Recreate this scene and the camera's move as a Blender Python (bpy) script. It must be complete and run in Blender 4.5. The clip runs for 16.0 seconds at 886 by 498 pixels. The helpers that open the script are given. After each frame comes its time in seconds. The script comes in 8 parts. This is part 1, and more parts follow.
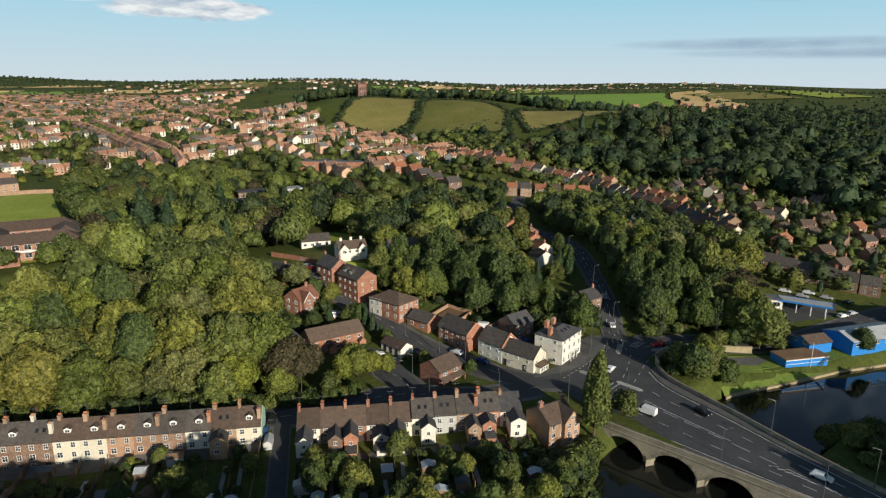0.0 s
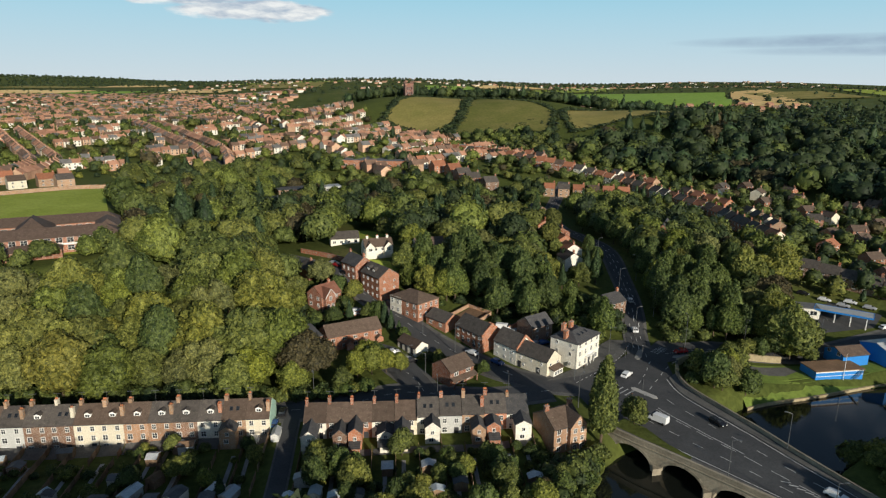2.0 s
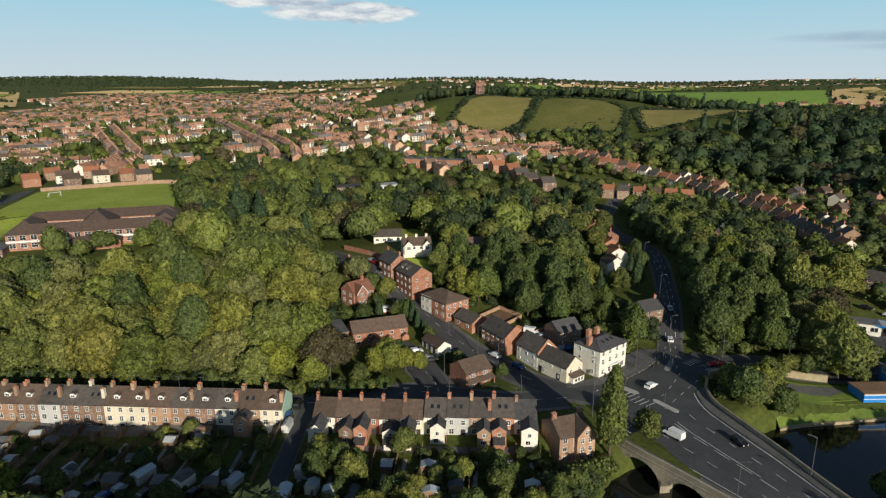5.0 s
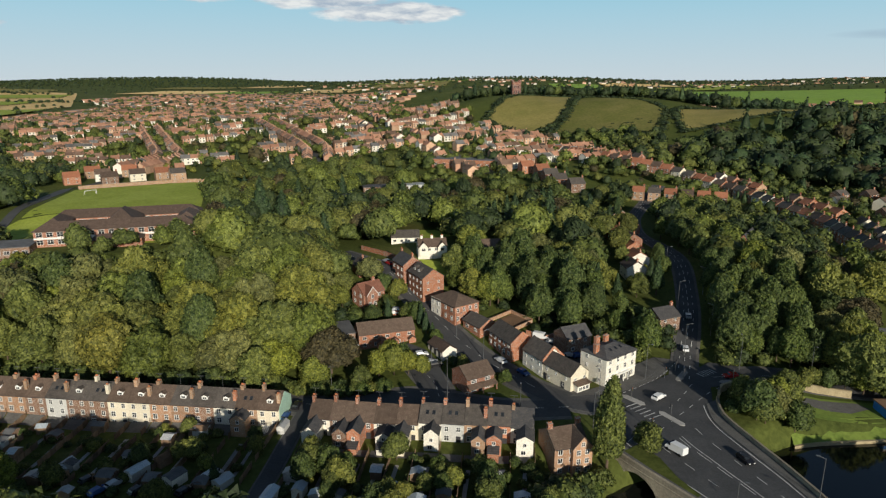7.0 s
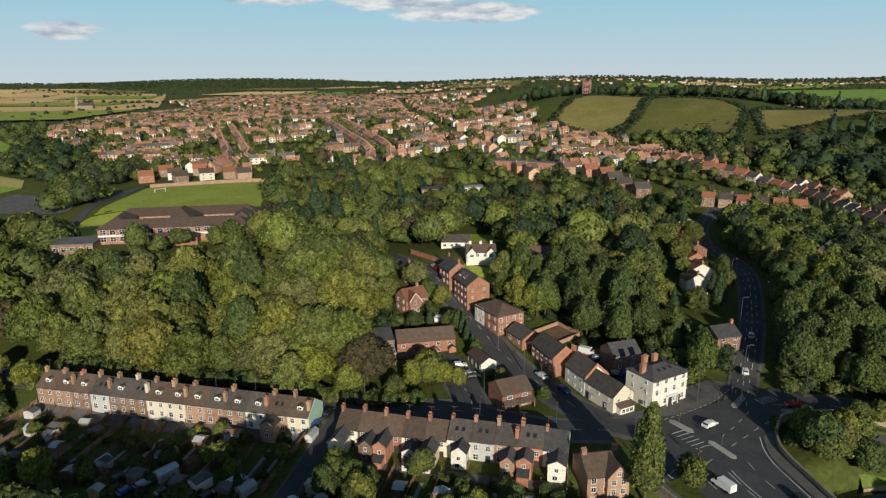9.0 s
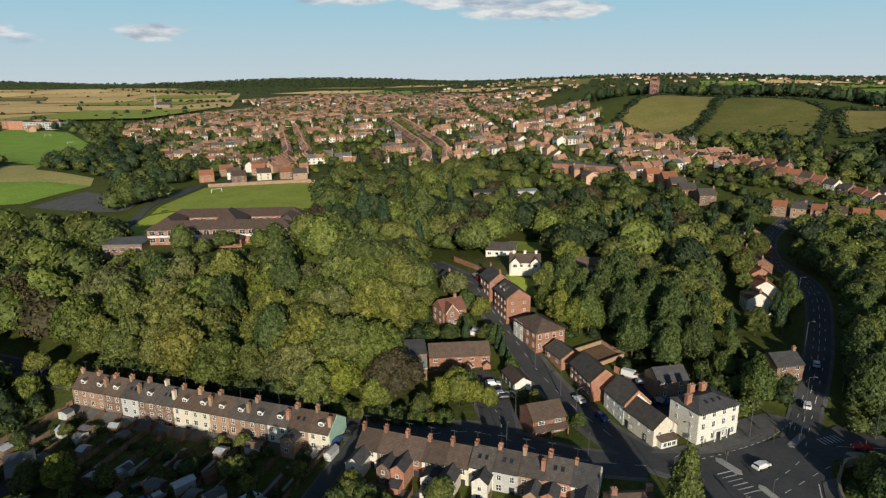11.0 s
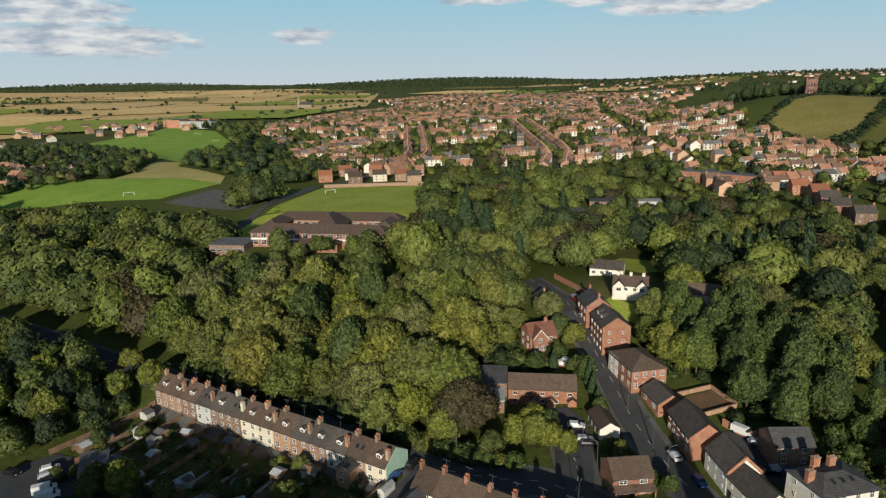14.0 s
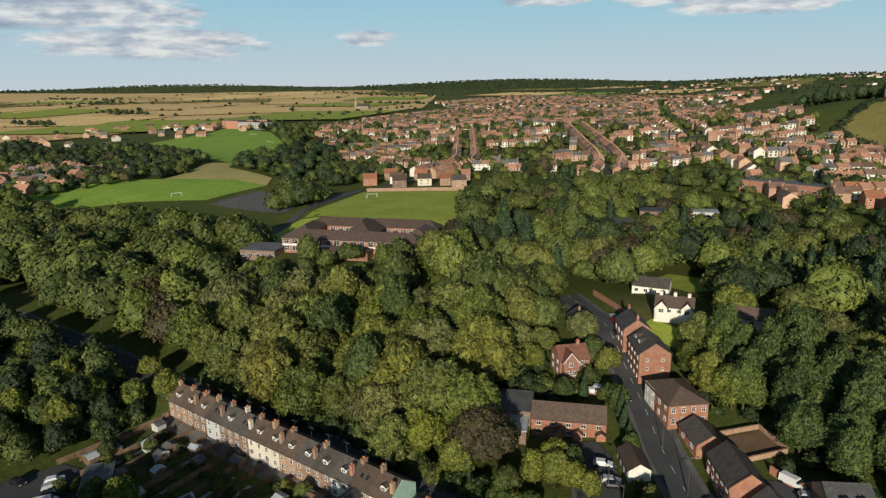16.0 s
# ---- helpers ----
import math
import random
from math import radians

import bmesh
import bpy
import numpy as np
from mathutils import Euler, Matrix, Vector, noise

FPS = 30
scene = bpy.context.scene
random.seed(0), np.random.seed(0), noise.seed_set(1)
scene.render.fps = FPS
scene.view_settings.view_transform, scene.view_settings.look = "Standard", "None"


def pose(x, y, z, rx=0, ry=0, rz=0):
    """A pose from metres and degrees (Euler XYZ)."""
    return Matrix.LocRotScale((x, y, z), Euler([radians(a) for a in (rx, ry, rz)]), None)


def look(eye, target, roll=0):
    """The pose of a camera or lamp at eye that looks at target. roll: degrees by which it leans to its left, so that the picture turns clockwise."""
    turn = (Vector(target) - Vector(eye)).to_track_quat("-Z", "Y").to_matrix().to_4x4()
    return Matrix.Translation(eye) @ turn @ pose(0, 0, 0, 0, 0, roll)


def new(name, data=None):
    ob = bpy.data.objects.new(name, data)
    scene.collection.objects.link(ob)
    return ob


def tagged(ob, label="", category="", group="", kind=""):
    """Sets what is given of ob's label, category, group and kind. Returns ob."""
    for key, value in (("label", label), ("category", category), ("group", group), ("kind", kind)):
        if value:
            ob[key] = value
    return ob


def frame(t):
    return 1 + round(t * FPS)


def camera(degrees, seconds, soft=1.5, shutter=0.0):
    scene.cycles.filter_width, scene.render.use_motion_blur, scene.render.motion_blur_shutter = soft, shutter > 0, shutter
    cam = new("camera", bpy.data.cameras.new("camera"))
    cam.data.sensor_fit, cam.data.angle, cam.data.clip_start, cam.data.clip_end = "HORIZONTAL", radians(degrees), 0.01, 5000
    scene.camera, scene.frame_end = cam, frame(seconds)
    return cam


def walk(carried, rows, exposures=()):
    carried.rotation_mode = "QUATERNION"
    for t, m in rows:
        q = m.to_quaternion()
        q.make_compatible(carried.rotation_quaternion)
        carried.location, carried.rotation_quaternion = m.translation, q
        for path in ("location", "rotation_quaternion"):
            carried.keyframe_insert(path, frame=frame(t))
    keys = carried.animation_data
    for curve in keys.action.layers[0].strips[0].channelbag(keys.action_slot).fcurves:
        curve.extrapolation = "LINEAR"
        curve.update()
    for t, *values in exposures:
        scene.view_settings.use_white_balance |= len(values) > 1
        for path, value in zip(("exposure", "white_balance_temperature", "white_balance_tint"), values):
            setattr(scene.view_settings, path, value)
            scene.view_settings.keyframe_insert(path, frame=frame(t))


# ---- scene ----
cam = camera(69.31, 16.0, 1.25)
PATH = [
    (0.0, 0.12, 1.79, 83.74, -9.708, -14.365, -0.564),
    (0.5, 2.87, 1.29, 83.81, -8.463, -14.385, -0.487),
    (1.0, 5.44, 0.89, 83.91, -7.266, -14.417, -0.458),
    (1.5, 7.81, 0.78, 83.85, -6.133, -14.460, -0.568),
    (2.0, 10.40, 0.55, 83.90, -4.911, -14.464, -0.472),
    (2.5, 13.04, 0.34, 83.96, -3.650, -14.468, -0.385),
    (3.0, 15.88, 0.23, 84.01, -2.312, -14.473, -0.278),
    (3.5, 18.56, 0.25, 84.08, -1.021, -14.490, -0.230),
    (4.0, 21.18, 0.38, 84.07, 0.202, -14.531, -0.227),
    (6.5, 34.68, 3.40, 84.25, 5.444, -14.619, -0.001),
    (7.0, 37.06, 4.80, 84.19, 6.397, -14.621, 0.064),
    (7.5, 39.36, 6.58, 84.19, 7.567, -14.658, 0.161),
    (8.0, 41.22, 8.24, 84.44, 9.041, -14.666, 0.176),
    (8.5, 42.86, 10.31, 84.70, 10.913, -14.670, 0.244),
    (9.0, 44.45, 12.53, 84.83, 12.920, -14.624, 0.372),
    (11.5, 51.46, 26.24, 86.51, 20.816, -14.710, 0.616),
    (12.0, 52.57, 29.38, 86.63, 23.175, -14.685, 0.690),
    (12.5, 53.38, 32.61, 86.83, 25.261, -14.698, 0.777),
    (13.0, 54.22, 35.76, 87.11, 27.186, -14.703, 0.850),
    (13.5, 55.00, 39.22, 87.40, 29.076, -14.697, 1.002),
    (14.0, 55.44, 42.58, 87.53, 30.780, -14.625, 1.010),
    (14.5, 55.95, 45.93, 87.79, 31.893, -14.594, 1.053),
    (15.0, 56.30, 49.74, 88.18, 33.066, -14.616, 1.037),
    (15.5, 56.66, 53.37, 88.16, 34.417, -14.503, 1.061),
    (16.0, 56.64, 56.97, 88.02, 35.949, -14.409, 0.930),
]
walk(cam, [(t, pose(x, y, z, 90 + pitch, 0, yaw) @ pose(0, 0, 0, 0, 0, -lean)) for t, x, y, z, yaw, pitch, lean in PATH], [(0.0, 0.03, 6250, 8), (4.0, -0.02, 6250, 8), (9.0, -0.13, 6250, 8), (16.0, -0.2, 6250, 8)])

# ---- light ----
SUN_EL, SUN_AZ = 16.5, 155.0
world = bpy.data.worlds.new("sky")
scene.world = world
world.use_nodes = True
wn, wl = world.node_tree.nodes, world.node_tree.links
wn.clear()


def wnode(kind, **kw):
    n = wn.new(kind)
    for k, v in kw.items():
        n.inputs[k].default_value = v
    return n


w_out = wn.new("ShaderNodeOutputWorld")
w_bg = wn.new("ShaderNodeBackground")
w_bg.inputs["Strength"].default_value = 0.065
w_sky = wn.new("ShaderNodeTexSky")
w_sky.sky_type = "NISHITA"
w_sky.sun_disc = False
w_sky.sun_elevation = radians(SUN_EL)
w_sky.sun_rotation = radians(SUN_AZ)
w_sky.altitude = 100
w_sky.air_density, w_sky.dust_density, w_sky.ozone_density = 1.0, 0.3, 1.4


def wmath(op, a, b=0.0, c=None):
    n = wn.new("ShaderNodeMath")
    n.operation = op
    for i, v in enumerate((a, b) if c is None else (a, b, c)):
        if isinstance(v, (int, float)):
            n.inputs[i].default_value = v
        else:
            wl.new(v, n.inputs[i])
    return n.outputs[0]


def wmix(fac, a, b):
    n = wn.new("ShaderNodeMix")
    n.data_type = "RGBA"
    wl.new(fac, n.inputs[0])
    for s_, v in ((n.inputs[6], a), (n.inputs[7], b)):
        if isinstance(v, tuple):
            s_.default_value = (*v, 1)
        else:
            wl.new(v, s_)
    return n.outputs[2]


w_tc = wn.new("ShaderNodeTexCoord")
w_xyz = wn.new("ShaderNodeSeparateXYZ")
wl.new(w_tc.outputs["Generated"], w_xyz.inputs[0])
w_az = wmath("MULTIPLY", wmath("ARCTAN2", w_xyz.outputs[0], w_xyz.outputs[1]), 57.2958)
w_el = wmath("MULTIPLY", wmath("ARCSINE", w_xyz.outputs[2]), 57.2958)
w_cv = wn.new("ShaderNodeCombineXYZ")
wl.new(w_az, w_cv.inputs[0])
wl.new(wmath("MULTIPLY", w_el, 3.4), w_cv.inputs[1])
w_ns = wnode("ShaderNodeTexNoise", Scale=0.34, Detail=8.0, Roughness=0.58)
wl.new(w_cv.outputs[0], w_ns.inputs["Vector"])
# haze near the horizon, then banks of cumulus: azimuth, elevation, half width, half height, cover
w_fall = wn.new("ShaderNodeMapRange")
w_fall.interpolation_type = "SMOOTHSTEP"
w_fall.inputs["From Min"].default_value, w_fall.inputs["From Max"].default_value = 4.0, 26.0
w_fall.inputs["To Min"].default_value, w_fall.inputs["To Max"].default_value = 0.96, 0.0
wl.new(w_el, w_fall.inputs["Value"])
w_haze = w_fall.outputs[0]
w_low = wn.new("ShaderNodeMapRange")
w_low.inputs["From Min"].default_value, w_low.inputs["From Max"].default_value = 0.0, 9.0
wl.new(w_el, w_low.inputs["Value"])
w_col = wmix(w_haze, w_sky.outputs[0], wmix(w_low.outputs[0], (9.6, 10.7, 11.3), (4.5, 9.6, 11.9)))
w_cover = None
for c_az, c_el, c_w, c_h, c_k in ((-10.5, 5.6, 6.5, 0.9, 1.2), (-16, 6.6, 7.0, 0.9, 1.1), (-42, 3.9, 3.2, 0.8, 1.0), (-59, 3.5, 10, 1.6, 1.05), (-63, 5.6, 10, 1.5, 1.1), (-27, 6.6, 6, 0.6, 0.9), (-75, 8, 20, 3, 0.9), (60, 9, 20, 3, 0.9), (120, 14, 30, 5, 0.9), (-140, 16, 40, 6, 0.9), (0, 22, 60, 6, 0.8)):
    dx = wmath("DIVIDE", wmath("SUBTRACT", w_az, c_az), c_w)
    dy = wmath("DIVIDE", wmath("SUBTRACT", w_el, c_el), c_h)
    m = wmath("SUBTRACT", c_k, wmath("ADD", wmath("MULTIPLY", dx, dx), wmath("MULTIPLY", dy, dy)))
    m = wmath("MAXIMUM", m, -1.0)
    w_cover = m if w_cover is None else wmath("MAXIMUM", w_cover, m)
w_den = wmath("ADD", wmath("MULTIPLY", wmath("SUBTRACT", w_ns.outputs["Fac"], 0.5), 4.2), wmath("MULTIPLY", w_cover, 1.9))
w_alpha = wn.new("ShaderNodeMapRange")
w_alpha.inputs["From Min"].default_value, w_alpha.inputs["From Max"].default_value = 0.3, 1.25
wl.new(w_den, w_alpha.inputs["Value"])
w_ns2 = wnode("ShaderNodeTexNoise", Scale=0.35, Detail=5.0, Roughness=0.55)
wl.new(w_cv.outputs[0], w_ns2.inputs["Vector"])
w_tone = wn.new("ShaderNodeMapRange")
w_tone.inputs["From Min"].default_value, w_tone.inputs["From Max"].default_value = 0.4, 0.62
wl.new(w_ns2.outputs["Fac"], w_tone.inputs["Value"])
w_cloud = wmix(w_tone.outputs[0], (6.6, 7.3, 8.6), (14.5, 13.8, 13.0))
w_sky2 = wmix(wmath("MULTIPLY", w_alpha.outputs[0], 0.85), w_col, w_cloud)
w_band = None
for c_az, c_el, c_w, c_h in ((36, 3.3, 13, 0.55), (43, 2.6, 16, 0.5), (40, 6.7, 8, 0.45), (-27, 7.1, 4.5, 0.45), (-66, 6.6, 7, 0.7), (-70, 4.6, 7, 0.4)):
    dx = wmath("DIVIDE", wmath("SUBTRACT", w_az, c_az), c_w)
    dy = wmath("DIVIDE", wmath("SUBTRACT", w_el, c_el), c_h)
    m = wmath("MAXIMUM", wmath("SUBTRACT", 1.0, wmath("ADD", wmath("MULTIPLY", dx, dx), wmath("MULTIPLY", dy, dy))), 0.0)
    w_band = m if w_band is None else wmath("MAXIMUM", w_band, m)
w_thick = wmath("MULTIPLY", wmath("MULTIPLY", w_band, wmath("MULTIPLY", w_ns.outputs["Fac"], 1.5)), 0.9)
wl.new(wmix(wmath("MINIMUM", w_thick, 0.8), w_sky2, (4.6, 5.9, 7.6)), w_bg.inputs["Color"])
wl.new(w_bg.outputs[0], w_out.inputs[0])

sun = new("sun", bpy.data.lights.new("sun", "SUN"))
sun.data.energy, sun.data.angle, sun.data.color = 5.0, radians(0.6), (1.0, 0.89, 0.72)
az, el = radians(SUN_AZ), radians(SUN_EL)
sun.matrix_world = look((math.sin(az) * math.cos(el) * 100, math.cos(az) * math.cos(el) * 100, math.sin(el) * 100 + 50), (0, 0, 50))


# ---- materials ----
def material(name, build, rough=0.8, spec=0.3, metal=0.0):
    m = bpy.data.materials.new(name)
    m.use_nodes = True
    nt = m.node_tree
    bsdf = nt.nodes["Principled BSDF"]
    bsdf.inputs["Roughness"].default_value = rough
    bsdf.inputs["Specular IOR Level"].default_value = spec
    bsdf.inputs["Metallic"].default_value = metal
    build(nt, bsdf)
    return m


def nd(nt, kind, **kw):
    n = nt.nodes.new(kind)
    for k, v in kw.items():
        n.inputs[k].default_value = v
    return n


def ramp(nt, fac, stops):
    n = nt.nodes.new("ShaderNodeValToRGB")
    e = n.color_ramp.elements
    e[0].position, e[0].color = stops[0][0], (*stops[0][1], 1)
    e[1].position, e[1].color = stops[1][0], (*stops[1][1], 1)
    for p, c in stops[2:]:
        k = e.new(p)
        k.color = (*c, 1)
    nt.links.new(fac, n.inputs[0])
    return n.outputs[0]


def mix(nt, fac, a, b, mode="MIX"):
    n = nt.nodes.new("ShaderNodeMix")
    n.data_type, n.blend_type = "RGBA", mode
    for s, v in ((n.inputs[0], fac), (n.inputs[6], a), (n.inputs[7], b)):
        if hasattr(v, "links"):
            nt.links.new(v, s)
        else:
            s.default_value = v if isinstance(v, (int, float)) else (*v, 1)
    return n.outputs[2]


def coords(nt, world_space=True):
    if world_space:
        return nt.nodes.new("ShaderNodeNewGeometry").outputs["Position"]
    return nt.nodes.new("ShaderNodeTexCoord").outputs["Object"]


def noise_tex(nt, scale, detail=3.0, rough=0.6, world_space=True, stretch=None):
    n = nd(nt, "ShaderNodeTexNoise", Scale=scale, Detail=detail, Roughness=rough)
    src = coords(nt, world_space)
    if stretch:
        mp = nt.nodes.new("ShaderNodeMapping")
        mp.inputs["Scale"].default_value = stretch
        nt.links.new(src, mp.inputs["Vector"])
        src = mp.outputs[0]
    nt.links.new(src, n.inputs["Vector"])
    return n.outputs["Fac"]


def bump(nt, bsdf, height, strength=0.4, dist=0.05):
    b = nd(nt, "ShaderNodeBump", Strength=strength, Distance=dist)
    nt.links.new(height, b.inputs["Height"])
    nt.links.new(b.outputs[0], bsdf.inputs["Normal"])


def set_color(nt, bsdf, col):
    nt.links.new(col, bsdf.inputs["Base Color"])


def dull(c, k):
    return tuple(v * k for v in c)


def mottled(name, c1, c2, s1=0.25, s2=4.0, rough=0.85, spec=0.25, bmp=0.3, bdist=0.04, per_object=0.25, per_island=0.0):
    """A surface of two tones at two scales, varied from thing to thing."""
    def build(nt, bsdf):
        a = ramp(nt, noise_tex(nt, s1, 4), [(0.3, c1), (0.7, c2)])
        b = ramp(nt, noise_tex(nt, s2, 3), [(0.25, (0.72, 0.72, 0.72)), (0.8, (1.18, 1.18, 1.18))])
        col = mix(nt, 1.0, a, b, "MULTIPLY")
        if per_object:
            r = nt.nodes.new("ShaderNodeObjectInfo").outputs["Random"]
            col = mix(nt, 1.0, col, ramp(nt, r, [(0.0, (1 - per_object,) * 3), (1.0, (1 + per_object,) * 3)]), "MULTIPLY")
        if per_island:
            r = nt.nodes.new("ShaderNodeNewGeometry").outputs["Random Per Island"]
            col = mix(nt, 1.0, col, ramp(nt, r, [(0.0, (1 - per_island,) * 3), (1.0, (1 + per_island,) * 3)]), "MULTIPLY")
        set_color(nt, bsdf, col)
        if bmp:
            bump(nt, bsdf, noise_tex(nt, s2 * 2, 4), bmp, bdist)
    return material(name, build, rough, spec)


def bricks(name, c1, c2, mortar=(0.42, 0.38, 0.33), per_object=0.2):
    """Brickwork on upright walls: courses follow the height, bonds follow the wall."""
    def build(nt, bsdf):
        pos = coords(nt, False)
        sx = nt.nodes.new("ShaderNodeSeparateXYZ")
        nt.links.new(pos, sx.inputs[0])
        add = nd(nt, "ShaderNodeMath")
        nt.links.new(sx.outputs[0], add.inputs[0])
        nt.links.new(sx.outputs[1], add.inputs[1])
        cx = nt.nodes.new("ShaderNodeCombineXYZ")
        nt.links.new(add.outputs[0], cx.inputs[0])
        nt.links.new(sx.outputs[2], cx.inputs[1])
        br = nd(nt, "ShaderNodeTexBrick", Scale=1.0)
        br.inputs["Brick Width"].default_value = 0.225
        br.inputs["Row Height"].default_value = 0.075
        br.inputs["Mortar Size"].default_value = 0.008
        br.inputs["Color1"].default_value = (*c1, 1)
        br.inputs["Color2"].default_value = (*c2, 1)
        br.inputs["Mortar"].default_value = (*mortar, 1)
        nt.links.new(cx.outputs[0], br.inputs["Vector"])
        stain = ramp(nt, noise_tex(nt, 0.7, 5), [(0.25, (0.68, 0.66, 0.64)), (0.75, (1.15, 1.12, 1.1))])
        col = mix(nt, 1.0, br.outputs["Color"], stain, "MULTIPLY")
        r = nt.nodes.new("ShaderNodeObjectInfo").outputs["Random"]
        col = mix(nt, 1.0, col, ramp(nt, r, [(0.0, (1 - per_object,) * 3), (1.0, (1 + per_object,) * 3)]), "MULTIPLY")
        set_color(nt, bsdf, col)
        bump(nt, bsdf, br.outputs["Fac"], 0.3, -0.01)
    return material(name, build, 0.9, 0.2)


def tiles(name, c1, c2, row=0.28, per_object=0.2, lichen=(0.30, 0.27, 0.18)):
    """Roof covering in courses, with weathering and lichen."""
    def build(nt, bsdf):
        wv = nd(nt, "ShaderNodeTexWave", Scale=1.0 / row / 6.2832 * 3.1416, Distortion=0.6, Detail=1.0)
        wv.wave_type, wv.bands_direction = "BANDS", "Z"
        nt.links.new(coords(nt, False), wv.inputs["Vector"])
        base = ramp(nt, noise_tex(nt, 0.9, 5), [(0.3, c1), (0.7, c2)])
        spots = ramp(nt, noise_tex(nt, 3.5, 4), [(0.56, (0, 0, 0)), (0.72, (1, 1, 1))])
        col = mix(nt, mix(nt, 1.0, spots, (0.4, 0.4, 0.4), "MULTIPLY"), base, lichen)
        courses = ramp(nt, wv.outputs["Fac"], [(0.0, (0.78, 0.78, 0.78)), (0.5, (1.05, 1.05, 1.05))])
        col = mix(nt, 1.0, col, courses, "MULTIPLY")
        r = nt.nodes.new("ShaderNodeObjectInfo").outputs["Random"]
        col = mix(nt, 1.0, col, ramp(nt, r, [(0.0, (1 - per_object,) * 3), (1.0, (1 + per_object,) * 3)]), "MULTIPLY")
        set_color(nt, bsdf, col)
        bump(nt, bsdf, wv.outputs["Fac"], 0.5, 0.03)
    return material(name, build, 0.75, 0.3)


def foliage(name, dark, light, tint, per_object=0.35):
    """Leaves: tone differs from tree to tree and from spray to spray."""
    def build(nt, bsdf):
        isl = nt.nodes.new("ShaderNodeNewGeometry").outputs["Random Per Island"]
        col = ramp(nt, isl, [(0.0, dull(dark, 0.75)), (0.5, tuple((a + b) / 2 for a, b in zip(dark, light))), (1.0, dull(light, 1.12))])
        if per_object:
            r = nt.nodes.new("ShaderNodeObjectInfo").outputs["Random"]
            tone = ramp(nt, r, [(0.0, (1 - per_object,) * 3), (0.45, (1, 1, 1)), (0.8, tint), (1.0, (1 + per_object * 0.5, 1 + per_object * 0.42, 1 - per_object * 0.4))])
            col = mix(nt, 1.0, col, tone, "MULTIPLY")
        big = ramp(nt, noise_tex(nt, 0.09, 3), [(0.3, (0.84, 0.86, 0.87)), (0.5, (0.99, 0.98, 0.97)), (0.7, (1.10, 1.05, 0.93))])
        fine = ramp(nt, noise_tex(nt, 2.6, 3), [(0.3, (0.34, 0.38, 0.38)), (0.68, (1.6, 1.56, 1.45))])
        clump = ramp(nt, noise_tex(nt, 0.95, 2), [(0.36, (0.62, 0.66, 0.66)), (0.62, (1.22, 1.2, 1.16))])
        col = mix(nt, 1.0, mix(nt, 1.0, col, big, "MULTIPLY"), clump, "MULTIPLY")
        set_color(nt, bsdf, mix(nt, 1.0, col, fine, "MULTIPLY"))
    return material(name, build, 0.65, 0.2)


def plain(name, c, rough=0.5, spec=0.4, metal=0.0, vary=0.06, scale=3.0):
    def build(nt, bsdf):
        set_color(nt, bsdf, ramp(nt, noise_tex(nt, scale, 3), [(0.3, dull(c, 1 - vary)), (0.7, dull(c, 1 + vary))]))
    return material(name, build, rough, spec, metal)


RED_BRICK = bricks("red_brick", (0.36, 0.14, 0.075), (0.27, 0.095, 0.055))
ORANGE_BRICK = bricks("orange_brick", (0.46, 0.18, 0.085), (0.38, 0.13, 0.065))
DEEP_BRICK = bricks("deep_red_brick", (0.20, 0.065, 0.045), (0.14, 0.045, 0.035))
BROWN_BRICK = bricks("brown_brick", (0.24, 0.13, 0.08), (0.18, 0.095, 0.06))
TAN_BRICK = bricks("tan_brick", (0.43, 0.25, 0.14), (0.36, 0.19, 0.105))
BUFF_BRICK = bricks("buff_brick", (0.42, 0.26, 0.15), (0.36, 0.21, 0.12))
WHITE_RENDER = mottled("white_render", (0.76, 0.71, 0.61), (0.84, 0.80, 0.70), 0.5, 3, 0.85, per_object=0.05)
CREAM_RENDER = mottled("cream_render", (0.68, 0.61, 0.47), (0.76, 0.69, 0.55), 0.5, 3, 0.85, per_object=0.08)
PALE_RENDER = mottled("pale_grey_render", (0.50, 0.50, 0.48), (0.60, 0.59, 0.56), 0.5, 3, 0.85, per_object=0.1)
MINT_RENDER = mottled("mint_render", (0.38, 0.55, 0.44), (0.44, 0.62, 0.50), 0.5, 3, 0.85, per_object=0.02)
SLATE = tiles("grey_slate", (0.062, 0.054, 0.049), (0.115, 0.098, 0.086))
BROWN_TILE = tiles("brown_roof_tile", (0.088, 0.060, 0.045), (0.14, 0.098, 0.074))
RED_TILE = tiles("red_roof_tile", (0.30, 0.115, 0.06), (0.38, 0.16, 0.09))
VILLA_TILE = tiles("dark_red_roof_tile", (0.16, 0.068, 0.045), (0.24, 0.105, 0.07))
DARK_TILE = tiles("dark_brown_tile", (0.075, 0.050, 0.040), (0.12, 0.082, 0.064))
DARK_SLATE = tiles("dark_slate", (0.05, 0.05, 0.055), (0.09, 0.085, 0.085))
TERRACOTTA = plain("terracotta", (0.45, 0.17, 0.08), 0.8, 0.2, vary=0.2)
WHITE_PAINT = plain("white_paint", (0.78, 0.77, 0.74), 0.5, 0.4)
BLUE_PAINT = plain("blue_paint", (0.03, 0.22, 0.62), 0.5, 0.4, vary=0.12)
DARK_PAINT = plain("dark_paint", (0.04, 0.04, 0.045), 0.5, 0.4)
METAL = plain("galvanised_metal", (0.16, 0.165, 0.17), 0.45, 0.5, 0.6)
SHEET = mottled("roof_sheet", (0.40, 0.41, 0.42), (0.52, 0.53, 0.53), 0.4, 3, 0.5, 0.4, 0.1)
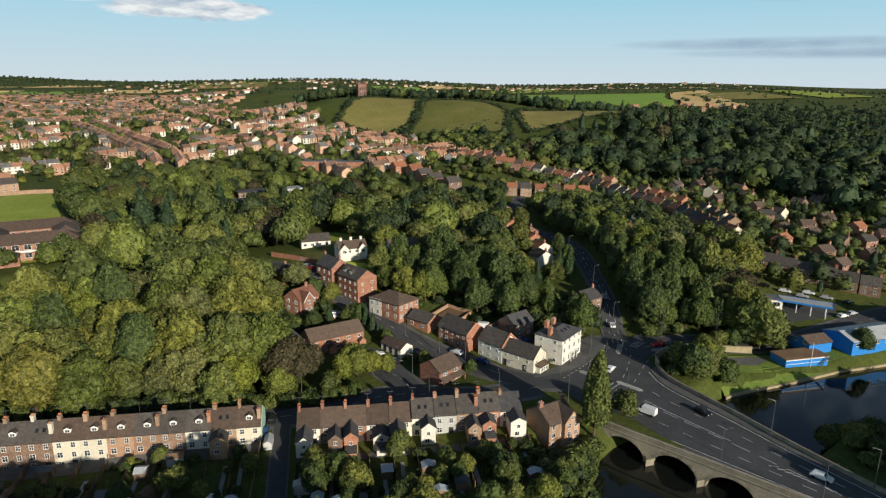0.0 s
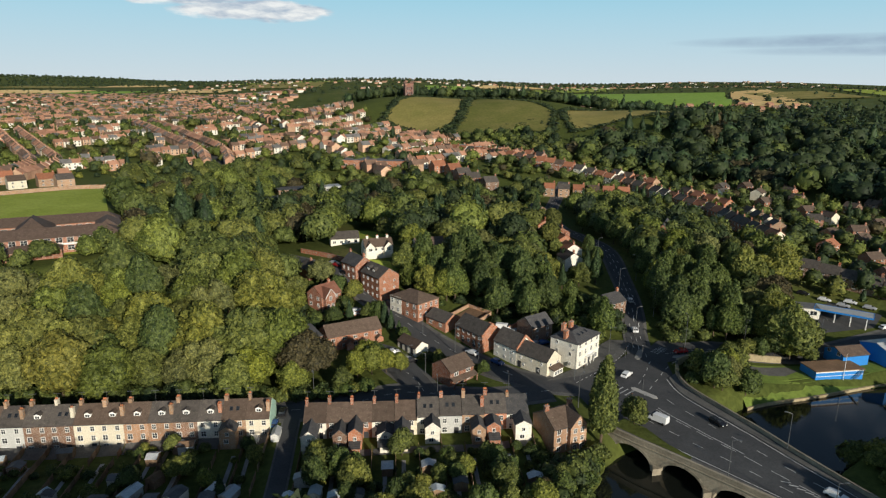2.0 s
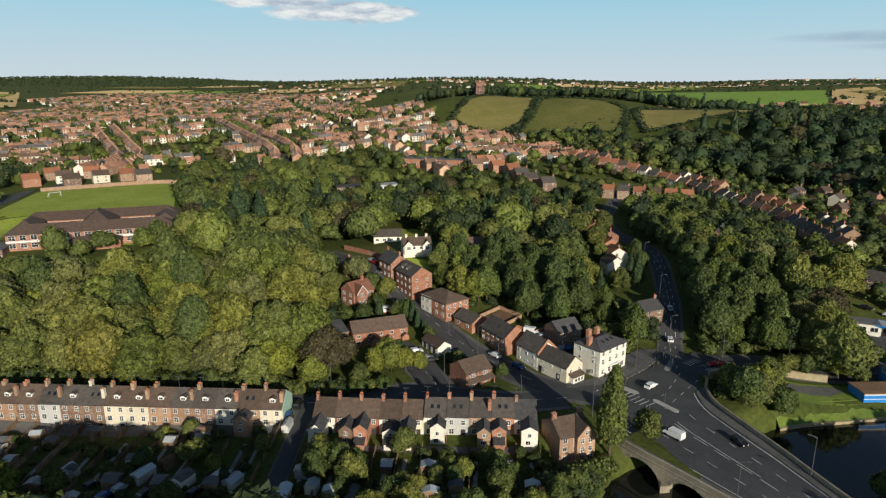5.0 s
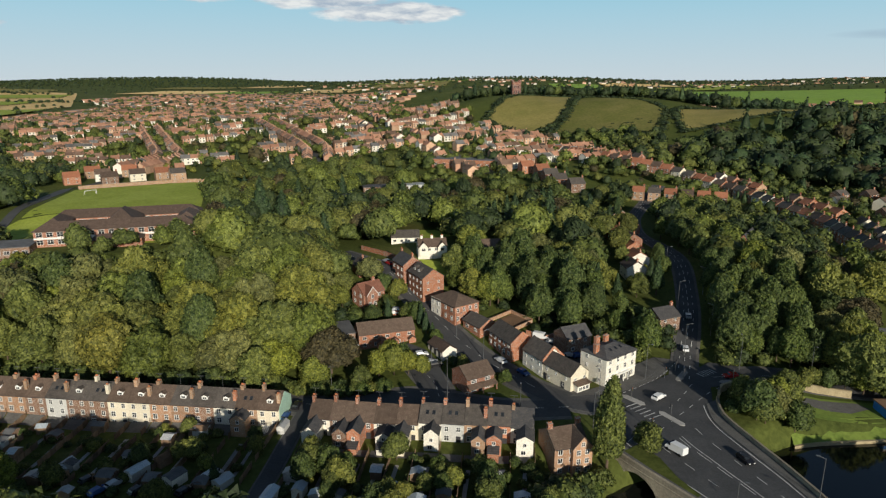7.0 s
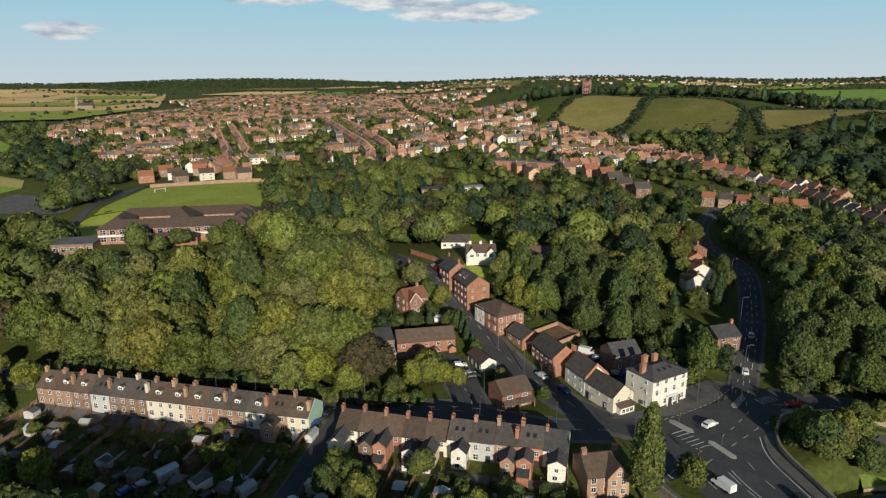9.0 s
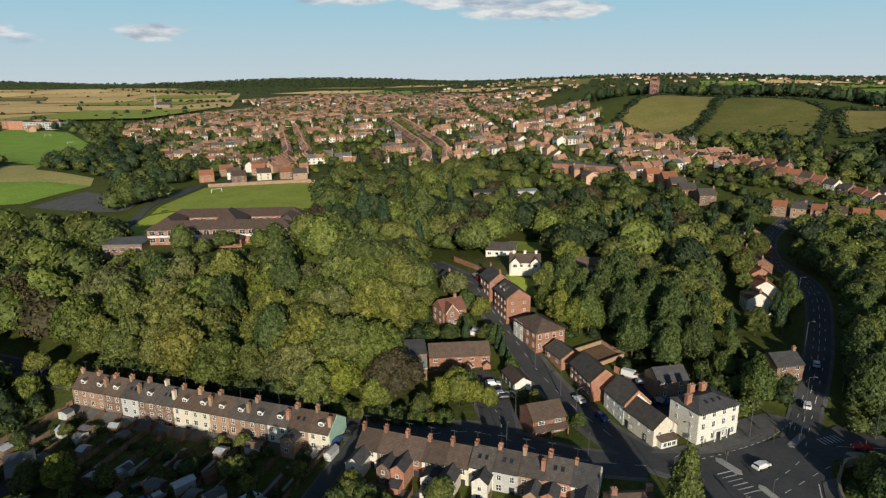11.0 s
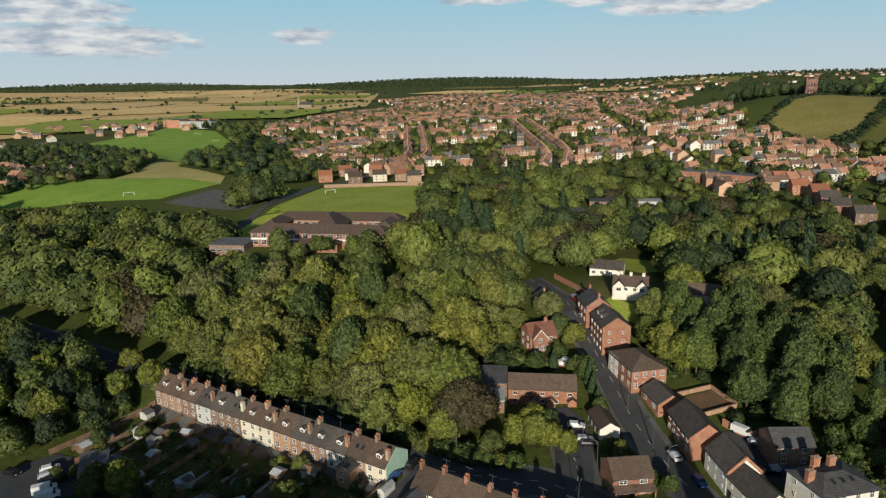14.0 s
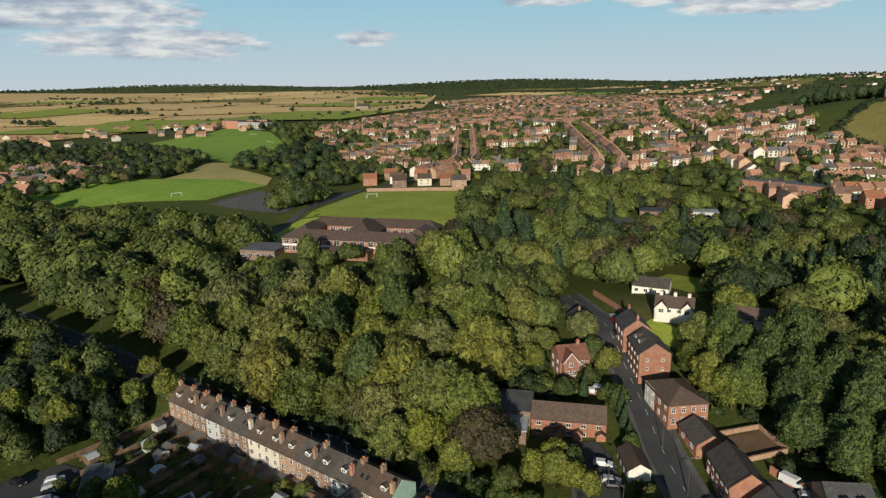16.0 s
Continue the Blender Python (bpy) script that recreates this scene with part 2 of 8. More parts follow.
FELT = mottled("roof_felt", (0.10, 0.10, 0.105), (0.17, 0.17, 0.17), 0.4, 4, 0.85)
WOOD = mottled("weathered_wood", (0.17, 0.11, 0.07), (0.28, 0.19, 0.12), 0.6, 6, 0.8, per_object=0.3)
STONE = mottled("bridge_stone", (0.24, 0.205, 0.15), (0.37, 0.32, 0.24), 0.35, 2.2, 0.9, bmp=0.5, bdist=0.08)
ASPHALT = mottled("asphalt", (0.060, 0.061, 0.064), (0.090, 0.090, 0.092), 0.12, 2.5, 0.85, 0.3, 0.2, per_object=0)
PAVING = mottled("paving", (0.105, 0.10, 0.095), (0.165, 0.16, 0.15), 0.3, 2.5, 0.9, per_object=0)
PALE_STONE = mottled("pale_sandstone", (0.36, 0.29, 0.17), (0.52, 0.43, 0.27), 0.35, 2.2, 0.9, bmp=0.5, bdist=0.08)
CONCRETE = mottled("concrete", (0.30, 0.29, 0.27), (0.42, 0.40, 0.37), 0.3, 3.0, 0.9)
LINE_PAINT = mottled("road_paint", (0.50, 0.50, 0.48), (0.68, 0.68, 0.66), 0.8, 6, 0.7, bmp=0)
LAWN = mottled("mown_grass", (0.29, 0.35, 0.045), (0.38, 0.43, 0.075), 0.06, 0.9, 0.9, 0.15, 0.4, 0.15, per_object=0)
PARK_GRASS = mottled("park_grass", (0.22, 0.35, 0.045), (0.30, 0.43, 0.07), 0.05, 0.7, 0.9, 0.15, 0.3, 0.15, per_object=0)
DRY_GRASS = mottled("dry_grass", (0.23, 0.21, 0.06), (0.34, 0.28, 0.095), 0.03, 0.5, 0.95, 0.1, 1.0, 0.4, per_object=0)
STUBBLE = mottled("stubble_field", (0.80, 0.54, 0.22), (0.90, 0.65, 0.30), 0.01, 0.12, 0.95, 0.1, 0.15, 0.3, per_object=0.12)
SOIL = mottled("bare_soil", (0.16, 0.10, 0.06), (0.24, 0.15, 0.09), 0.4, 3, 0.95)
BARK = mottled("bark", (0.07, 0.05, 0.035), (0.13, 0.095, 0.065), 0.8, 8, 0.95)
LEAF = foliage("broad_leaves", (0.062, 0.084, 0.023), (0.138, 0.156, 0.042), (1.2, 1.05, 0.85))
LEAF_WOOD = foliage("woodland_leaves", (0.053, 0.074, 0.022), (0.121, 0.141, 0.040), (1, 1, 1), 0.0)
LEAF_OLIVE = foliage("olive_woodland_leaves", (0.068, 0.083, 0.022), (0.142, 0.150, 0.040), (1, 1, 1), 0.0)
# dark leaves; on the eastern hillside this colour also stands in for shade
LEAF_DARK_SHADED = foliage("dark_woodland_leaves", (0.021, 0.036, 0.017), (0.048, 0.066, 0.026), (1, 1, 1), 0.0)
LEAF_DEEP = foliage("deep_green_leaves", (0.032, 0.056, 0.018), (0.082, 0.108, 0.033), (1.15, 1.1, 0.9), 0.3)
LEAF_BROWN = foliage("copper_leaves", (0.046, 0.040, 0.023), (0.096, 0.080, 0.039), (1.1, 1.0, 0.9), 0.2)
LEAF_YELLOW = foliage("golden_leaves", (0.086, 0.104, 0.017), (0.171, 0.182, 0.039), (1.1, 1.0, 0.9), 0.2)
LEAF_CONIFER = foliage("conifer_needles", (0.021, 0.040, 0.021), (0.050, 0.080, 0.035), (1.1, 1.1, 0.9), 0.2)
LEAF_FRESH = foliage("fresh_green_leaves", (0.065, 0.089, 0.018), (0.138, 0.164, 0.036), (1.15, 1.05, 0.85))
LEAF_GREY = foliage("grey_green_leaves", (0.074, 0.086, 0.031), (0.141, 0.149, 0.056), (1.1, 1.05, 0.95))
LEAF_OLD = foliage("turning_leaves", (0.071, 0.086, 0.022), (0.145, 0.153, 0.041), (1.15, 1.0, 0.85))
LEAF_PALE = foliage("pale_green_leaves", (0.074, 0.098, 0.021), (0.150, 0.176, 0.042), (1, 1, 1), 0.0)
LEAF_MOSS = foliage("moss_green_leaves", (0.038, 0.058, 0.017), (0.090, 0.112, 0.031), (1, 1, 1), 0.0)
TYRE = plain("tyre_rubber", (0.02, 0.02, 0.02), 0.9, 0.1)


def glass_build(nt, bsdf):
    set_color(nt, bsdf, ramp(nt, noise_tex(nt, 0.8, 2), [(0.3, (0.012, 0.014, 0.017)), (0.7, (0.04, 0.045, 0.05))]))


GLASS = material("window_glass", glass_build, 0.06, 0.6)


def water_build(nt, bsdf):
    bsdf.inputs["Base Color"].default_value = (0.010, 0.012, 0.010, 1)
    bump(nt, bsdf, noise_tex(nt, 0.8, 4, 0.6, True, (1, 1.6, 1)), 0.12, 0.03)


WATER = material("river_water", water_build, 0.06, 0.5)


def ground_build(nt, bsdf):
    g = ramp(nt, noise_tex(nt, 0.02, 5), [(0.3, (0.06, 0.085, 0.02)), (0.6, (0.10, 0.12, 0.03)), (0.8, (0.16, 0.14, 0.06))])
    f = ramp(nt, noise_tex(nt, 0.7, 5), [(0.2, (0.55, 0.55, 0.55)), (0.8, (1.3, 1.25, 1.2))])
    set_color(nt, bsdf, mix(nt, 1.0, g, f, "MULTIPLY"))
    bump(nt, bsdf, noise_tex(nt, 0.9, 5), 0.6, 0.3)


GROUND = material("rough_grass", ground_build, 0.95, 0.1)


# ---- mesh helpers ----
def mesh_of(name, bm, mats, smooth=False):
    me = bpy.data.meshes.new(name)
    bm.normal_update()
    bm.to_mesh(me)
    bm.free()
    for m in mats if isinstance(mats, (list, tuple)) else [mats]:
        me.materials.append(m)
    if smooth:
        me.shade_smooth()
    return me


def part(name, bm, mat, parent, label="", m=None):
    """Links a bmesh as one mesh object under a thing or under a part."""
    me = bm if isinstance(bm, bpy.types.Mesh) else mesh_of(name, bm, mat)
    ob = new(name, me)
    ob.parent = parent
    if m is not None:
        ob.matrix_basis = m
    return tagged(ob, label) if label else ob


def base(name, label, category, x, y, z, yaw=0.0, group=""):
    ob = new(name)
    ob.empty_display_size = 0.5
    ob.matrix_basis = pose(x, y, z, 0, 0, yaw)
    return tagged(ob, label, category, group)


def box(bm, x0, y0, z0, x1, y1, z1, mi=0):
    v = [bm.verts.new(p) for p in ((x0, y0, z0), (x1, y0, z0), (x1, y1, z0), (x0, y1, z0), (x0, y0, z1), (x1, y0, z1), (x1, y1, z1), (x0, y1, z1))]
    for q in ((0, 3, 2, 1), (4, 5, 6, 7), (0, 1, 5, 4), (1, 2, 6, 5), (2, 3, 7, 6), (3, 0, 4, 7)):
        bm.faces.new([v[i] for i in q]).material_index = mi


def prism(bm, pts, d, mi=0):
    """A flat polygon pts, pushed along the vector d."""
    a = [bm.verts.new(p) for p in pts]
    b = [bm.verts.new(Vector(p) + Vector(d)) for p in pts]
    n = len(pts)
    bm.faces.new(a[::-1]).material_index = mi
    bm.faces.new(b).material_index = mi
    for i in range(n):
        bm.faces.new((a[i], a[(i + 1) % n], b[(i + 1) % n], b[i])).material_index = mi


def tube(bm, p0, p1, r0, r1, n=8, mi=0):
    p0, p1 = Vector(p0), Vector(p1)
    q = (p1 - p0).to_track_quat("Z", "Y")
    rings = []
    for p, r in ((p0, r0), (p1, r1)):
        rings.append([bm.verts.new(p + q @ Vector((r * math.cos(k * 2 * math.pi / n), r * math.sin(k * 2 * math.pi / n), 0))) for k in range(n)])
    for k in range(n):
        bm.faces.new((rings[0][k], rings[0][(k + 1) % n], rings[1][(k + 1) % n], rings[1][k])).material_index = mi
    bm.faces.new(rings[0][::-1]).material_index = mi
    bm.faces.new(rings[1]).material_index = mi


# ---- the lie of the land ----
SPOT_HEIGHTS = """-70,120,1.2 0,120,1.2 -70,140,1.8 0,140,2 -20,152,3 -80,152,3.5 30,122,1.5 50,150,5.3 65,165,6 95,120,6.2 20,165,4.5 0,175,4
8,188,6 12,205,9 13,220,11 14,243,18.5 0,252,20 28,252,18.5 -20,240,15.5 -125,255,23 -145,340,22.5 -60,200,9 83,222,11 128,258,17 130,155,3.5 290,665,58 150,775,68 34,812,69
-300,900,35 -100,900,42 -700,700,28 -1500,1500,30 -400,350,24 0,600,33 100,500,28 250,450,18 400,600,38 500,450,25 600,1200,58 0,1500,72
1500,2500,80 0,3500,95 -2000,1200,42 -2600,2400,62 2500,1500,75 -4600,800,105 -4500,3000,108 -2500,4600,112 0,4600,112 2500,4500,112 4500,3000,110 4600,1000,105 300,200,7 200,120,2 0,0,-1 -300,100,5 -200,180,12"""
SPOT = np.array([[float(v) for v in s.split(",")] for s in SPOT_HEIGHTS.split()])
RIVER = np.array([(320, 165, 20), (170, 142, 18), (130, 138, 16), (110, 135, 15), (92, 123, 15), (74.4, 112.3, 20), (55, 98, 13), (20, 72, 13), (-60, 40, 15), (-250, 10, 15)], float)
WATER_Z = 0.8
PADS = [(50, 126.5, 6, 1.2), (82, 162, 24, 6.0), (-124, 250, 36, 22.8), (-185, 345, 48, 21.5)]


def smooth(a, b, v):
    t = np.clip((v - a) / (b - a), 0, 1)
    return t * t * (3 - 2 * t)


def river_gap(x, y):
    """Metres from the river's edge, negative in the water."""
    best = np.full(np.shape(x), 1e9)
    for a, b in zip(RIVER[:-1], RIVER[1:]):
        d = b[:2] - a[:2]
        t = np.clip(((x - a[0]) * d[0] + (y - a[1]) * d[1]) / (d @ d), 0, 1)
        best = np.minimum(best, np.hypot(x - a[0] - t * d[0], y - a[1] - t * d[1]) - (a[2] + t * (b[2] - a[2])))
    return best


def height(x, y):
    x, y = np.asarray(x, float), np.asarray(y, float)
    num, den = 0.0, 0.0
    for sx, sy, sz in SPOT:
        w = 1 / ((x - sx) ** 2 + (y - sy) ** 2 + 0.0015 * (sx * sx + sy * sy) + 60) ** 1.5
        num, den = num + w * sz, den + w
    h = num / den
    for px, py, r, z in PADS:
        k = 1 - smooth(r, r * 1.5, np.hypot(x - px, y - py))
        h = h + (z - h) * k
    # the gardens of the longer terrace lie a storey below its street
    h = h - 2.2 * smooth(-18, -23, x) * smooth(-135, -102, x) * (1 - smooth(140.0, 143.5, y)) * smooth(72, 104, y)
    k = 1 - smooth(-3.0, 2.5, river_gap(x, y))
    return h + (-2.5 - h) * k


def graded(lo, near0, near1, hi, step, grow):
    v = list(np.arange(near0, near1 + step / 2, step))
    s = step
    while v[-1] < hi:
        s *= grow
        v.append(v[-1] + s)
    s = step
    while v[0] > lo:
        s *= grow
        v.insert(0, v[0] - s)
    return np.array(v)


GX = graded(-4700, -150, 200, 4700, 3.0, 1.06)
GY = graded(-600, 70, 300, 4800, 3.0, 1.06)
GH = height(*np.meshgrid(GX, GY, indexing="ij"))


def gz(x, y):
    """The ground sheet's height."""
    i = min(max(int(np.searchsorted(GX, x)) - 1, 0), len(GX) - 2)
    j = min(max(int(np.searchsorted(GY, y)) - 1, 0), len(GY) - 2)
    u, v = (x - GX[i]) / (GX[i + 1] - GX[i]), (y - GY[j]) / (GY[j + 1] - GY[j])
    return float((GH[i, j] * (1 - u) + GH[i + 1, j] * u) * (1 - v) + (GH[i, j + 1] * (1 - u) + GH[i + 1, j + 1] * u) * v)


def build_ground():
    nx, ny = len(GX), len(GY)
    verts = [(float(GX[i]), float(GY[j]), float(GH[i, j])) for i in range(nx) for j in range(ny)]
    faces = [(i * ny + j, (i + 1) * ny + j, (i + 1) * ny + j + 1, i * ny + j + 1) for i in range(nx - 1) for j in range(ny - 1)]
    me = bpy.data.meshes.new("ground")
    me.from_pydata(verts, [], faces)
    me.materials.append(GROUND)
    me.shade_smooth()
    tagged(new("ground", me), "rolling rough grass land of a river valley", "ground", kind="structure")


build_ground()


def spline(pts, step):
    """A smooth line through the points, cut into even steps."""
    P = [Vector(p) for p in pts]
    P = [P[0] * 2 - P[1]] + P + [P[-1] * 2 - P[-2]]
    out = []
    for k in range(1, len(P) - 2):
        n = max(1, int((P[k + 1] - P[k]).length / step))
        for s in range(n):
            t = s / n
            out.append(0.5 * ((2 * P[k]) + (P[k + 1] - P[k - 1]) * t + (2 * P[k - 1] - 5 * P[k] + 4 * P[k + 1] - P[k + 2]) * t * t + (3 * P[k] - P[k - 1] - 3 * P[k + 1] + P[k + 2]) * t ** 3))
    return out + [P[-2]]


def ribbon(name, label, category, pts, width, mat, lift=0.08, step=2.5, kind="structure", offset=0.0, parent=None, deep=0.5):
    """A strip laid on the ground along a line, with a skirt."""
    line = spline([(x, y, 0) for x, y in pts], step)
    bm = bmesh.new()
    rows = []
    n = max(2, int(width / 2.5) + 1)
    for k, p in enumerate(line):
        d = (line[min(k + 1, len(line) - 1)] - line[max(k - 1, 0)]).normalized()
        s = Vector((-d.y, d.x, 0))
        row = []
        for i in range(n + 1):
            q = p + s * (offset + width * (i / n - 0.5))
            row.append(bm.verts.new((q.x, q.y, gz(q.x, q.y) + lift)))
        lo = [bm.verts.new(row[0].co - Vector((0, 0, deep))), bm.verts.new(row[-1].co - Vector((0, 0, deep)))]
        rows.append([lo[0]] + row + [lo[1]])
    for a, b in zip(rows, rows[1:]):
        for i in range(len(a) - 1):
            bm.faces.new((a[i], b[i], b[i + 1], a[i + 1]))
    bmesh.ops.recalc_face_normals(bm, faces=bm.faces)
    up = sum(f.normal.z for f in bm.faces)
    if up < 0:
        bmesh.ops.reverse_faces(bm, faces=bm.faces)
    ob = new(name, mesh_of(name, bm, mat))
    if parent:
        ob.parent = parent
        return ob
    return tagged(ob, label, category, kind=kind)


def field(name, label, pts, mat, lift=0.15, step=8.0, category="field", rag=0.0):
    """A sheet over the ground inside a polygon, cut to its outline."""
    bm = bmesh.new()
    poly = [Vector((x, y)) for x, y in pts]
    vs = [bm.verts.new((p.x, p.y, 0)) for p in poly]
    f = bm.faces.new(vs)
    x0, x1 = min(p.x for p in poly), max(p.x for p in poly)
    y0, y1 = min(p.y for p in poly), max(p.y for p in poly)
    for axis, a, b in ((0, x0, x1), (1, y0, y1)):
        n = int((b - a) / step)
        for k in range(1, n + 1):
            co = [0, 0, 0]
            co[axis] = a + (b - a) * k / (n + 1)
            no = [0, 0, 0]
            no[axis] = 1
            bmesh.ops.bisect_plane(bm, geom=bm.verts[:] + bm.edges[:] + bm.faces[:], plane_co=co, plane_no=no)
    for v in bm.verts:
        v.co.z = gz(v.co.x, v.co.y) + lift
    if sum(f.calc_area() * (f.normal_update() or f.normal.z) for f in bm.faces) < 0:
        bmesh.ops.reverse_faces(bm, faces=bm.faces[:])
    return tagged(new(name, mesh_of(name, bm, mat, True)), label, category, kind="structure")


# ---- water, bridge, roads ----
def build_water():
    bm = bmesh.new()
    rows = []
    line = spline([(a[0], a[1], a[2]) for a in RIVER], 8)
    for k, p in enumerate(line):
        d = (line[min(k + 1, len(line) - 1)] - line[max(k - 1, 0)])
        d.z = 0
        d.normalize()
        s = Vector((-d.y, d.x, 0)) * (p.z + 4)
        rows.append([bm.verts.new((p.x + s.x * u, p.y + s.y * u, WATER_Z)) for u in (-1, -0.3, 0.3, 1)])
    for a, b in zip(rows, rows[1:]):
        for i in range(3):
            bm.faces.new((a[i], b[i], b[i + 1], a[i + 1]))
    bmesh.ops.recalc_face_normals(bm, faces=bm.faces)
    if sum(f.normal.z for f in bm.faces) < 0:
        bmesh.ops.reverse_faces(bm, faces=bm.faces)
    tagged(new("water", mesh_of("water", bm, WATER)), "dark still river water reflecting the sky", "river", kind="structure")


build_water()
DECK = 6.2
BRIDGE_W = [(59.5, 132.5), (65, 125.3), (69, 120.5), (76, 111.7), (86, 99.2), (96, 87), (110, 70)]
BRIDGE_E = [(89.5, 159), (88.6, 150), (92, 138), (95.3, 128), (99, 115), (104.3, 99), (110, 84), (119, 68)]


def build_bridge():
    west, east = spline([(x, y, 0) for x, y in BRIDGE_W], 0.7), spline([(x, y, 0) for x, y in BRIDGE_E], 0.7)
    n = 110

    def pick(line, u):
        k = u * (len(line) - 1)
        i = min(int(k), len(line) - 2)
        return line[i].lerp(line[i + 1], k - i)
    W = [pick(west, i / n) for i in range(n + 1)]
    E = [pick(east, i / n) for i in range(n + 1)]
    run = [0.0]
    for a, b in zip(W, W[1:]):
        run.append(run[-1] + (b - a).length)
    thing = base("road_bridge", "sandstone road bridge with round arches over the river", "bridge", W[20].x, W[20].y, 0)
    inv = thing.matrix_basis.inverted()
    span, pier, first = 10.4, 1.7, 2.9

    def soffit(s):
        q = (s - first) % (span + pier)
        if s < first or q > span or s > first + 4 * (span + pier):
            return -2.5
        u = (q - span / 2) / (span / 2)
        return 0.6 + 4.2 * math.sqrt(max(0.0, 1 - u * u))
    bm = bmesh.new()
    prev = None
    for i in range(n + 1):
        zb = soffit(run[i])
        row = [bm.verts.new(inv @ Vector(p)) for p in ((W[i].x, W[i].y, DECK), (W[i].x, W[i].y, zb), (E[i].x, E[i].y, zb), (E[i].x, E[i].y, DECK))]
        if prev:
            for k in range(4):
                bm.faces.new((prev[k], row[k], row[(k + 1) % 4], prev[(k + 1) % 4]))
        prev = row
    bmesh.ops.recalc_face_normals(bm, faces=bm.faces)
    part("arched_wall", bm, STONE, thing)
    # the ring of stones round each arch, and the cutwaters between
    for a in range(4):
        for k in range(19):
            bm = bmesh.new()
            t0, t1 = math.pi * k / 19, math.pi * (k + 0.93) / 19
            ring = []
            for t, rr in ((t0, 1.0), (t1, 1.0), (t1, 1.13), (t0, 1.13)):
                s = first + a * (span + pier) + span / 2 - span / 2 * rr * math.cos(t)
                j = min(range(n + 1), key=lambda i: abs(run[i] - s))
                j = min(max(j, 1), n - 1)
                d = (W[j + 1] - W[j - 1]).normalized()
                p = W[j] + d * (s - run[j])
                ring.append(Vector((p.x, p.y, 0.6 + 4.2 * rr * math.sin(t))) + Vector((d.y, -d.x, 0)) * 0.06)
            prism(bm, [inv @ v for v in ring], Vector((-d.y, d.x, 0)) * 0.3)
            bmesh.ops.recalc_face_normals(bm, faces=bm.faces)
            part("arch_stone", bm, STONE, thing)
        s = first + (a + 1) * (span + pier) - pier / 2
        j = min(range(n + 1), key=lambda i: abs(run[i] - s))
        d = (W[j + 1] - W[j - 1]).normalized()
        out = Vector((d.y, -d.x, 0))
        bm = bmesh.new()
        c = W[j]
        tri = [c - d * 1.1 - out * 0.2, c + out * 1.7, c + d * 1.1 - out * 0.2]
        prism(bm, [inv @ Vector((q.x, q.y, -2.5)) for q in tri], (0, 0, 4.9))
        bmesh.ops.recalc_face_normals(bm, faces=bm.faces)
        part("cutwater", bm, STONE, thing, "pointed stone cutwater on a pier")
    for name, line, sgn, stretch in (("parapet", W, 1, 1.0), ("parapet", E, -1, 1.0)):
        for z0, z1, w0, nm in ((DECK - 0.1, DECK + 0.95, 0.35, "parapet"), (DECK + 0.95, DECK + 1.12, 0.5, "coping"), (DECK - 0.35, DECK - 0.1, 0.55, "string_course")):
            if nm == "string_course" and sgn < 0:
                continue
            bm = bmesh.new()
            prev = None
            for i in range(n + 1):
                d = (line[min(i + 1, n)] - line[max(i - 1, 0)]).normalized()
                o = Vector((d.y, -d.x, 0))
                a, b = line[i] + o * (w0 / 2 + 0.02), line[i] - o * (w0 / 2)
                row = [bm.verts.new(inv @ Vector(q)) for q in ((a.x, a.y, z0), (a.x, a.y, z1), (b.x, b.y, z1), (b.x, b.y, z0))]
                if prev:
                    for k in range(4):
                        bm.faces.new((prev[k], row[k], row[(k + 1) % 4], prev[(k + 1) % 4]))
                prev = row
            bmesh.ops.recalc_face_normals(bm, faces=bm.faces)
            part(nm, bm, STONE, thing)
    # the carriageway and the two pavements on the deck
    for nm, mat, u0, u1, z in (("pavement", PAVING, 0.02, 0.10, 0.14), ("carriageway", ASPHALT, 0.10, 0.885, 0.03), ("pavement", PAVING, 0.885, 0.985, 0.14)):
        bm = bmesh.new()
        prev = None
        for i in range(n + 1):
            a, b = W[i].lerp(E[i], u0), W[i].lerp(E[i], u1)
            row = [bm.verts.new(inv @ Vector(q)) for q in ((a.x, a.y, DECK - 0.1), (a.x, a.y, DECK + z), (b.x, b.y, DECK + z), (b.x, b.y, DECK - 0.1))]
            if prev:
                for k in range(4):
                    bm.faces.new((prev[k], row[k], row[(k + 1) % 4], prev[(k + 1) % 4]))
            prev = row
        bmesh.ops.recalc_face_normals(bm, faces=bm.faces)
        part(nm, bm, mat, thing)
    return W, E


BW, BE = build_bridge()
MAIN_ROAD = [(84, 170), (88, 185), (92, 199), (96, 215), (100, 235), (102.5, 253), (102.5, 270), (100, 288), (96, 310), (100, 345), (112, 380), (128, 420)]
EAST_ROAD = [(92, 172), (108, 174.5), (142, 173), (165, 178), (200, 188), (260, 196), (400, 210)]
SIDE_ROAD = [(70, 155), (58, 153), (44, 162), (33.2, 173.9), (22, 188), (11.8, 203.4), (3, 216), (-4, 225.8), (-12, 236), (-20, 243), (-34, 256)]
FRONT_ROAD = [(52, 152), (36, 151), (14, 156), (0, 153), (-17, 150.5), (-45, 152), (-90, 151), (-135, 147), (-190, 140), (-300, 128)]
CUL_ROAD = [(19, 156), (17, 163), (13, 170), (9, 178)]
ALLEY = [(-14.5, 150), (-14.2, 140), (-13.8, 121), (-13.5, 95)]
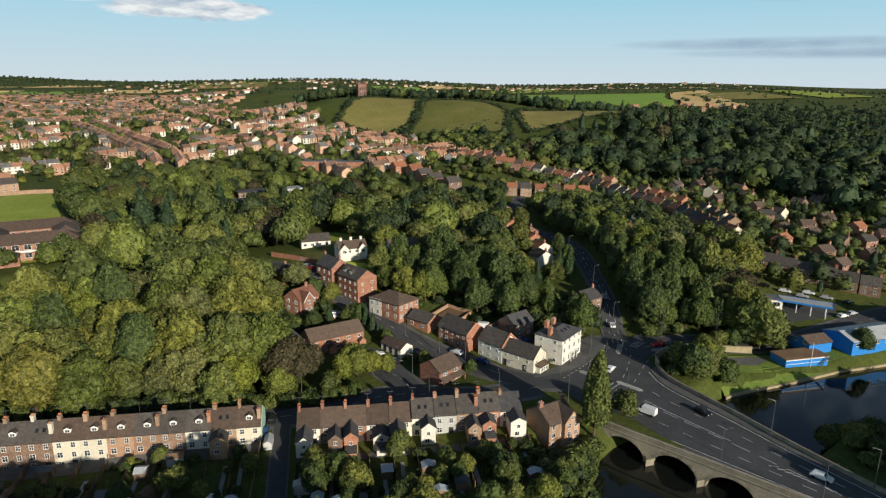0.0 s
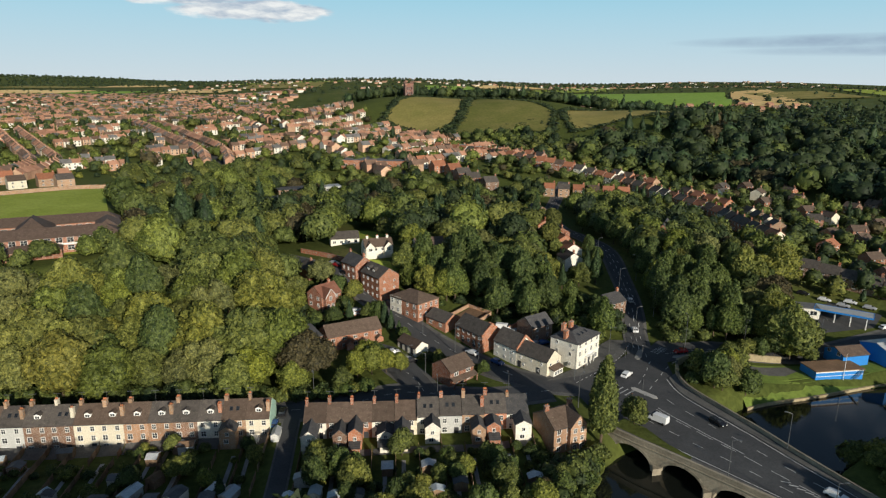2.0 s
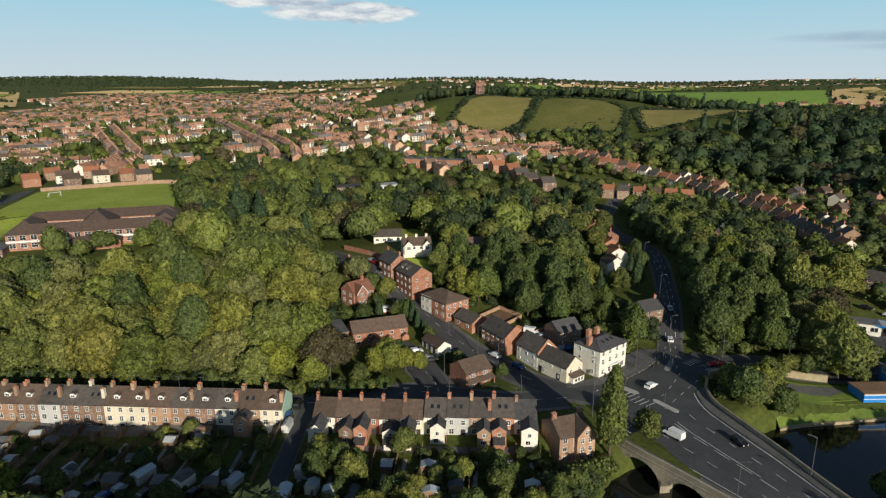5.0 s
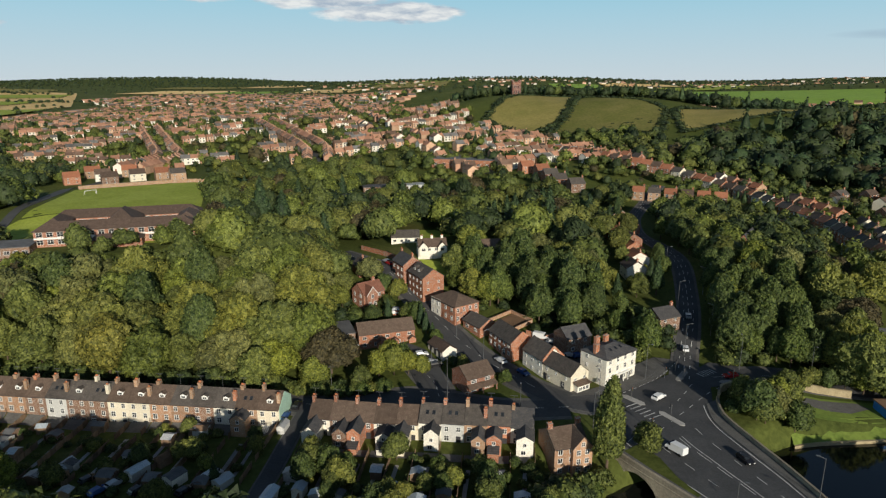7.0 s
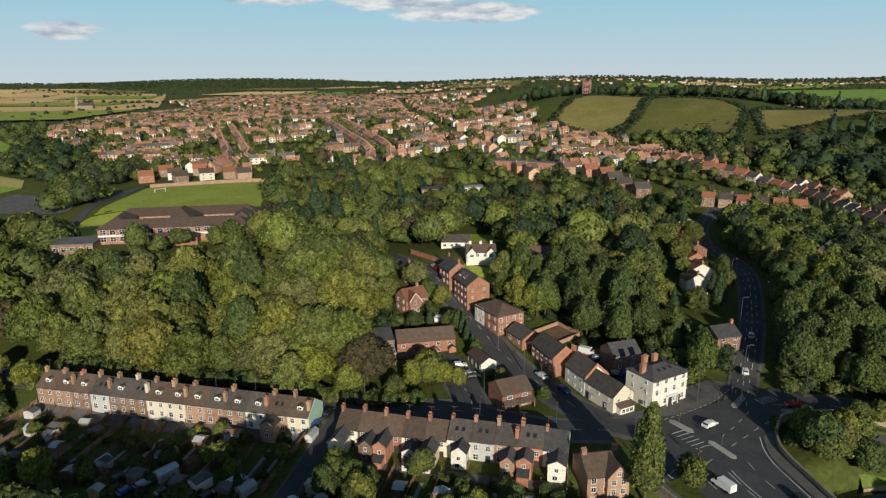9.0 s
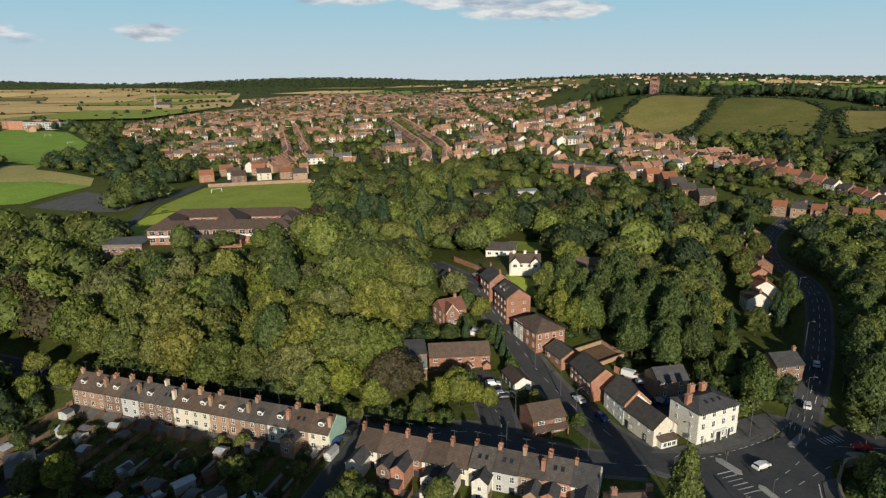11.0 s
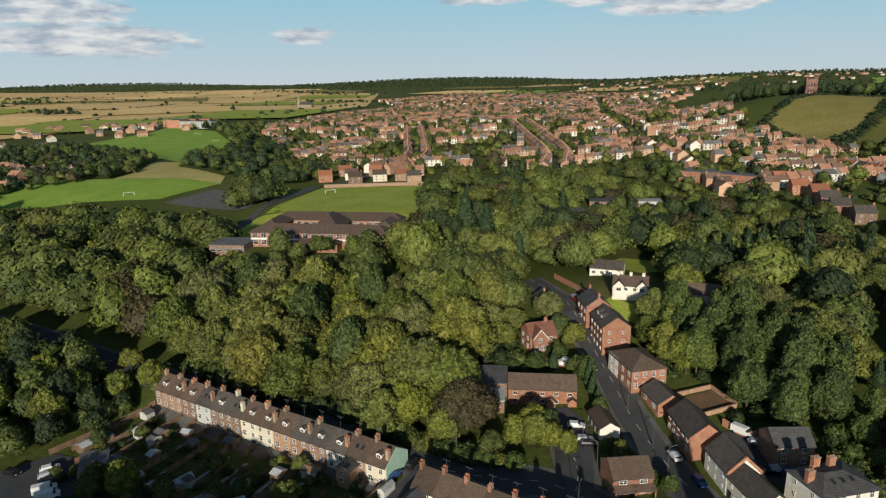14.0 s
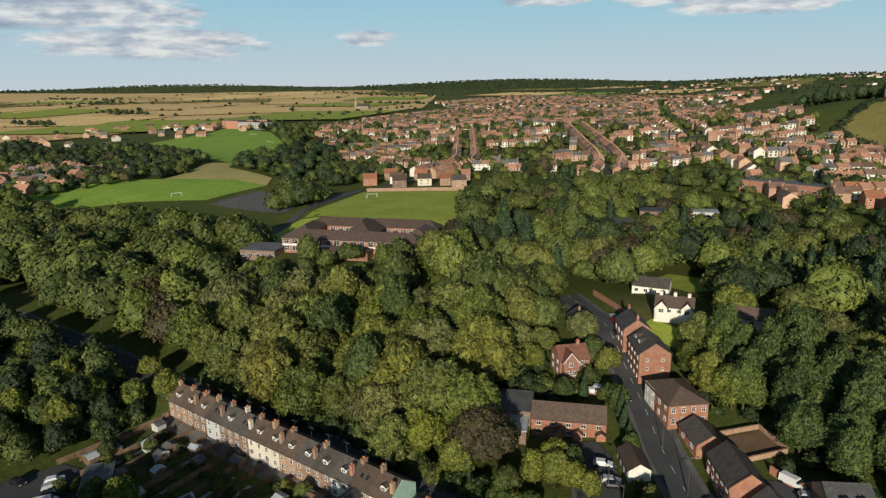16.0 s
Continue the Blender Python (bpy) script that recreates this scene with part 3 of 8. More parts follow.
for nm, lb, pts, w in (("road", "main road climbing between trees", MAIN_ROAD, 6.0), ("road", "road along the river's far bank", EAST_ROAD, 9),
                       ("road", "side street climbing past brick houses", SIDE_ROAD, 6.8), ("road", "street in front of the terraces", FRONT_ROAD, 8),
                       ("road", "short close with a turning space", CUL_ROAD, 7), ("road", "narrow lane between two terraces", ALLEY, 3.6)):
    ribbon("pavement", "paved footways of the " + lb, "pavement", pts, w + (2.8 if w > 6.5 else 1.8 if w > 5 else 0.9), PAVING, 0.10)
    ribbon(nm, "asphalt " + lb, "road", pts, w, ASPHALT, 0.16)
field("road", "wide asphalt junction with worn lane markings", [(58, 151), (61, 136), (64, 131), (88, 157), (90, 166), (100, 169), (101, 180), (94, 182), (88, 176), (80, 172), (70, 163), (62, 159), (52, 157)], ASPHALT, 0.22, 6, "road")


def car(colour, x, y, yaw, label, z=None, length=4.2, van=False):
    """A parked car: body with a cabin, glazing, four wheels, lamps."""
    z = gz(x, y) + 0.2 if z is None else z
    thing = base("van" if van else "car", label, "van" if van else "car", x, y, z, yaw, "vehicles")
    L, Wd = length / 2, 0.88 if not van else 0.98
    prof = [(-L, 0.35), (-L, 0.85), (-L + 0.25, 0.95), (-L + 0.5, 1.4), (0.35, 1.45), (0.95, 1.0), (L - 0.2, 0.82), (L, 0.6), (L, 0.35)]
    if van:
        prof = [(-L, 0.4), (-L, 1.95), (-L + 0.15, 2.05), (L - 1.4, 2.05), (L - 0.75, 1.25), (L - 0.1, 1.0), (L, 0.7), (L, 0.4)]
    bm = bmesh.new()
    prism(bm, [(px, -Wd, pz) for px, pz in prof], (0, 2 * Wd, 0))
    for v in bm.verts:
        if v.co.z > 1.1:
            v.co.y *= 0.84
    bmesh.ops.recalc_face_normals(bm, faces=bm.faces)
    bmesh.ops.bevel(bm, geom=bm.edges[:], offset=0.06, segments=1, affect="EDGES")
    body = part("body", bm, colour, thing)
    bm = bmesh.new()
    if van:
        box(bm, L - 1.35, -Wd * 0.87, 1.3, L - 0.85, Wd * 0.87, 1.85)
    else:
        box(bm, -L + 0.52, -Wd * 0.88, 1.0, 0.45, Wd * 0.88, 1.32)
        prism(bm, [(0.42, -0.68, 1.36), (0.42, 0.68, 1.36), (0.93, 0.76, 1.04), (0.93, -0.76, 1.04)], (0.03, 0, 0.03))
        prism(bm, [(-L + 0.45, -0.66, 1.33), (-L + 0.45, 0.66, 1.33), (-L + 0.26, 0.74, 1.0), (-L + 0.26, -0.74, 1.0)], (-0.03, 0, 0.03))
    bmesh.ops.recalc_face_normals(bm, faces=bm.faces)
    part("window", bm, GLASS, thing)
    for sx in (-L + 0.75, L - 0.8):
        for sy in (-Wd, Wd):
            bm = bmesh.new()
            tube(bm, (sx, sy - 0.1, 0.32), (sx, sy + 0.1, 0.32), 0.32, 0.32, 10)
            part("wheel", bm, TYRE, thing)
    for sy in (-0.6, 0.6):
        bm = bmesh.new()
        box(bm, L - 0.06, sy - 0.15, 0.6, L + 0.02, sy + 0.15, 0.75)
        part("headlight", bm, WHITE_PAINT, thing)
    return thing


CAR_PAINT = {k: plain("car_paint_" + k, c, 0.25, 0.6, 0.0, 0.02) for k, c in
             (("white", (0.75, 0.75, 0.75)), ("black", (0.015, 0.015, 0.018)), ("red", (0.35, 0.02, 0.02)), ("silver", (0.4, 0.41, 0.43)), ("blue", (0.04, 0.09, 0.25)))}


# ---- houses ----
WINDOWS = {}


def lattice(bm, xs, zs, holes, y0, y1, mi=0):
    """A frame in one piece: the cells between the lines xs and zs, less the holes."""
    front, back = {}, {}

    def v(store, i, k, y):
        if (i, k) not in store:
            store[(i, k)] = bm.verts.new((xs[i], y, zs[k]))
        return store[(i, k)]
    cells = {(i, k) for i in range(len(xs) - 1) for k in range(len(zs) - 1)} - set(holes)
    for i, k in cells:
        q = ((i, k), (i + 1, k), (i + 1, k + 1), (i, k + 1))
        bm.faces.new([v(front, *c, y0) for c in q]).material_index = mi
        bm.faces.new([v(back, *c, y1) for c in q][::-1]).material_index = mi
        for (a, b), nb in (((q[0], q[1]), (i, k - 1)), ((q[1], q[2]), (i + 1, k)), ((q[2], q[3]), (i, k + 1)), ((q[3], q[0]), (i - 1, k))):
            if nb not in cells:
                bm.faces.new((v(front, *b, y0), v(front, *a, y0), v(back, *a, y1), v(back, *b, y1))).material_index = mi


def window_mesh(w, h, bars, frame_mat, with_pane=True):
    """Frame with glazing bars; the pane lies behind the frame's face."""
    key = (w, h, bars, frame_mat.name, with_pane)
    if key not in WINDOWS:
        bm = bmesh.new()
        t = 0.08
        xs = [-w / 2, -w / 2 + t] + ([-0.035, 0.035] if bars else []) + [w / 2 - t, w / 2]
        zs = [0, t * 1.4] + ([h * 0.55, h * 0.55 + 0.06] if bars > 1 else []) + [h - t, h]
        holes = [(i, k) for i in range(1, len(xs) - 2, 2) for k in range(1, len(zs) - 2, 2)]
        lattice(bm, xs, zs, holes, -0.08, 0.0)
        if with_pane:
            box(bm, -w / 2 + 0.02, -0.03, 0.02, w / 2 - 0.02, -0.004, h - 0.02, 1)
        WINDOWS[key] = mesh_of("window", bm, [frame_mat, GLASS] if with_pane else frame_mat)
    return WINDOWS[key]


PANES = {}


def pane_mesh(w, h):
    if (w, h) not in PANES:
        bm = bmesh.new()
        box(bm, -w / 2 + 0.02, -0.03, 0.02, w / 2 - 0.02, -0.004, h - 0.02)
        PANES[(w, h)] = mesh_of("pane", bm, GLASS)
    return PANES[(w, h)]


def put_window(thing, m, w, h, bars, mat=None):
    ob = part("window", window_mesh(w, h, bars, mat or WHITE_PAINT, False), None, thing, m=m)
    part("pane", pane_mesh(w, h), None, ob)


def face_pose(face, L, D, u, z):
    """Where a thing stands on a wall: face f, b, l or r, u metres along it from its middle."""
    if face == "f":
        return pose(u, -D / 2, z)
    if face == "b":
        return pose(-u, D / 2, z, 0, 0, 180)
    if face == "l":
        return pose(-L / 2, -u, z, 0, 0, -90)
    return pose(L / 2, u, z, 0, 0, 90)


def add_window(thing, face, L, D, u, z, w=1.0, h=1.2, bars=1, mat=None):
    put_window(thing, face_pose(face, L, D, u, z), w, h, bars, mat)


def add_door(thing, face, L, D, u, z=0.0, mat=None, w=0.95, h=2.05):
    bm = bmesh.new()
    box(bm, -w / 2, -0.05, 0, w / 2, 0, h)
    box(bm, -w / 2 - 0.08, -0.09, 0, -w / 2, 0, h + 0.08)
    box(bm, w / 2, -0.09, 0, w / 2 + 0.08, 0, h + 0.08)
    box(bm, -w / 2, -0.09, h, w / 2, 0, h + 0.08)
    part("door", bm, mat or DARK_PAINT, thing, m=face_pose(face, L, D, u, z))


def add_chimney(thing, x, y, ztop, zbase, w=0.9, d=0.6, mat=None, pots=2):
    bm = bmesh.new()
    box(bm, x - w / 2, y - d / 2, zbase, x + w / 2, y + d / 2, ztop - 0.2)
    box(bm, x - w / 2 - 0.07, y - d / 2 - 0.07, ztop - 0.2, x + w / 2 + 0.07, y + d / 2 + 0.07, ztop)
    stack = part("chimney", bm, mat or RED_BRICK, thing)
    for k in range(pots):
        px = x + (k - (pots - 1) / 2) * (w / max(pots, 1)) * 0.9
        bm = bmesh.new()
        tube(bm, (px, y, ztop), (px, y, ztop + 0.4), 0.13, 0.1, 8)
        part("chimney_pot", bm, TERRACOTTA, stack)


def add_skylight(thing, L, D, eaves, rise, u, side="f", frac=0.5, mat=None):
    s = -1 if side == "f" else 1
    slope = math.degrees(math.atan2(rise, D / 2))
    bm = bmesh.new()
    box(bm, -0.4, -0.55, 0.0, 0.4, 0.55, 0.1, 0)
    box(bm, -0.32, -0.47, 0.1, 0.32, 0.47, 0.115, 1)
    part("roof_window", mesh_of("roof_window", bm, [DARK_PAINT, GLASS]), None, thing, m=pose(u, s * D / 2 * (1 - frac), eaves + rise * frac + 0.12, slope * -s, 0, 0))


def add_dormer(thing, D, eaves, rise, u, side="f", w=1.5, frac=0.3, h=1.25, face_mat=None, roof_mat=None):
    """A dormer with a low gable, running back into the slope."""
    s = -1 if side == "f" else 1
    y0, z0 = s * D / 2 * (1 - frac), eaves + rise * frac
    run = D / 2 * (h + 0.5) / rise
    bm = bmesh.new()
    prism(bm, [(u - w / 2, y0, z0 - 0.2), (u + w / 2, y0, z0 - 0.2), (u + w / 2, y0, z0 + h), (u, y0, z0 + h + 0.35), (u - w / 2, y0, z0 + h)], (0, -s * run, 0))
    bmesh.ops.recalc_face_normals(bm, faces=bm.faces)
    dm = part("dormer", bm, face_mat or WHITE_PAINT, thing)
    bm = bmesh.new()
    e = s * 0.15
    for k in (-1, 1):
        prism(bm, [(u, y0 + e, z0 + h + 0.36), (u + k * (w / 2 + 0.14), y0 + e, z0 + h - 0.06), (u + k * (w / 2 + 0.14), y0 + e, z0 + h + 0.03), (u, y0 + e, z0 + h + 0.45)], (0, -s * (run + 0.1), 0))
    bmesh.ops.recalc_face_normals(bm, faces=bm.faces)
    part("roof", bm, roof_mat or SLATE, dm)
    part("window", window_mesh(w * 0.72, h * 0.75, 1, WHITE_PAINT), None, dm, m=pose(u, y0, z0 + 0.1, 0, 0, 0 if s < 0 else 180))


def gable_shell(bm, L, D, eaves, rise, z0=-3.0, hip=0.0):
    """Walls with their gables, as one closed body."""
    if hip:
        box(bm, -L / 2, -D / 2, z0, L / 2, D / 2, eaves)
    else:
        prism(bm, [(-L / 2, -D / 2, z0), (-L / 2, D / 2, z0), (-L / 2, D / 2, eaves), (-L / 2, 0, eaves + rise), (-L / 2, -D / 2, eaves)], (L, 0, 0))
        bmesh.ops.recalc_face_normals(bm, faces=bm.faces)


def roof_shell(bm, L, D, eaves, rise, over=0.3, side_over=0.12, thick=0.16, hip=0.0):
    k = rise / (D / 2)
    if hip:
        a, b, c, d = (Vector((sx * (L / 2 + over), sy * (D / 2 + over), eaves - over * k)) for sx, sy in ((-1, -1), (1, -1), (1, 1), (-1, 1)))
        r0, r1 = Vector((-L / 2 + hip, 0, eaves + rise + 0.1)), Vector((L / 2 - hip, 0, eaves + rise + 0.1))
        up = Vector((0, 0, 0.14))
        lo = [bm.verts.new(p) for p in (a, b, c, d)]
        hi = [bm.verts.new(p + up) for p in (a, b, c, d)]
        q0, q1 = bm.verts.new(r0), bm.verts.new(r1)
        bm.faces.new(lo[::-1])
        for i in range(4):
            bm.faces.new((lo[i], lo[(i + 1) % 4], hi[(i + 1) % 4], hi[i]))
        bm.faces.new((hi[0], hi[1], q1, q0))
        bm.faces.new((hi[1], hi[2], q1))
        bm.faces.new((hi[2], hi[3], q0, q1))
        bm.faces.new((hi[3], hi[0], q0))
        return
    for s in (-1, 1):
        prism(bm, [(-L / 2 - side_over, 0, eaves + rise + 0.02), (-L / 2 - side_over, s * (D / 2 + over), eaves - over * k + 0.02),
                   (-L / 2 - side_over, s * (D / 2 + over), eaves - over * k + thick), (-L / 2 - side_over, 0, eaves + rise + thick + 0.03)], (L + 2 * side_over, 0, 0))
    bmesh.ops.recalc_face_normals(bm, faces=bm.faces)


def add_gutter(thing, L, D, eaves, mat=None, faces=(-1, 1)):
    for s in faces:
        bm = bmesh.new()
        box(bm, -L / 2, s * (D / 2 + 0.36) - 0.06, eaves - 0.24, L / 2, s * (D / 2 + 0.36) + 0.06, eaves - 0.13)
        part("gutter", bm, mat or DARK_PAINT, thing)


def house(label, x, y, yaw, L, D, eaves, rise, wall, roof, z=None, hip=0.0, chimneys=(), windows=(), doors=(), group="", name="house", gutter=True, category="house", chimney_mat=None, stack=(0.9, 0.6, 1.15)):
    """A gabled or hipped house. windows: (face, how many, heights, width, height, bars); doors: (face, u)."""
    zz = min(gz(x + dx, y + dy) for dx in (-3, 3) for dy in (-3, 3)) * 0.5 + gz(x, y) * 0.5 + 0.1 if z is None else z
    t = base(name, label, category, x, y, zz, yaw, group)
    bm = bmesh.new()
    gable_shell(bm, L, D, eaves, rise, hip=hip)
    part("wall", bm, wall, t)
    bm = bmesh.new()
    roof_shell(bm, L, D, eaves, rise, hip=hip)
    part("roof", bm, roof, t)
    for cx, cy in chimneys:
        zb = eaves + rise * (1 - abs(cy) / (D / 2)) if not hip else eaves
        add_chimney(t, cx, cy, eaves + rise + stack[2], zb - 0.4, stack[0], stack[1], chimney_mat)
    for face, n, zs, w, h, bars in windows:
        span = L if face in "fb" else D
        for k in range(n):
            for wz in zs:
                add_window(t, face, L, D, (k + 0.5) / n * span - span / 2, wz, w, h, bars)
    for face, u in doors:
        add_door(t, face, L, D, u)
    if gutter:
        add_gutter(t, L, D, eaves)
    return t


# ---- the two terraces ----
def terrace_house(k, x, y, yaw, w, D, eaves, rise, wall, roof, chim_mat, extras, label, z):
    t = base("terraced_house", label, "house", x, y, z, yaw, "terraced houses")
    bm = bmesh.new()
    gable_shell(bm, w - 0.02, D, eaves, rise)
    part("wall", bm, wall, t)
    bm = bmesh.new()
    roof_shell(bm, w - 0.02, D, eaves, rise, side_over=0.0)
    part("roof", bm, roof, t)
    cr = random.Random(k * 13 + int(x))
    if cr.random() < 0.82:
        add_chimney(t, -w / 2 + 0.5, cr.uniform(-0.4, 0.4), eaves + rise + cr.uniform(0.9, 1.6), eaves + rise - 0.7, cr.uniform(0.6, 0.9), cr.uniform(0.9, 1.4), chim_mat if cr.random() < 0.7 else BUFF_BRICK, cr.choice((2, 3, 4)))
    for u in (-w * 0.27, w * 0.25):
        add_window(t, "f", w, D, u, 3.2, 1.0, 1.35, 2)
        add_window(t, "b", w, D, u, 3.3, 0.9, 1.2, 1)
    add_window(t, "f", w, D, -w * 0.27, 0.8, 1.2, 1.45, 2)
    if "low" in extras:
        add_window(t, "f", w, D, w * 0.25, 0.8, 1.0, 1.4, 2)
        add_window(t, "f", w, D, -w * 0.27, -1.45, 1.2, 1.35, 2)
        add_door(t, "f", w, D, w * 0.25, -2.1)
    else:
        add_door(t, "f", w, D, w * 0.25)
    add_window(t, "b", w, D, -w * 0.27, 0.9, 1.3, 1.3, 1)
    add_door(t, "b", w, D, -w * 0.25)
    add_gutter(t, w, D, eaves)
    bm = bmesh.new()
    ax, az = -w / 2 + 0.5, eaves + rise + 1.0
    tube(bm, (ax, 0.75, az - 1.2), (ax, 0.75, az + 1.7), 0.035, 0.03, 5)
    for j in range(4):
        box(bm, ax - 0.75 + 0.5 * j, 0.4, az + 1.58, ax - 0.72 + 0.5 * j, 1.1, az + 1.62)
    box(bm, ax - 0.8, 0.72, az + 1.56, ax + 0.85, 0.78, az + 1.64)
    part("aerial", bm, METAL, t, "thin metal television aerial")
    if "stack" in extras:
        add_chimney(t, w / 2 - 0.5, -D * 0.3, eaves + rise * 0.75 + 1.3, eaves + rise * 0.2, 0.8, 0.9, chim_mat, 2)
    if "dormer" in extras:
        add_dormer(t, D, eaves, rise, 0.1, "f", 1.5, 0.3, 1.0, WHITE_PAINT, roof)
    if "sky" in extras:
        add_skylight(t, w - 0.02, D, eaves, rise, -0.8, "f", 0.5)
        add_skylight(t, w - 0.02, D, eaves, rise, 0.7, "f", 0.5)
    if "wing" in extras:
        # a lower rear wing with its own gable towards the gardens
        vr = random.Random(k * 7 + int(w * 10))
        ww, wd, we, wr = vr.uniform(3.0, 3.9), vr.uniform(3.4, 5.4), vr.uniform(3.7, 4.7), vr.uniform(1.0, 1.5)
        wx, wy = (1 if k % 2 else -1) * (w / 2 - ww / 2 - 0.15), -D / 2 - wd / 2
        bm = bmesh.new()
        prism(bm, [(wx - ww / 2, wy - wd / 2, -3), (wx + ww / 2, wy - wd / 2, -3), (wx + ww / 2, wy - wd / 2, we), (wx, wy - wd / 2, we + wr), (wx - ww / 2, wy - wd / 2, we)], (0, wd, 0))
        bmesh.ops.recalc_face_normals(bm, faces=bm.faces)
        wg = part("rear_wing", bm, wall, t)
        bm = bmesh.new()
        for s in (-1, 1):
            q = wr / (ww / 2)
            prism(bm, [(wx, wy - wd / 2 - 0.2, we + wr + 0.02), (wx + s * (ww / 2 + 0.25), wy - wd / 2 - 0.2, we - 0.25 * q + 0.02),
                       (wx + s * (ww / 2 + 0.25), wy - wd / 2 - 0.2, we - 0.25 * q + 0.15), (wx, wy - wd / 2 - 0.2, we + wr + 0.17)], (0, wd + 1.6, 0))
        bmesh.ops.recalc_face_normals(bm, faces=bm.faces)
        part("roof", bm, DARK_SLATE, wg)
        part("window", window_mesh(0.8, 1.0, 1, WHITE_PAINT), None, wg, m=pose(wx, wy - wd / 2, 2.7))
        part("window", window_mesh(1.1, 1.1, 1, WHITE_PAINT), None, wg, m=pose(wx - 0.3, wy - wd / 2, 0.8))
        if "leanto" in extras:
            bm = bmesh.new()
            y0 = wy - wd / 2
            prism(bm, [(wx - 1.2, y0, -2), (wx - 1.2, y0 - 2.2, -2), (wx - 1.2, y0 - 2.2, 2.0), (wx - 1.2, y0, 2.6)], (2.4, 0, 0))
            bmesh.ops.recalc_face_normals(bm, faces=bm.faces)
            lt = part("lean_to", bm, wall, t)
            bm = bmesh.new()
            prism(bm, [(wx - 1.35, y0, 2.63), (wx - 1.35, y0 - 2.45, 1.97), (wx - 1.35, y0 - 2.45, 2.07), (wx - 1.35, y0, 2.73)], (2.7, 0, 0))
            bmesh.ops.recalc_face_normals(bm, faces=bm.faces)
            part("roof", bm, DARK_SLATE, lt)
    if "conserv" in extras:
        bm = bmesh.new()
        zc = -2.0
        y0 = -D / 2
        prism(bm, [(-1.3, y0, zc - 0.4), (-1.3, y0 - 2.6, zc - 0.4), (-1.3, y0 - 2.6, zc + 2.0), (-1.3, y0, zc + 2.7)], (2.6, 0, 0), 1)
        cons = part("conservatory", mesh_of("conservatory", bm, [WHITE_PAINT, SHEET]), None, t, "white-framed lean-to conservatory")
        for u in np.linspace(-1.3, 1.3, 6):
            bm = bmesh.new()
            prism(bm, [(u - 0.04, y0 + 0.02, zc + 2.72), (u - 0.04, y0 - 2.66, zc + 2.0), (u - 0.04, y0 - 2.66, zc + 2.08), (u - 0.04, y0 + 0.02, zc + 2.8)], (0.08, 0, 0), 0)
            box(bm, u - 0.04, y0 - 2.66, zc - 0.3, u + 0.04, y0 - 2.6, zc + 2.05, 0)
            bmesh.ops.recalc_face_normals(bm, faces=bm.faces)
            part("glazing_bar", bm, WHITE_PAINT, cons)
    return t


rng = random.Random(7)
LT_WALLS = [TAN_BRICK, TAN_BRICK, BROWN_BRICK, PALE_RENDER, BROWN_BRICK, BROWN_BRICK, CREAM_RENDER, CREAM_RENDER, TAN_BRICK, TAN_BRICK, BROWN_BRICK, WHITE_RENDER, BUFF_BRICK, CREAM_RENDER]
LT_NAMES = {ORANGE_BRICK.name: "orange brick", TAN_BRICK.name: "tan brick", PALE_RENDER.name: "pale grey rendered", BROWN_BRICK.name: "brown brick", CREAM_RENDER.name: "cream rendered",
            RED_BRICK.name: "red brick", WHITE_RENDER.name: "white rendered", BUFF_BRICK.name: "buff brick"}
LT_X0, LT_X1, LT_Y = -97.0, -18.6, 145.2
n = len(LT_WALLS)
lw = (LT_X1 - LT_X0) / n
for k, wmat in enumerate(LT_WALLS):
    ex = {"stack", "low"} if k % 2 else {"low"}
    ex.add("dormer" if k not in (3, 5, 12) else "sky")
    if k == 12:
        ex.add("wing")
    if k == 13:
        ex |= {"conserv"}
    roof = SLATE if (k // 3) % 2 else BROWN_TILE
    cx = LT_X0 + lw * (k + 0.5)
    terrace_house(k, cx, LT_Y, 0, lw, 8.4, 5.2, 2.9, wmat, roof, (BUFF_BRICK, BUFF_BRICK, ORANGE_BRICK)[k % 3] if k != 5 else CREAM_RENDER, ex,
                  LT_NAMES[wmat.name] + " terraced house with " + ("a dormer" if "dormer" in ex else "roof windows") + " and chimney", 1.5)
bm = bmesh.new()
prism(bm, [(LT_X1, LT_Y - 4.2, -1.5), (LT_X1, LT_Y + 4.2, -1.5), (LT_X1, LT_Y + 4.2, 6.7), (LT_X1, LT_Y, 9.6), (LT_X1, LT_Y - 4.2, 6.7)], (0.12, 0, 0))
bmesh.ops.recalc_face_normals(bm, faces=bm.faces)
tagged(new("gable_wall", mesh_of("gable_wall", bm, MINT_RENDER)), "mint green painted gable wall ending the terrace", "wall", kind="structure")

RT = [(WHITE_RENDER, {"wing"}), (BROWN_BRICK, {"wing"}), (ORANGE_BRICK, {"wing", "leanto"}), (WHITE_RENDER, {"wing", "leanto"}), (CREAM_RENDER, {"wing", "leanto"}),
      (WHITE_RENDER, {"wing", "sky"}), (PALE_RENDER, {"sky", "leanto"}), (BUFF_BRICK, {"wing", "stack"}), (ORANGE_BRICK, {"wing", "leanto", "sky"}), (WHITE_RENDER, {"wing"})]
rw = 5.35
for k, (wmat, ex) in enumerate(RT):
    cx = -10.3 + rw * (k + 0.5)
    hi = 0.5 if 5 <= k <= 8 else 0.0
    terrace_house(k, cx, 142.3 - 0.12 * k, -1.5, rw, 8.2, 5.0 + hi, 2.7, wmat, BROWN_TILE if k < 5 else SLATE if k < 9 else DARK_SLATE, RED_BRICK, ex,
                  LT_NAMES[wmat.name] + " terraced house with a gabled rear wing", 1.7 + (0.2 * max(0, k - 3)))

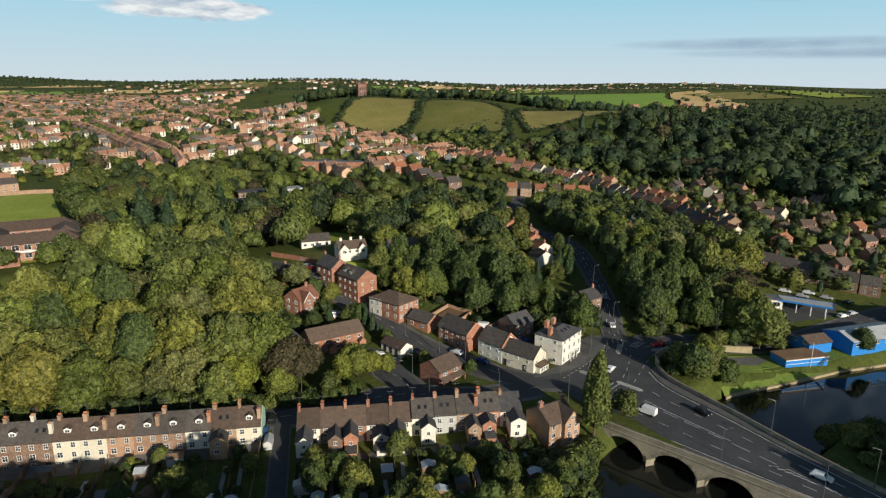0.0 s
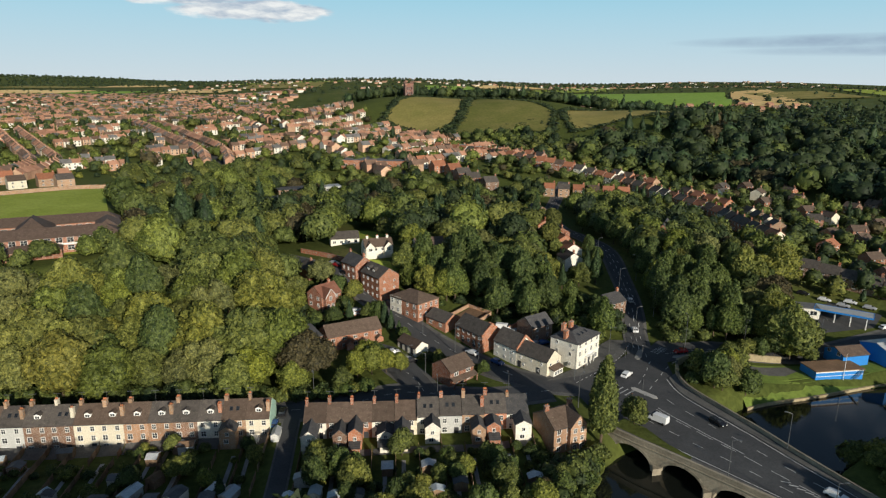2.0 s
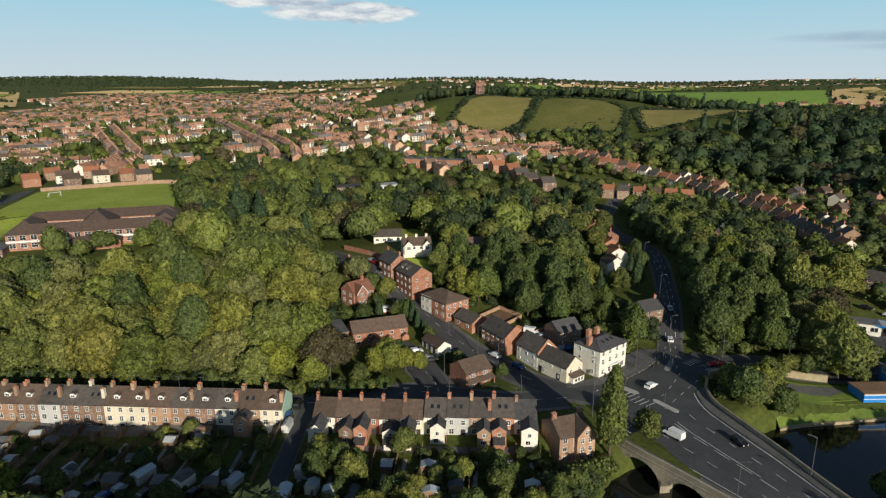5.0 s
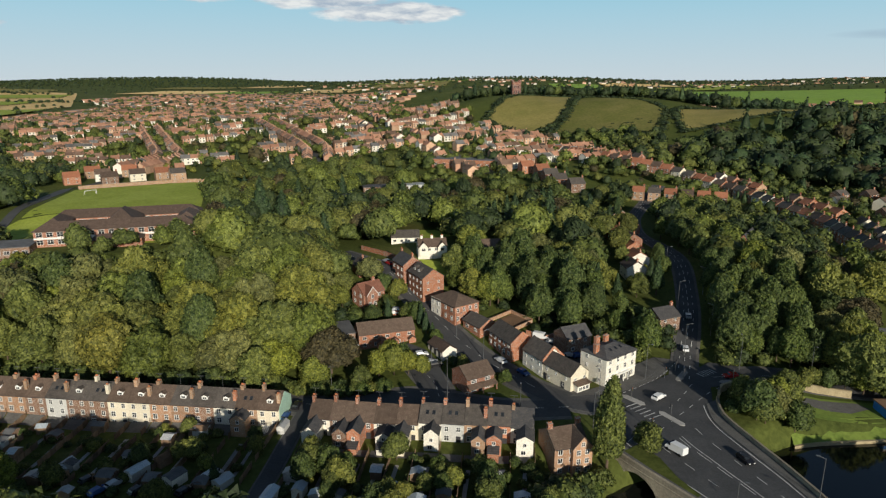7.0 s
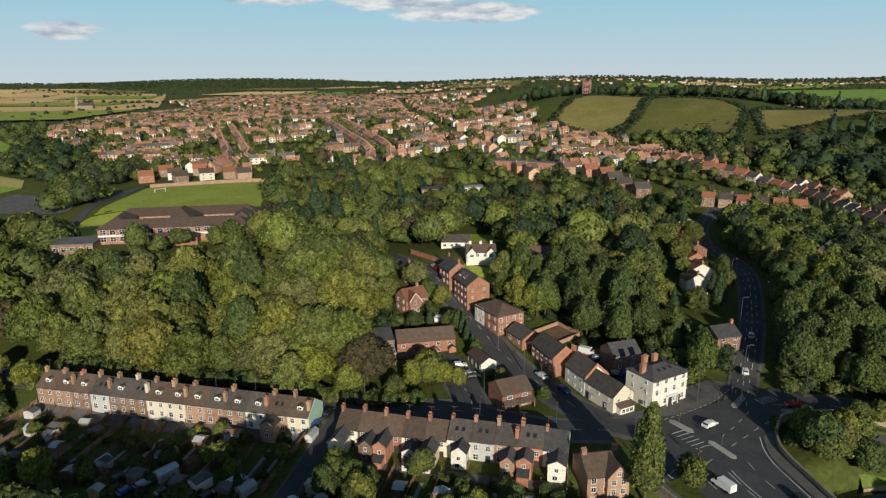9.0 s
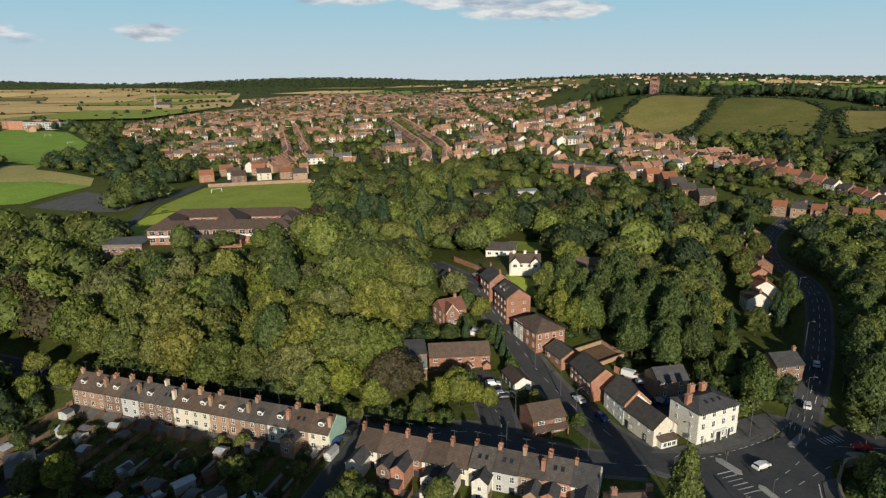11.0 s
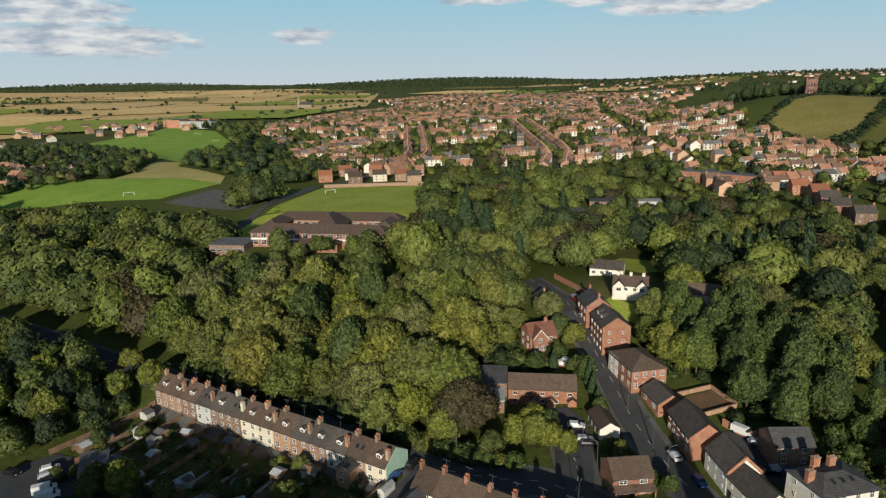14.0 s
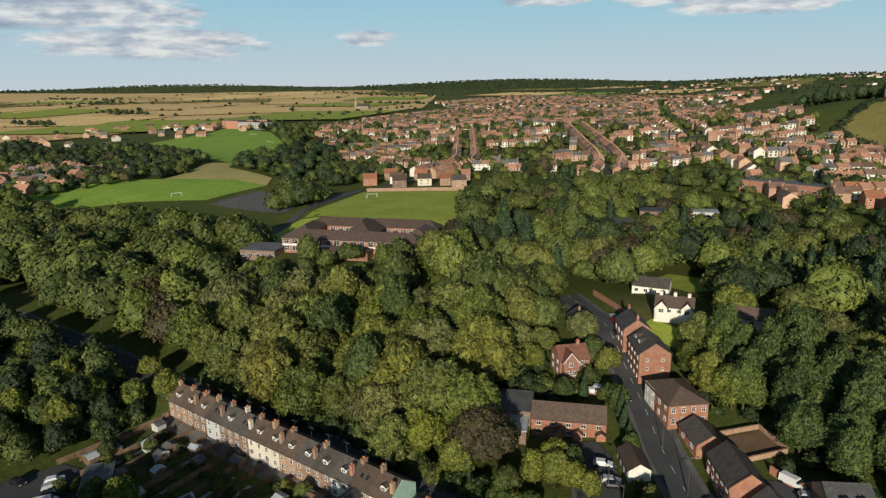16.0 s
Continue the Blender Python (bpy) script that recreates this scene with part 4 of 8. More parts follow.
# the tall brick corner house beside the bridge
ch = house("tall tan-red brick corner house with twin gables", 49.4, 134.4, 22, 8.0, 8.5, 6.9, 2.6, TAN_BRICK, BROWN_TILE, z=0.9, chimneys=[(-3.4, 0), (3.6, 0.5)],
           windows=[("f", 3, (0.9, 3.2, 5.2), 1.1, 1.3, 1), ("r", 2, (0.9, 3.2, 5.2), 1.1, 1.3, 1)], stack=(1.1, 0.8, 1.3))
bm = bmesh.new()
prism(bm, [(-0.2, -5.4, -1), (4.4, -5.4, -1), (4.4, -5.4, 7.0), (2.1, -5.4, 9.5), (-0.2, -5.4, 7.0)], (0, 5, 0))
bmesh.ops.recalc_face_normals(bm, faces=bm.faces)
g = part("front_gable", bm, TAN_BRICK, ch)
bm = bmesh.new()
for s in (-1, 1):
    prism(bm, [(2.1, -5.65, 9.55), (2.1 + s * 2.6, -5.65, 6.7), (2.1 + s * 2.6, -5.65, 6.85), (2.1, -5.65, 9.72)], (0, 5.6, 0))
bmesh.ops.recalc_face_normals(bm, faces=bm.faces)
part("roof", bm, BROWN_TILE, g)
for wx, wz, ww, wh in ((1.1, 0.9, 1.2, 1.5), (3.2, 0.9, 1.4, 1.5), (1.1, 3.1, 1.0, 1.3), (3.1, 3.1, 1.0, 1.3), (1.1, 5.2, 1.0, 1.3), (3.1, 5.2, 1.0, 1.3), (2.1, 7.2, 0.9, 1.1)):
    part("window", window_mesh(ww, wh, 2, WHITE_PAINT), None, g, m=pose(wx, -5.4, wz))

# ---- the white corner building and its neighbours ----
W3 = (0.9, 3.8, 6.3)
pub = house("three-storey cream painted corner building with hipped slate roof", 63.8, 170.6, 43, 12.3, 8.8, 8.0, 1.6, WHITE_RENDER, DARK_SLATE, z=5.8, hip=4.2, chimneys=[(-5.2, 0.0), (-1.0, 3.4), (2.0, 2.8)],
            windows=[("f", 4, W3, 1.0, 1.5, 2), ("l", 2, W3, 0.8, 1.2, 1), ("r", 2, W3, 0.9, 1.3, 1)], doors=[("f", 0.4), ("f", 3.4)], name="corner_building", category="building", chimney_mat=ORANGE_BRICK, stack=(1.5, 0.9, 1.2))
for u in (-1.8, 0.2, 2.2):
    add_skylight(pub, 12.3, 8.8, 8.0, 1.6, u, "f", 0.55)
for z0, z1 in ((7.7, 7.95), (3.1, 3.3), (5.7, 5.85)):
    bm = bmesh.new()
    box(bm, -6.25, -4.55, z0, 6.25, -4.4, z1)
    part("cornice", bm, WHITE_PAINT, pub)
bm = bmesh.new()
box(bm, -1.6, -5.3, 2.9, 2.4, -4.4, 3.1)
for u in (-1.5, 0.4, 2.2):
    box(bm, u, -5.25, 0, u + 0.15, -5.1, 2.9)
part("porch", bm, WHITE_PAINT, pub)
longb = house("long cream painted two-storey building with grey slate roof", 52.0, 166.0, -50, 10.8, 6.4, 4.7, 2.6, CREAM_RENDER, SLATE, z=5.5,
              windows=[("f", 3, (3.0,), 0.6, 0.9, 1), ("f", 2, (0.9,), 0.7, 0.9, 1), ("r", 2, (3.0,), 0.8, 0.9, 1)], doors=[("f", -4.2), ("f", 2.5)], name="long_building", category="building")
bm = bmesh.new()
prism(bm, [(5.4, -2.2, 0), (5.4, 2.2, 0), (7.0, 2.2, 0), (7.0, -2.2, 0)], (0, 0, 2.3))
bay = part("bay", bm, WHITE_RENDER, longb)
bm = bmesh.new()
prism(bm, [(5.4, -2.5, 2.95), (7.3, -2.5, 2.25), (7.3, -2.5, 2.4), (5.4, -2.5, 3.1)], (0, 5.0, 0))
bmesh.ops.recalc_face_normals(bm, faces=bm.faces)
part("roof", bm, BROWN_TILE, bay)
for u in (-1.2, 0.0, 1.2):
    part("window", window_mesh(1.0, 1.1, 1, WHITE_PAINT), None, bay, m=pose(7.0, u, 0.8, 0, 0, 90))
longw = house("white painted two-storey building with brick party gable", 46.4, 173.9, -56, 9.3, 7.2, 5.2, 3.2, WHITE_RENDER, SLATE, z=5.5,
              windows=[("f", 3, (0.9, 3.2), 0.7, 0.9, 1)], name="long_building", category="building")
bm = bmesh.new()
prism(bm, [(4.6, -3.6, 4.6), (4.6, 0, 8.1), (4.6, 3.6, 4.6), (4.6, 3.6, 5.5), (4.6, 0, 8.9), (4.6, -3.6, 5.5)], (0.3, 0, 0))
bmesh.ops.recalc_face_normals(bm, faces=bm.faces)
part("party_gable", bm, ORANGE_BRICK, longw, "raised orange brick party gable")
house("red brick house with grey roof behind the corner", 55.5, 186.5, 30, 8.5, 7.0, 5.0, 2.4, BROWN_BRICK, DARK_SLATE, windows=[("f", 2, (0.9, 3.3), 1.0, 1.2, 1)])
brkh = house("brick house with brown tiled roof beside the street", 27.4, 163.2, 36, 8.6, 7.6, 4.6, 2.3, RED_BRICK, BROWN_TILE, z=4.4, windows=[("f", 2, (3.1,), 1.6, 1.0, 2), ("f", 2, (0.8,), 1.5, 1.2, 1)], doors=[("f", 0)])
bm = bmesh.new()
prism(bm, [(-4.4, -3.9, 2.9), (-4.4, -5.6, 2.2), (-4.4, -5.6, 2.35), (-4.4, -3.9, 3.05)], (8.8, 0, 0))
bmesh.ops.recalc_face_normals(bm, faces=bm.faces)
part("porch_roof", bm, BROWN_TILE, brkh)
for u in (-4.2, -0.1, 4.1):
    bm = bmesh.new()
    box(bm, u - 0.12, -5.5, -1, u + 0.12, -5.25, 2.25)
    part("porch_post", bm, RED_BRICK, brkh)
b2 = house("brick terrace of houses with grey roof along the street", 37.2, 184.0, -57.5, 12.6, 7.6, 4.6, 2.8, ORANGE_BRICK, SLATE, z=6.8, windows=[("f", 5, (0.8, 3.0), 1.0, 1.2, 1)], doors=[("f", -2.6), ("f", 2.6)])
bm = bmesh.new()
prism(bm, [(6.2, -4.0, 4.0), (6.2, 0, 7.2), (6.2, 4.0, 4.0), (6.2, 4.0, 4.8), (6.2, 0, 7.9), (6.2, -4.0, 4.8)], (0.35, 0, 0))
bmesh.ops.recalc_face_normals(bm, faces=bm.faces)
part("gable_parapet", bm, ORANGE_BRICK, b2)
hiph = house("white and brick house with hipped brown roof", 18.5, 205.6, -48, 13.2, 9.8, 5.7, 2.4, ORANGE_BRICK, BROWN_TILE, hip=4.6, z=8.8, windows=[("f", 4, (0.8, 3.6), 1.0, 1.5, 2), ("r", 4, (0.8, 3.6), 1.0, 1.5, 2)], doors=[("r", 0)])
bm = bmesh.new()
box(bm, -6.66, -4.96, 0, -1.2, -4.9, 5.9)
part("render_panel", bm, WHITE_RENDER, hiph, "white rendered front half")
for k in range(2):
    for wz in (0.8, 3.6):
        put_window(hiph, pose(-5.4 + 2.6 * k, -4.97, wz), 1.0, 1.5, 2)
orb = house("three-storey orange brick block with grey roof", 6.8, 220.0, -56, 11.8, 8.2, 8.2, 2.8, ORANGE_BRICK, SLATE, z=10.6, windows=[("f", 4, (0.9, 3.5, 6.0), 0.9, 1.1, 1), ("r", 2, (3.5,), 0.8, 0.9, 1), ("r", 2, (6.0,), 0.8, 0.9, 1)])
for u in (-3.0, 0.4):
    add_dormer(orb, 8.2, 8.2, 2.8, u, "f", 1.8, 0.3, 1.1, SLATE, SLATE)
house("red brick house with slate roof up the side street", -1.6, 230.5, -55, 9.5, 7.6, 6.0, 2.8, RED_BRICK, DARK_SLATE, chimneys=[(-4.6, 0), (4.4, 0)], windows=[("f", 3, (0.9, 3.5), 1.0, 1.3, 1)])
culh = house("pair of brick houses with long brown tiled roof", -2.0, 189.0, 24, 17.6, 7.6, 4.9, 2.5, ORANGE_BRICK, BROWN_TILE, z=5.1, windows=[("f", 5, (3.1,), 1.2, 1.0, 1), ("f", 5, (0.9,), 1.2, 1.1, 1)], doors=[("f", -1.5), ("f", 1.5)])
for u in (-2.2, 2.2, 7.6):
    bm = bmesh.new()
    prism(bm, [(u - 1.1, -5.4, 0), (u + 1.1, -5.4, 0), (u + 1.1, -5.4, 2.2), (u, -5.4, 3.1), (u - 1.1, -5.4, 2.2)], (0, 1.7, 0))
    bmesh.ops.recalc_face_normals(bm, faces=bm.faces)
    p = part("porch", bm, ORANGE_BRICK, culh)
    bm = bmesh.new()
    for s in (-1, 1):
        prism(bm, [(u, -5.6, 3.14), (u + s * 1.3, -5.6, 2.08), (u + s * 1.3, -5.6, 2.2), (u, -5.6, 3.27)], (0, 2.1, 0))
    bmesh.ops.recalc_face_normals(bm, faces=bm.faces)
    part("roof", bm, BROWN_TILE, p)
house("white garage block with brown roof", 17.0, 181.4, -54, 8.8, 4.8, 2.4, 1.5, WHITE_RENDER, BROWN_TILE, name="garage", category="garage", doors=[("f", -2.6), ("f", 0), ("f", 2.6)])
rv = house("red brick villa with dark red roof and white-edged gable", -12.0, 211.0, 45, 8.5, 7.5, 5.0, 2.8, RED_BRICK, VILLA_TILE, chimneys=[(2, 0)], windows=[("l", 2, (0.9, 3.3), 1.2, 1.3, 2), ("f", 2, (0.9, 3.3), 1.0, 1.2, 1)])
bm = bmesh.new()
prism(bm, [(-3.6, -5.2, -1), (0.4, -5.2, -1), (0.4, -5.2, 4.9), (-1.6, -5.2, 7.4), (-3.6, -5.2, 4.9)], (0, 5, 0))
bmesh.ops.recalc_face_normals(bm, faces=bm.faces)
vg = part("front_gable", bm, RED_BRICK, rv)
bm = bmesh.new()
for s in (-1, 1):
    prism(bm, [(-1.6, -5.45, 7.45), (-1.6 + s * 2.4, -5.45, 4.5), (-1.6 + s * 2.4, -5.45, 4.65), (-1.6, -5.45, 7.6)], (0, 5.4, 0))
bmesh.ops.recalc_face_normals(bm, faces=bm.faces)
part("roof", bm, VILLA_TILE, vg)
for s in (-1, 1):
    bm = bmesh.new()
    prism(bm, [(-1.6, -5.55, 7.35), (-1.6 + s * 2.4, -5.55, 4.4), (-1.6 + s * 2.4, -5.55, 4.68), (-1.6, -5.55, 7.63)], (0, 0.09, 0))
    bmesh.ops.recalc_face_normals(bm, faces=bm.faces)
    part("bargeboard", bm, WHITE_PAINT, vg)
for wx, wz in ((-2.5, 0.9), (-0.7, 0.9), (-1.6, 3.4)):
    part("window", window_mesh(1.1, 1.4, 2, WHITE_PAINT), None, vg, m=pose(wx, -5.2, wz))
wv = house("white gabled house with brown roof on the slope", 5.5, 246.5, 14, 11.2, 7.0, 2.7, 2.4, WHITE_RENDER, BROWN_TILE, z=19.9, chimneys=[(-4, 0), (0, 0), (4, 0)], windows=[("f", 4, (0.9,), 1.2, 1.1, 1)], chimney_mat=WHITE_RENDER)
for u in (-3.6, 3.6):
    bm = bmesh.new()
    prism(bm, [(u - 1.7, -4.4, -1), (u + 1.7, -4.4, -1), (u + 1.7, -4.4, 2.6), (u, -4.4, 4.4), (u - 1.7, -4.4, 2.6)], (0, 4, 0))
    bmesh.ops.recalc_face_normals(bm, faces=bm.faces)
    p = part("front_gable", bm, WHITE_RENDER, wv)
    bm = bmesh.new()
    for s in (-1, 1):
        prism(bm, [(u, -4.7, 4.45), (u + s * 2.1, -4.7, 2.2), (u + s * 2.1, -4.7, 2.35), (u, -4.7, 4.6)], (0, 4.6, 0))
    bmesh.ops.recalc_face_normals(bm, faces=bm.faces)
    part("roof", bm, BROWN_TILE, p)
    part("window", window_mesh(1.5, 1.2, 2, WHITE_PAINT), None, p, m=pose(u, -4.4, 1.0))
house("white bungalow with brown roof among trees", 26.0, 251.0, 14, 12.0, 7.0, 2.7, 2.3, WHITE_RENDER, BROWN_TILE, z=19.0, windows=[("f", 3, (0.9,), 1.3, 1.1, 1)])
house("white bungalow with dark roof beyond the lawn", -9.0, 270.0, 10, 12.0, 8.0, 3.0, 2.2, WHITE_RENDER, SLATE, windows=[("f", 4, (0.9,), 1.3, 1.1, 1)])
house("white villa with dark gables inside the wood", -40.8, 184.5, 20, 8.0, 7.5, 7.0, 3.4, WHITE_RENDER, DARK_SLATE, chimneys=[(-3, 0), (3, 0)], windows=[("f", 2, (0.9, 3.4), 1.0, 1.3, 1), ("r", 2, (0.9, 3.4), 1.0, 1.3, 1)])
house("small brick lodge with grey roof at the lane's bend", -18.5, 231.0, -55, 7.0, 6.0, 3.4, 2.2, RED_BRICK, SLATE, chimneys=[(0, 0)])
house("low brick workshop with grey roof beside a walled yard", 27.5, 196.0, -50, 9.0, 7.0, 2.8, 2.0, ORANGE_BRICK, SLATE, windows=[("f", 2, (0.8,), 1.3, 1.2, 1)], name="workshop", category="workshop")


def flat_block(name, label, x, y, yaw, L, D, h, wall, roof, z=None, windows=(), category="building"):
    t = base(name, label, category, x, y, gz(x, y) if z is None else z, yaw)
    bm = bmesh.new()
    box(bm, -L / 2, -D / 2, -2, L / 2, D / 2, h)
    part("wall", bm, wall, t)
    bm = bmesh.new()
    box(bm, -L / 2 - 0.2, -D / 2 - 0.2, h, L / 2 + 0.2, D / 2 + 0.2, h + 0.25)
    part("roof", bm, roof, t)
    for face, n, zs, w, hh, bars in windows:
        span = L if face in "fb" else D
        for k in range(n):
            for wz in zs:
                add_window(t, face, L, D, (k + 0.5) / n * span - span / 2, wz, w, hh, bars)
    return t


flat_block("flat_roofed_block", "flat-roofed brick block with grey felt roof", -19, 187.0, 25, 14, 11, 3.2, BROWN_BRICK, FELT, windows=[("f", 4, (1.0,), 1.6, 1.1, 1)])
flat_block("flat_roofed_block", "flat-roofed extension with pale roof sheeting", -12.2, 181.0, 25, 5.5, 9, 3.0, BROWN_BRICK, SHEET)

# ---- the school on the hill ----
def school():
    z, yaw = 23.0, 22
    t = base("school", "long brick school round courtyards with brown hipped roofs", "school", -124, 250, z, yaw)
    for (x0, y0, x1, y1) in ((-29, -17, 29, -8), (-29, 9, 29, 17), (-29, -8, -21, 9), (21, -8, 29, 9), (-6, -8, 6, 9)):
        L, D = x1 - x0, y1 - y0
        bm = bmesh.new()
        box(bm, x0, y0, -4, x1, y1, 6.2)
        part("wall", bm, RED_BRICK, t)
        cx, cy = (x0 + x1) / 2, (y0 + y1) / 2
        bm = bmesh.new()
        if L >= D:
            roof_shell(bm, L, D, 6.2, 2.6, over=0.7, hip=D / 2)
        else:
            roof_shell(bm, D, L, 6.2, 2.6 if L < 11 else 4.8, over=0.7, hip=min(L, D) / 2.2)
            bmesh.ops.rotate(bm, verts=bm.verts, matrix=Matrix.Rotation(math.pi / 2, 3, "Z"))
        bmesh.ops.translate(bm, verts=bm.verts, vec=(cx, cy, 0))
        part("roof", bm, DARK_TILE, t)
    for k in range(16):
        for wz, wh in ((0.8, 1.9), (3.7, 1.9)):
            put_window(t, pose(-27 + k * 3.6, -17, wz), 2.2, wh, 2)
    for k in range(11):
        put_window(t, pose(-18 + k * 3.6, 9, 3.6), 2.4, 1.5, 2)
    bm = bmesh.new()
    box(bm, -29, -17.06, 2.9, 29, -17.0, 3.5)
    box(bm, -29, -17.06, 5.75, 29, -17.0, 6.2)
    part("fascia", bm, WHITE_PAINT, t)
    bm = bmesh.new()
    box(bm, -8, -24, -4, 10, -17.1, 3.0)
    part("entrance_block", bm, RED_BRICK, t)
    bm = bmesh.new()
    roof_shell(bm, 18, 6.9, 3.0, 1.6, hip=3)
    bmesh.ops.translate(bm, verts=bm.verts, vec=(1, -20.6, 0))
    part("roof", bm, DARK_TILE, t)


school()
flat_block("school_wing", "dark flat-roofed school wing", -150, 219, 22, 15, 13, 3.6, BROWN_BRICK, FELT, windows=[("f", 5, (1.0,), 2.0, 1.5, 2)])

# ---- the blue riverside building ----
flat_block("riverside_building", "bright blue painted riverside building with rusty flat roof", 137.0, 161.0, 4, 15, 6.5, 2.3, BLUE_PAINT, SOIL, z=3.7)
rb = bpy.data.objects["riverside_building"]
for z0, z1 in ((1.95, 2.25), (0.8, 0.92)):
    bm = bmesh.new()
    box(bm, -7.55, -3.32, z0, 7.55, -3.25, z1)
    part("band", bm, WHITE_PAINT, rb, "white painted band")
bm = bmesh.new()
tube(bm, (1.0, -3.6, -0.5), (1.0, -3.6, 7.5), 0.09, 0.05, 8)
part("flagpole", bm, WHITE_PAINT, rb, "white flagpole")
for k in range(10):
    bm = bmesh.new()
    box(bm, 4.0 + k * 0.28, -4.5, k * 0.29 - 0.1, 4.35 + k * 0.28, -3.4, k * 0.29)
    part("step", bm, METAL, rb)
house("blue and white riverside hall with dark roof", 146.0, 167.5, 8, 9, 7, 4.1, 1.4, BLUE_PAINT, BROWN_TILE, z=3.7, name="riverside_building", category="building", windows=[("l", 2, (3.4,), 1.2, 1.2, 1)])
house("long shed with pale grey sheet roof and blue walls", 166.0, 168.0, 8, 24, 11, 5.0, 1.6, BLUE_PAINT, SHEET, z=3.7, name="shed_hall", category="building", windows=[("f", 6, (3.4,), 1.8, 1.0, 1)])
flat_block("petrol_station", "low petrol station shop with red and white fascia", 150, 199, -20, 13, 6, 3.0, WHITE_RENDER, FELT, windows=[("f", 4, (0.7,), 2.2, 1.6, 1)])


def canopy(x, y, yaw, L, D, h):
    t = base("forecourt_canopy", "long white forecourt canopy with blue edge on posts", "canopy", x, y, gz(x, y), yaw)
    bm = bmesh.new()
    box(bm, -L / 2, -D / 2, h, L / 2, D / 2, h + 0.35)
    part("roof", bm, SHEET, t)
    for y0, y1, x0, x1 in ((-D / 2 - 0.12, -D / 2 - 0.003, -L / 2, L / 2), (D / 2 + 0.003, D / 2 + 0.12, -L / 2, L / 2), (-D / 2, D / 2, L / 2 + 0.003, L / 2 + 0.12), (-D / 2, D / 2, -L / 2 - 0.12, -L / 2 - 0.003)):
        bm = bmesh.new()
        box(bm, x0, y0, h - 0.15, x1, y1, h + 0.42)
        part("fascia", bm, BLUE_PAINT, t, "blue painted fascia")
    for k in range(4):
        for sy in (-D * 0.3, D * 0.3):
            bm = bmesh.new()
            u = -L * 0.4 + L * 0.8 * k / 3
            box(bm, u - 0.15, sy - 0.15, -0.5, u + 0.15, sy + 0.15, h)
            part("post", bm, WHITE_PAINT, t)


canopy(162.0, 191.5, -40, 17, 6, 3.9)


# ---- trees ----
def dome_radius(d, lobes_a, lobes_b, amp):
    """How far a crown reaches along each direction: large billows with small ones on them."""
    out = np.zeros(len(d))
    for (cs, al, hs), k in ((lobes_a, 1.0), (lobes_b, 0.42)):
        ang = np.arccos(np.clip(d @ cs.T, -1, 1)) / al
        out += k * np.max(hs * np.sqrt(np.clip(1 - ang * ang, 0, 1)), axis=1)
    return 1 - amp * 0.75 + amp * out


def leafy_surface(d, spec):
    """Points of the crown's billowed surface along the unit directions d."""
    rad, high, amp, squash, lean, taper, la, lb = spec
    r = dome_radius(d, la, lb, amp)
    up = d[:, 2] > 0
    z = np.where(up, d[:, 2] * high * 0.60, d[:, 2] * high * 0.36) * r + high * 0.38
    wide = rad * (1 - taper * np.clip(z / high, 0, 1) ** 1.3)
    return np.stack((d[:, 0] * wide * squash * r + lean[0] * z, d[:, 1] * wide / squash * r + lean[1] * z, z), 1)


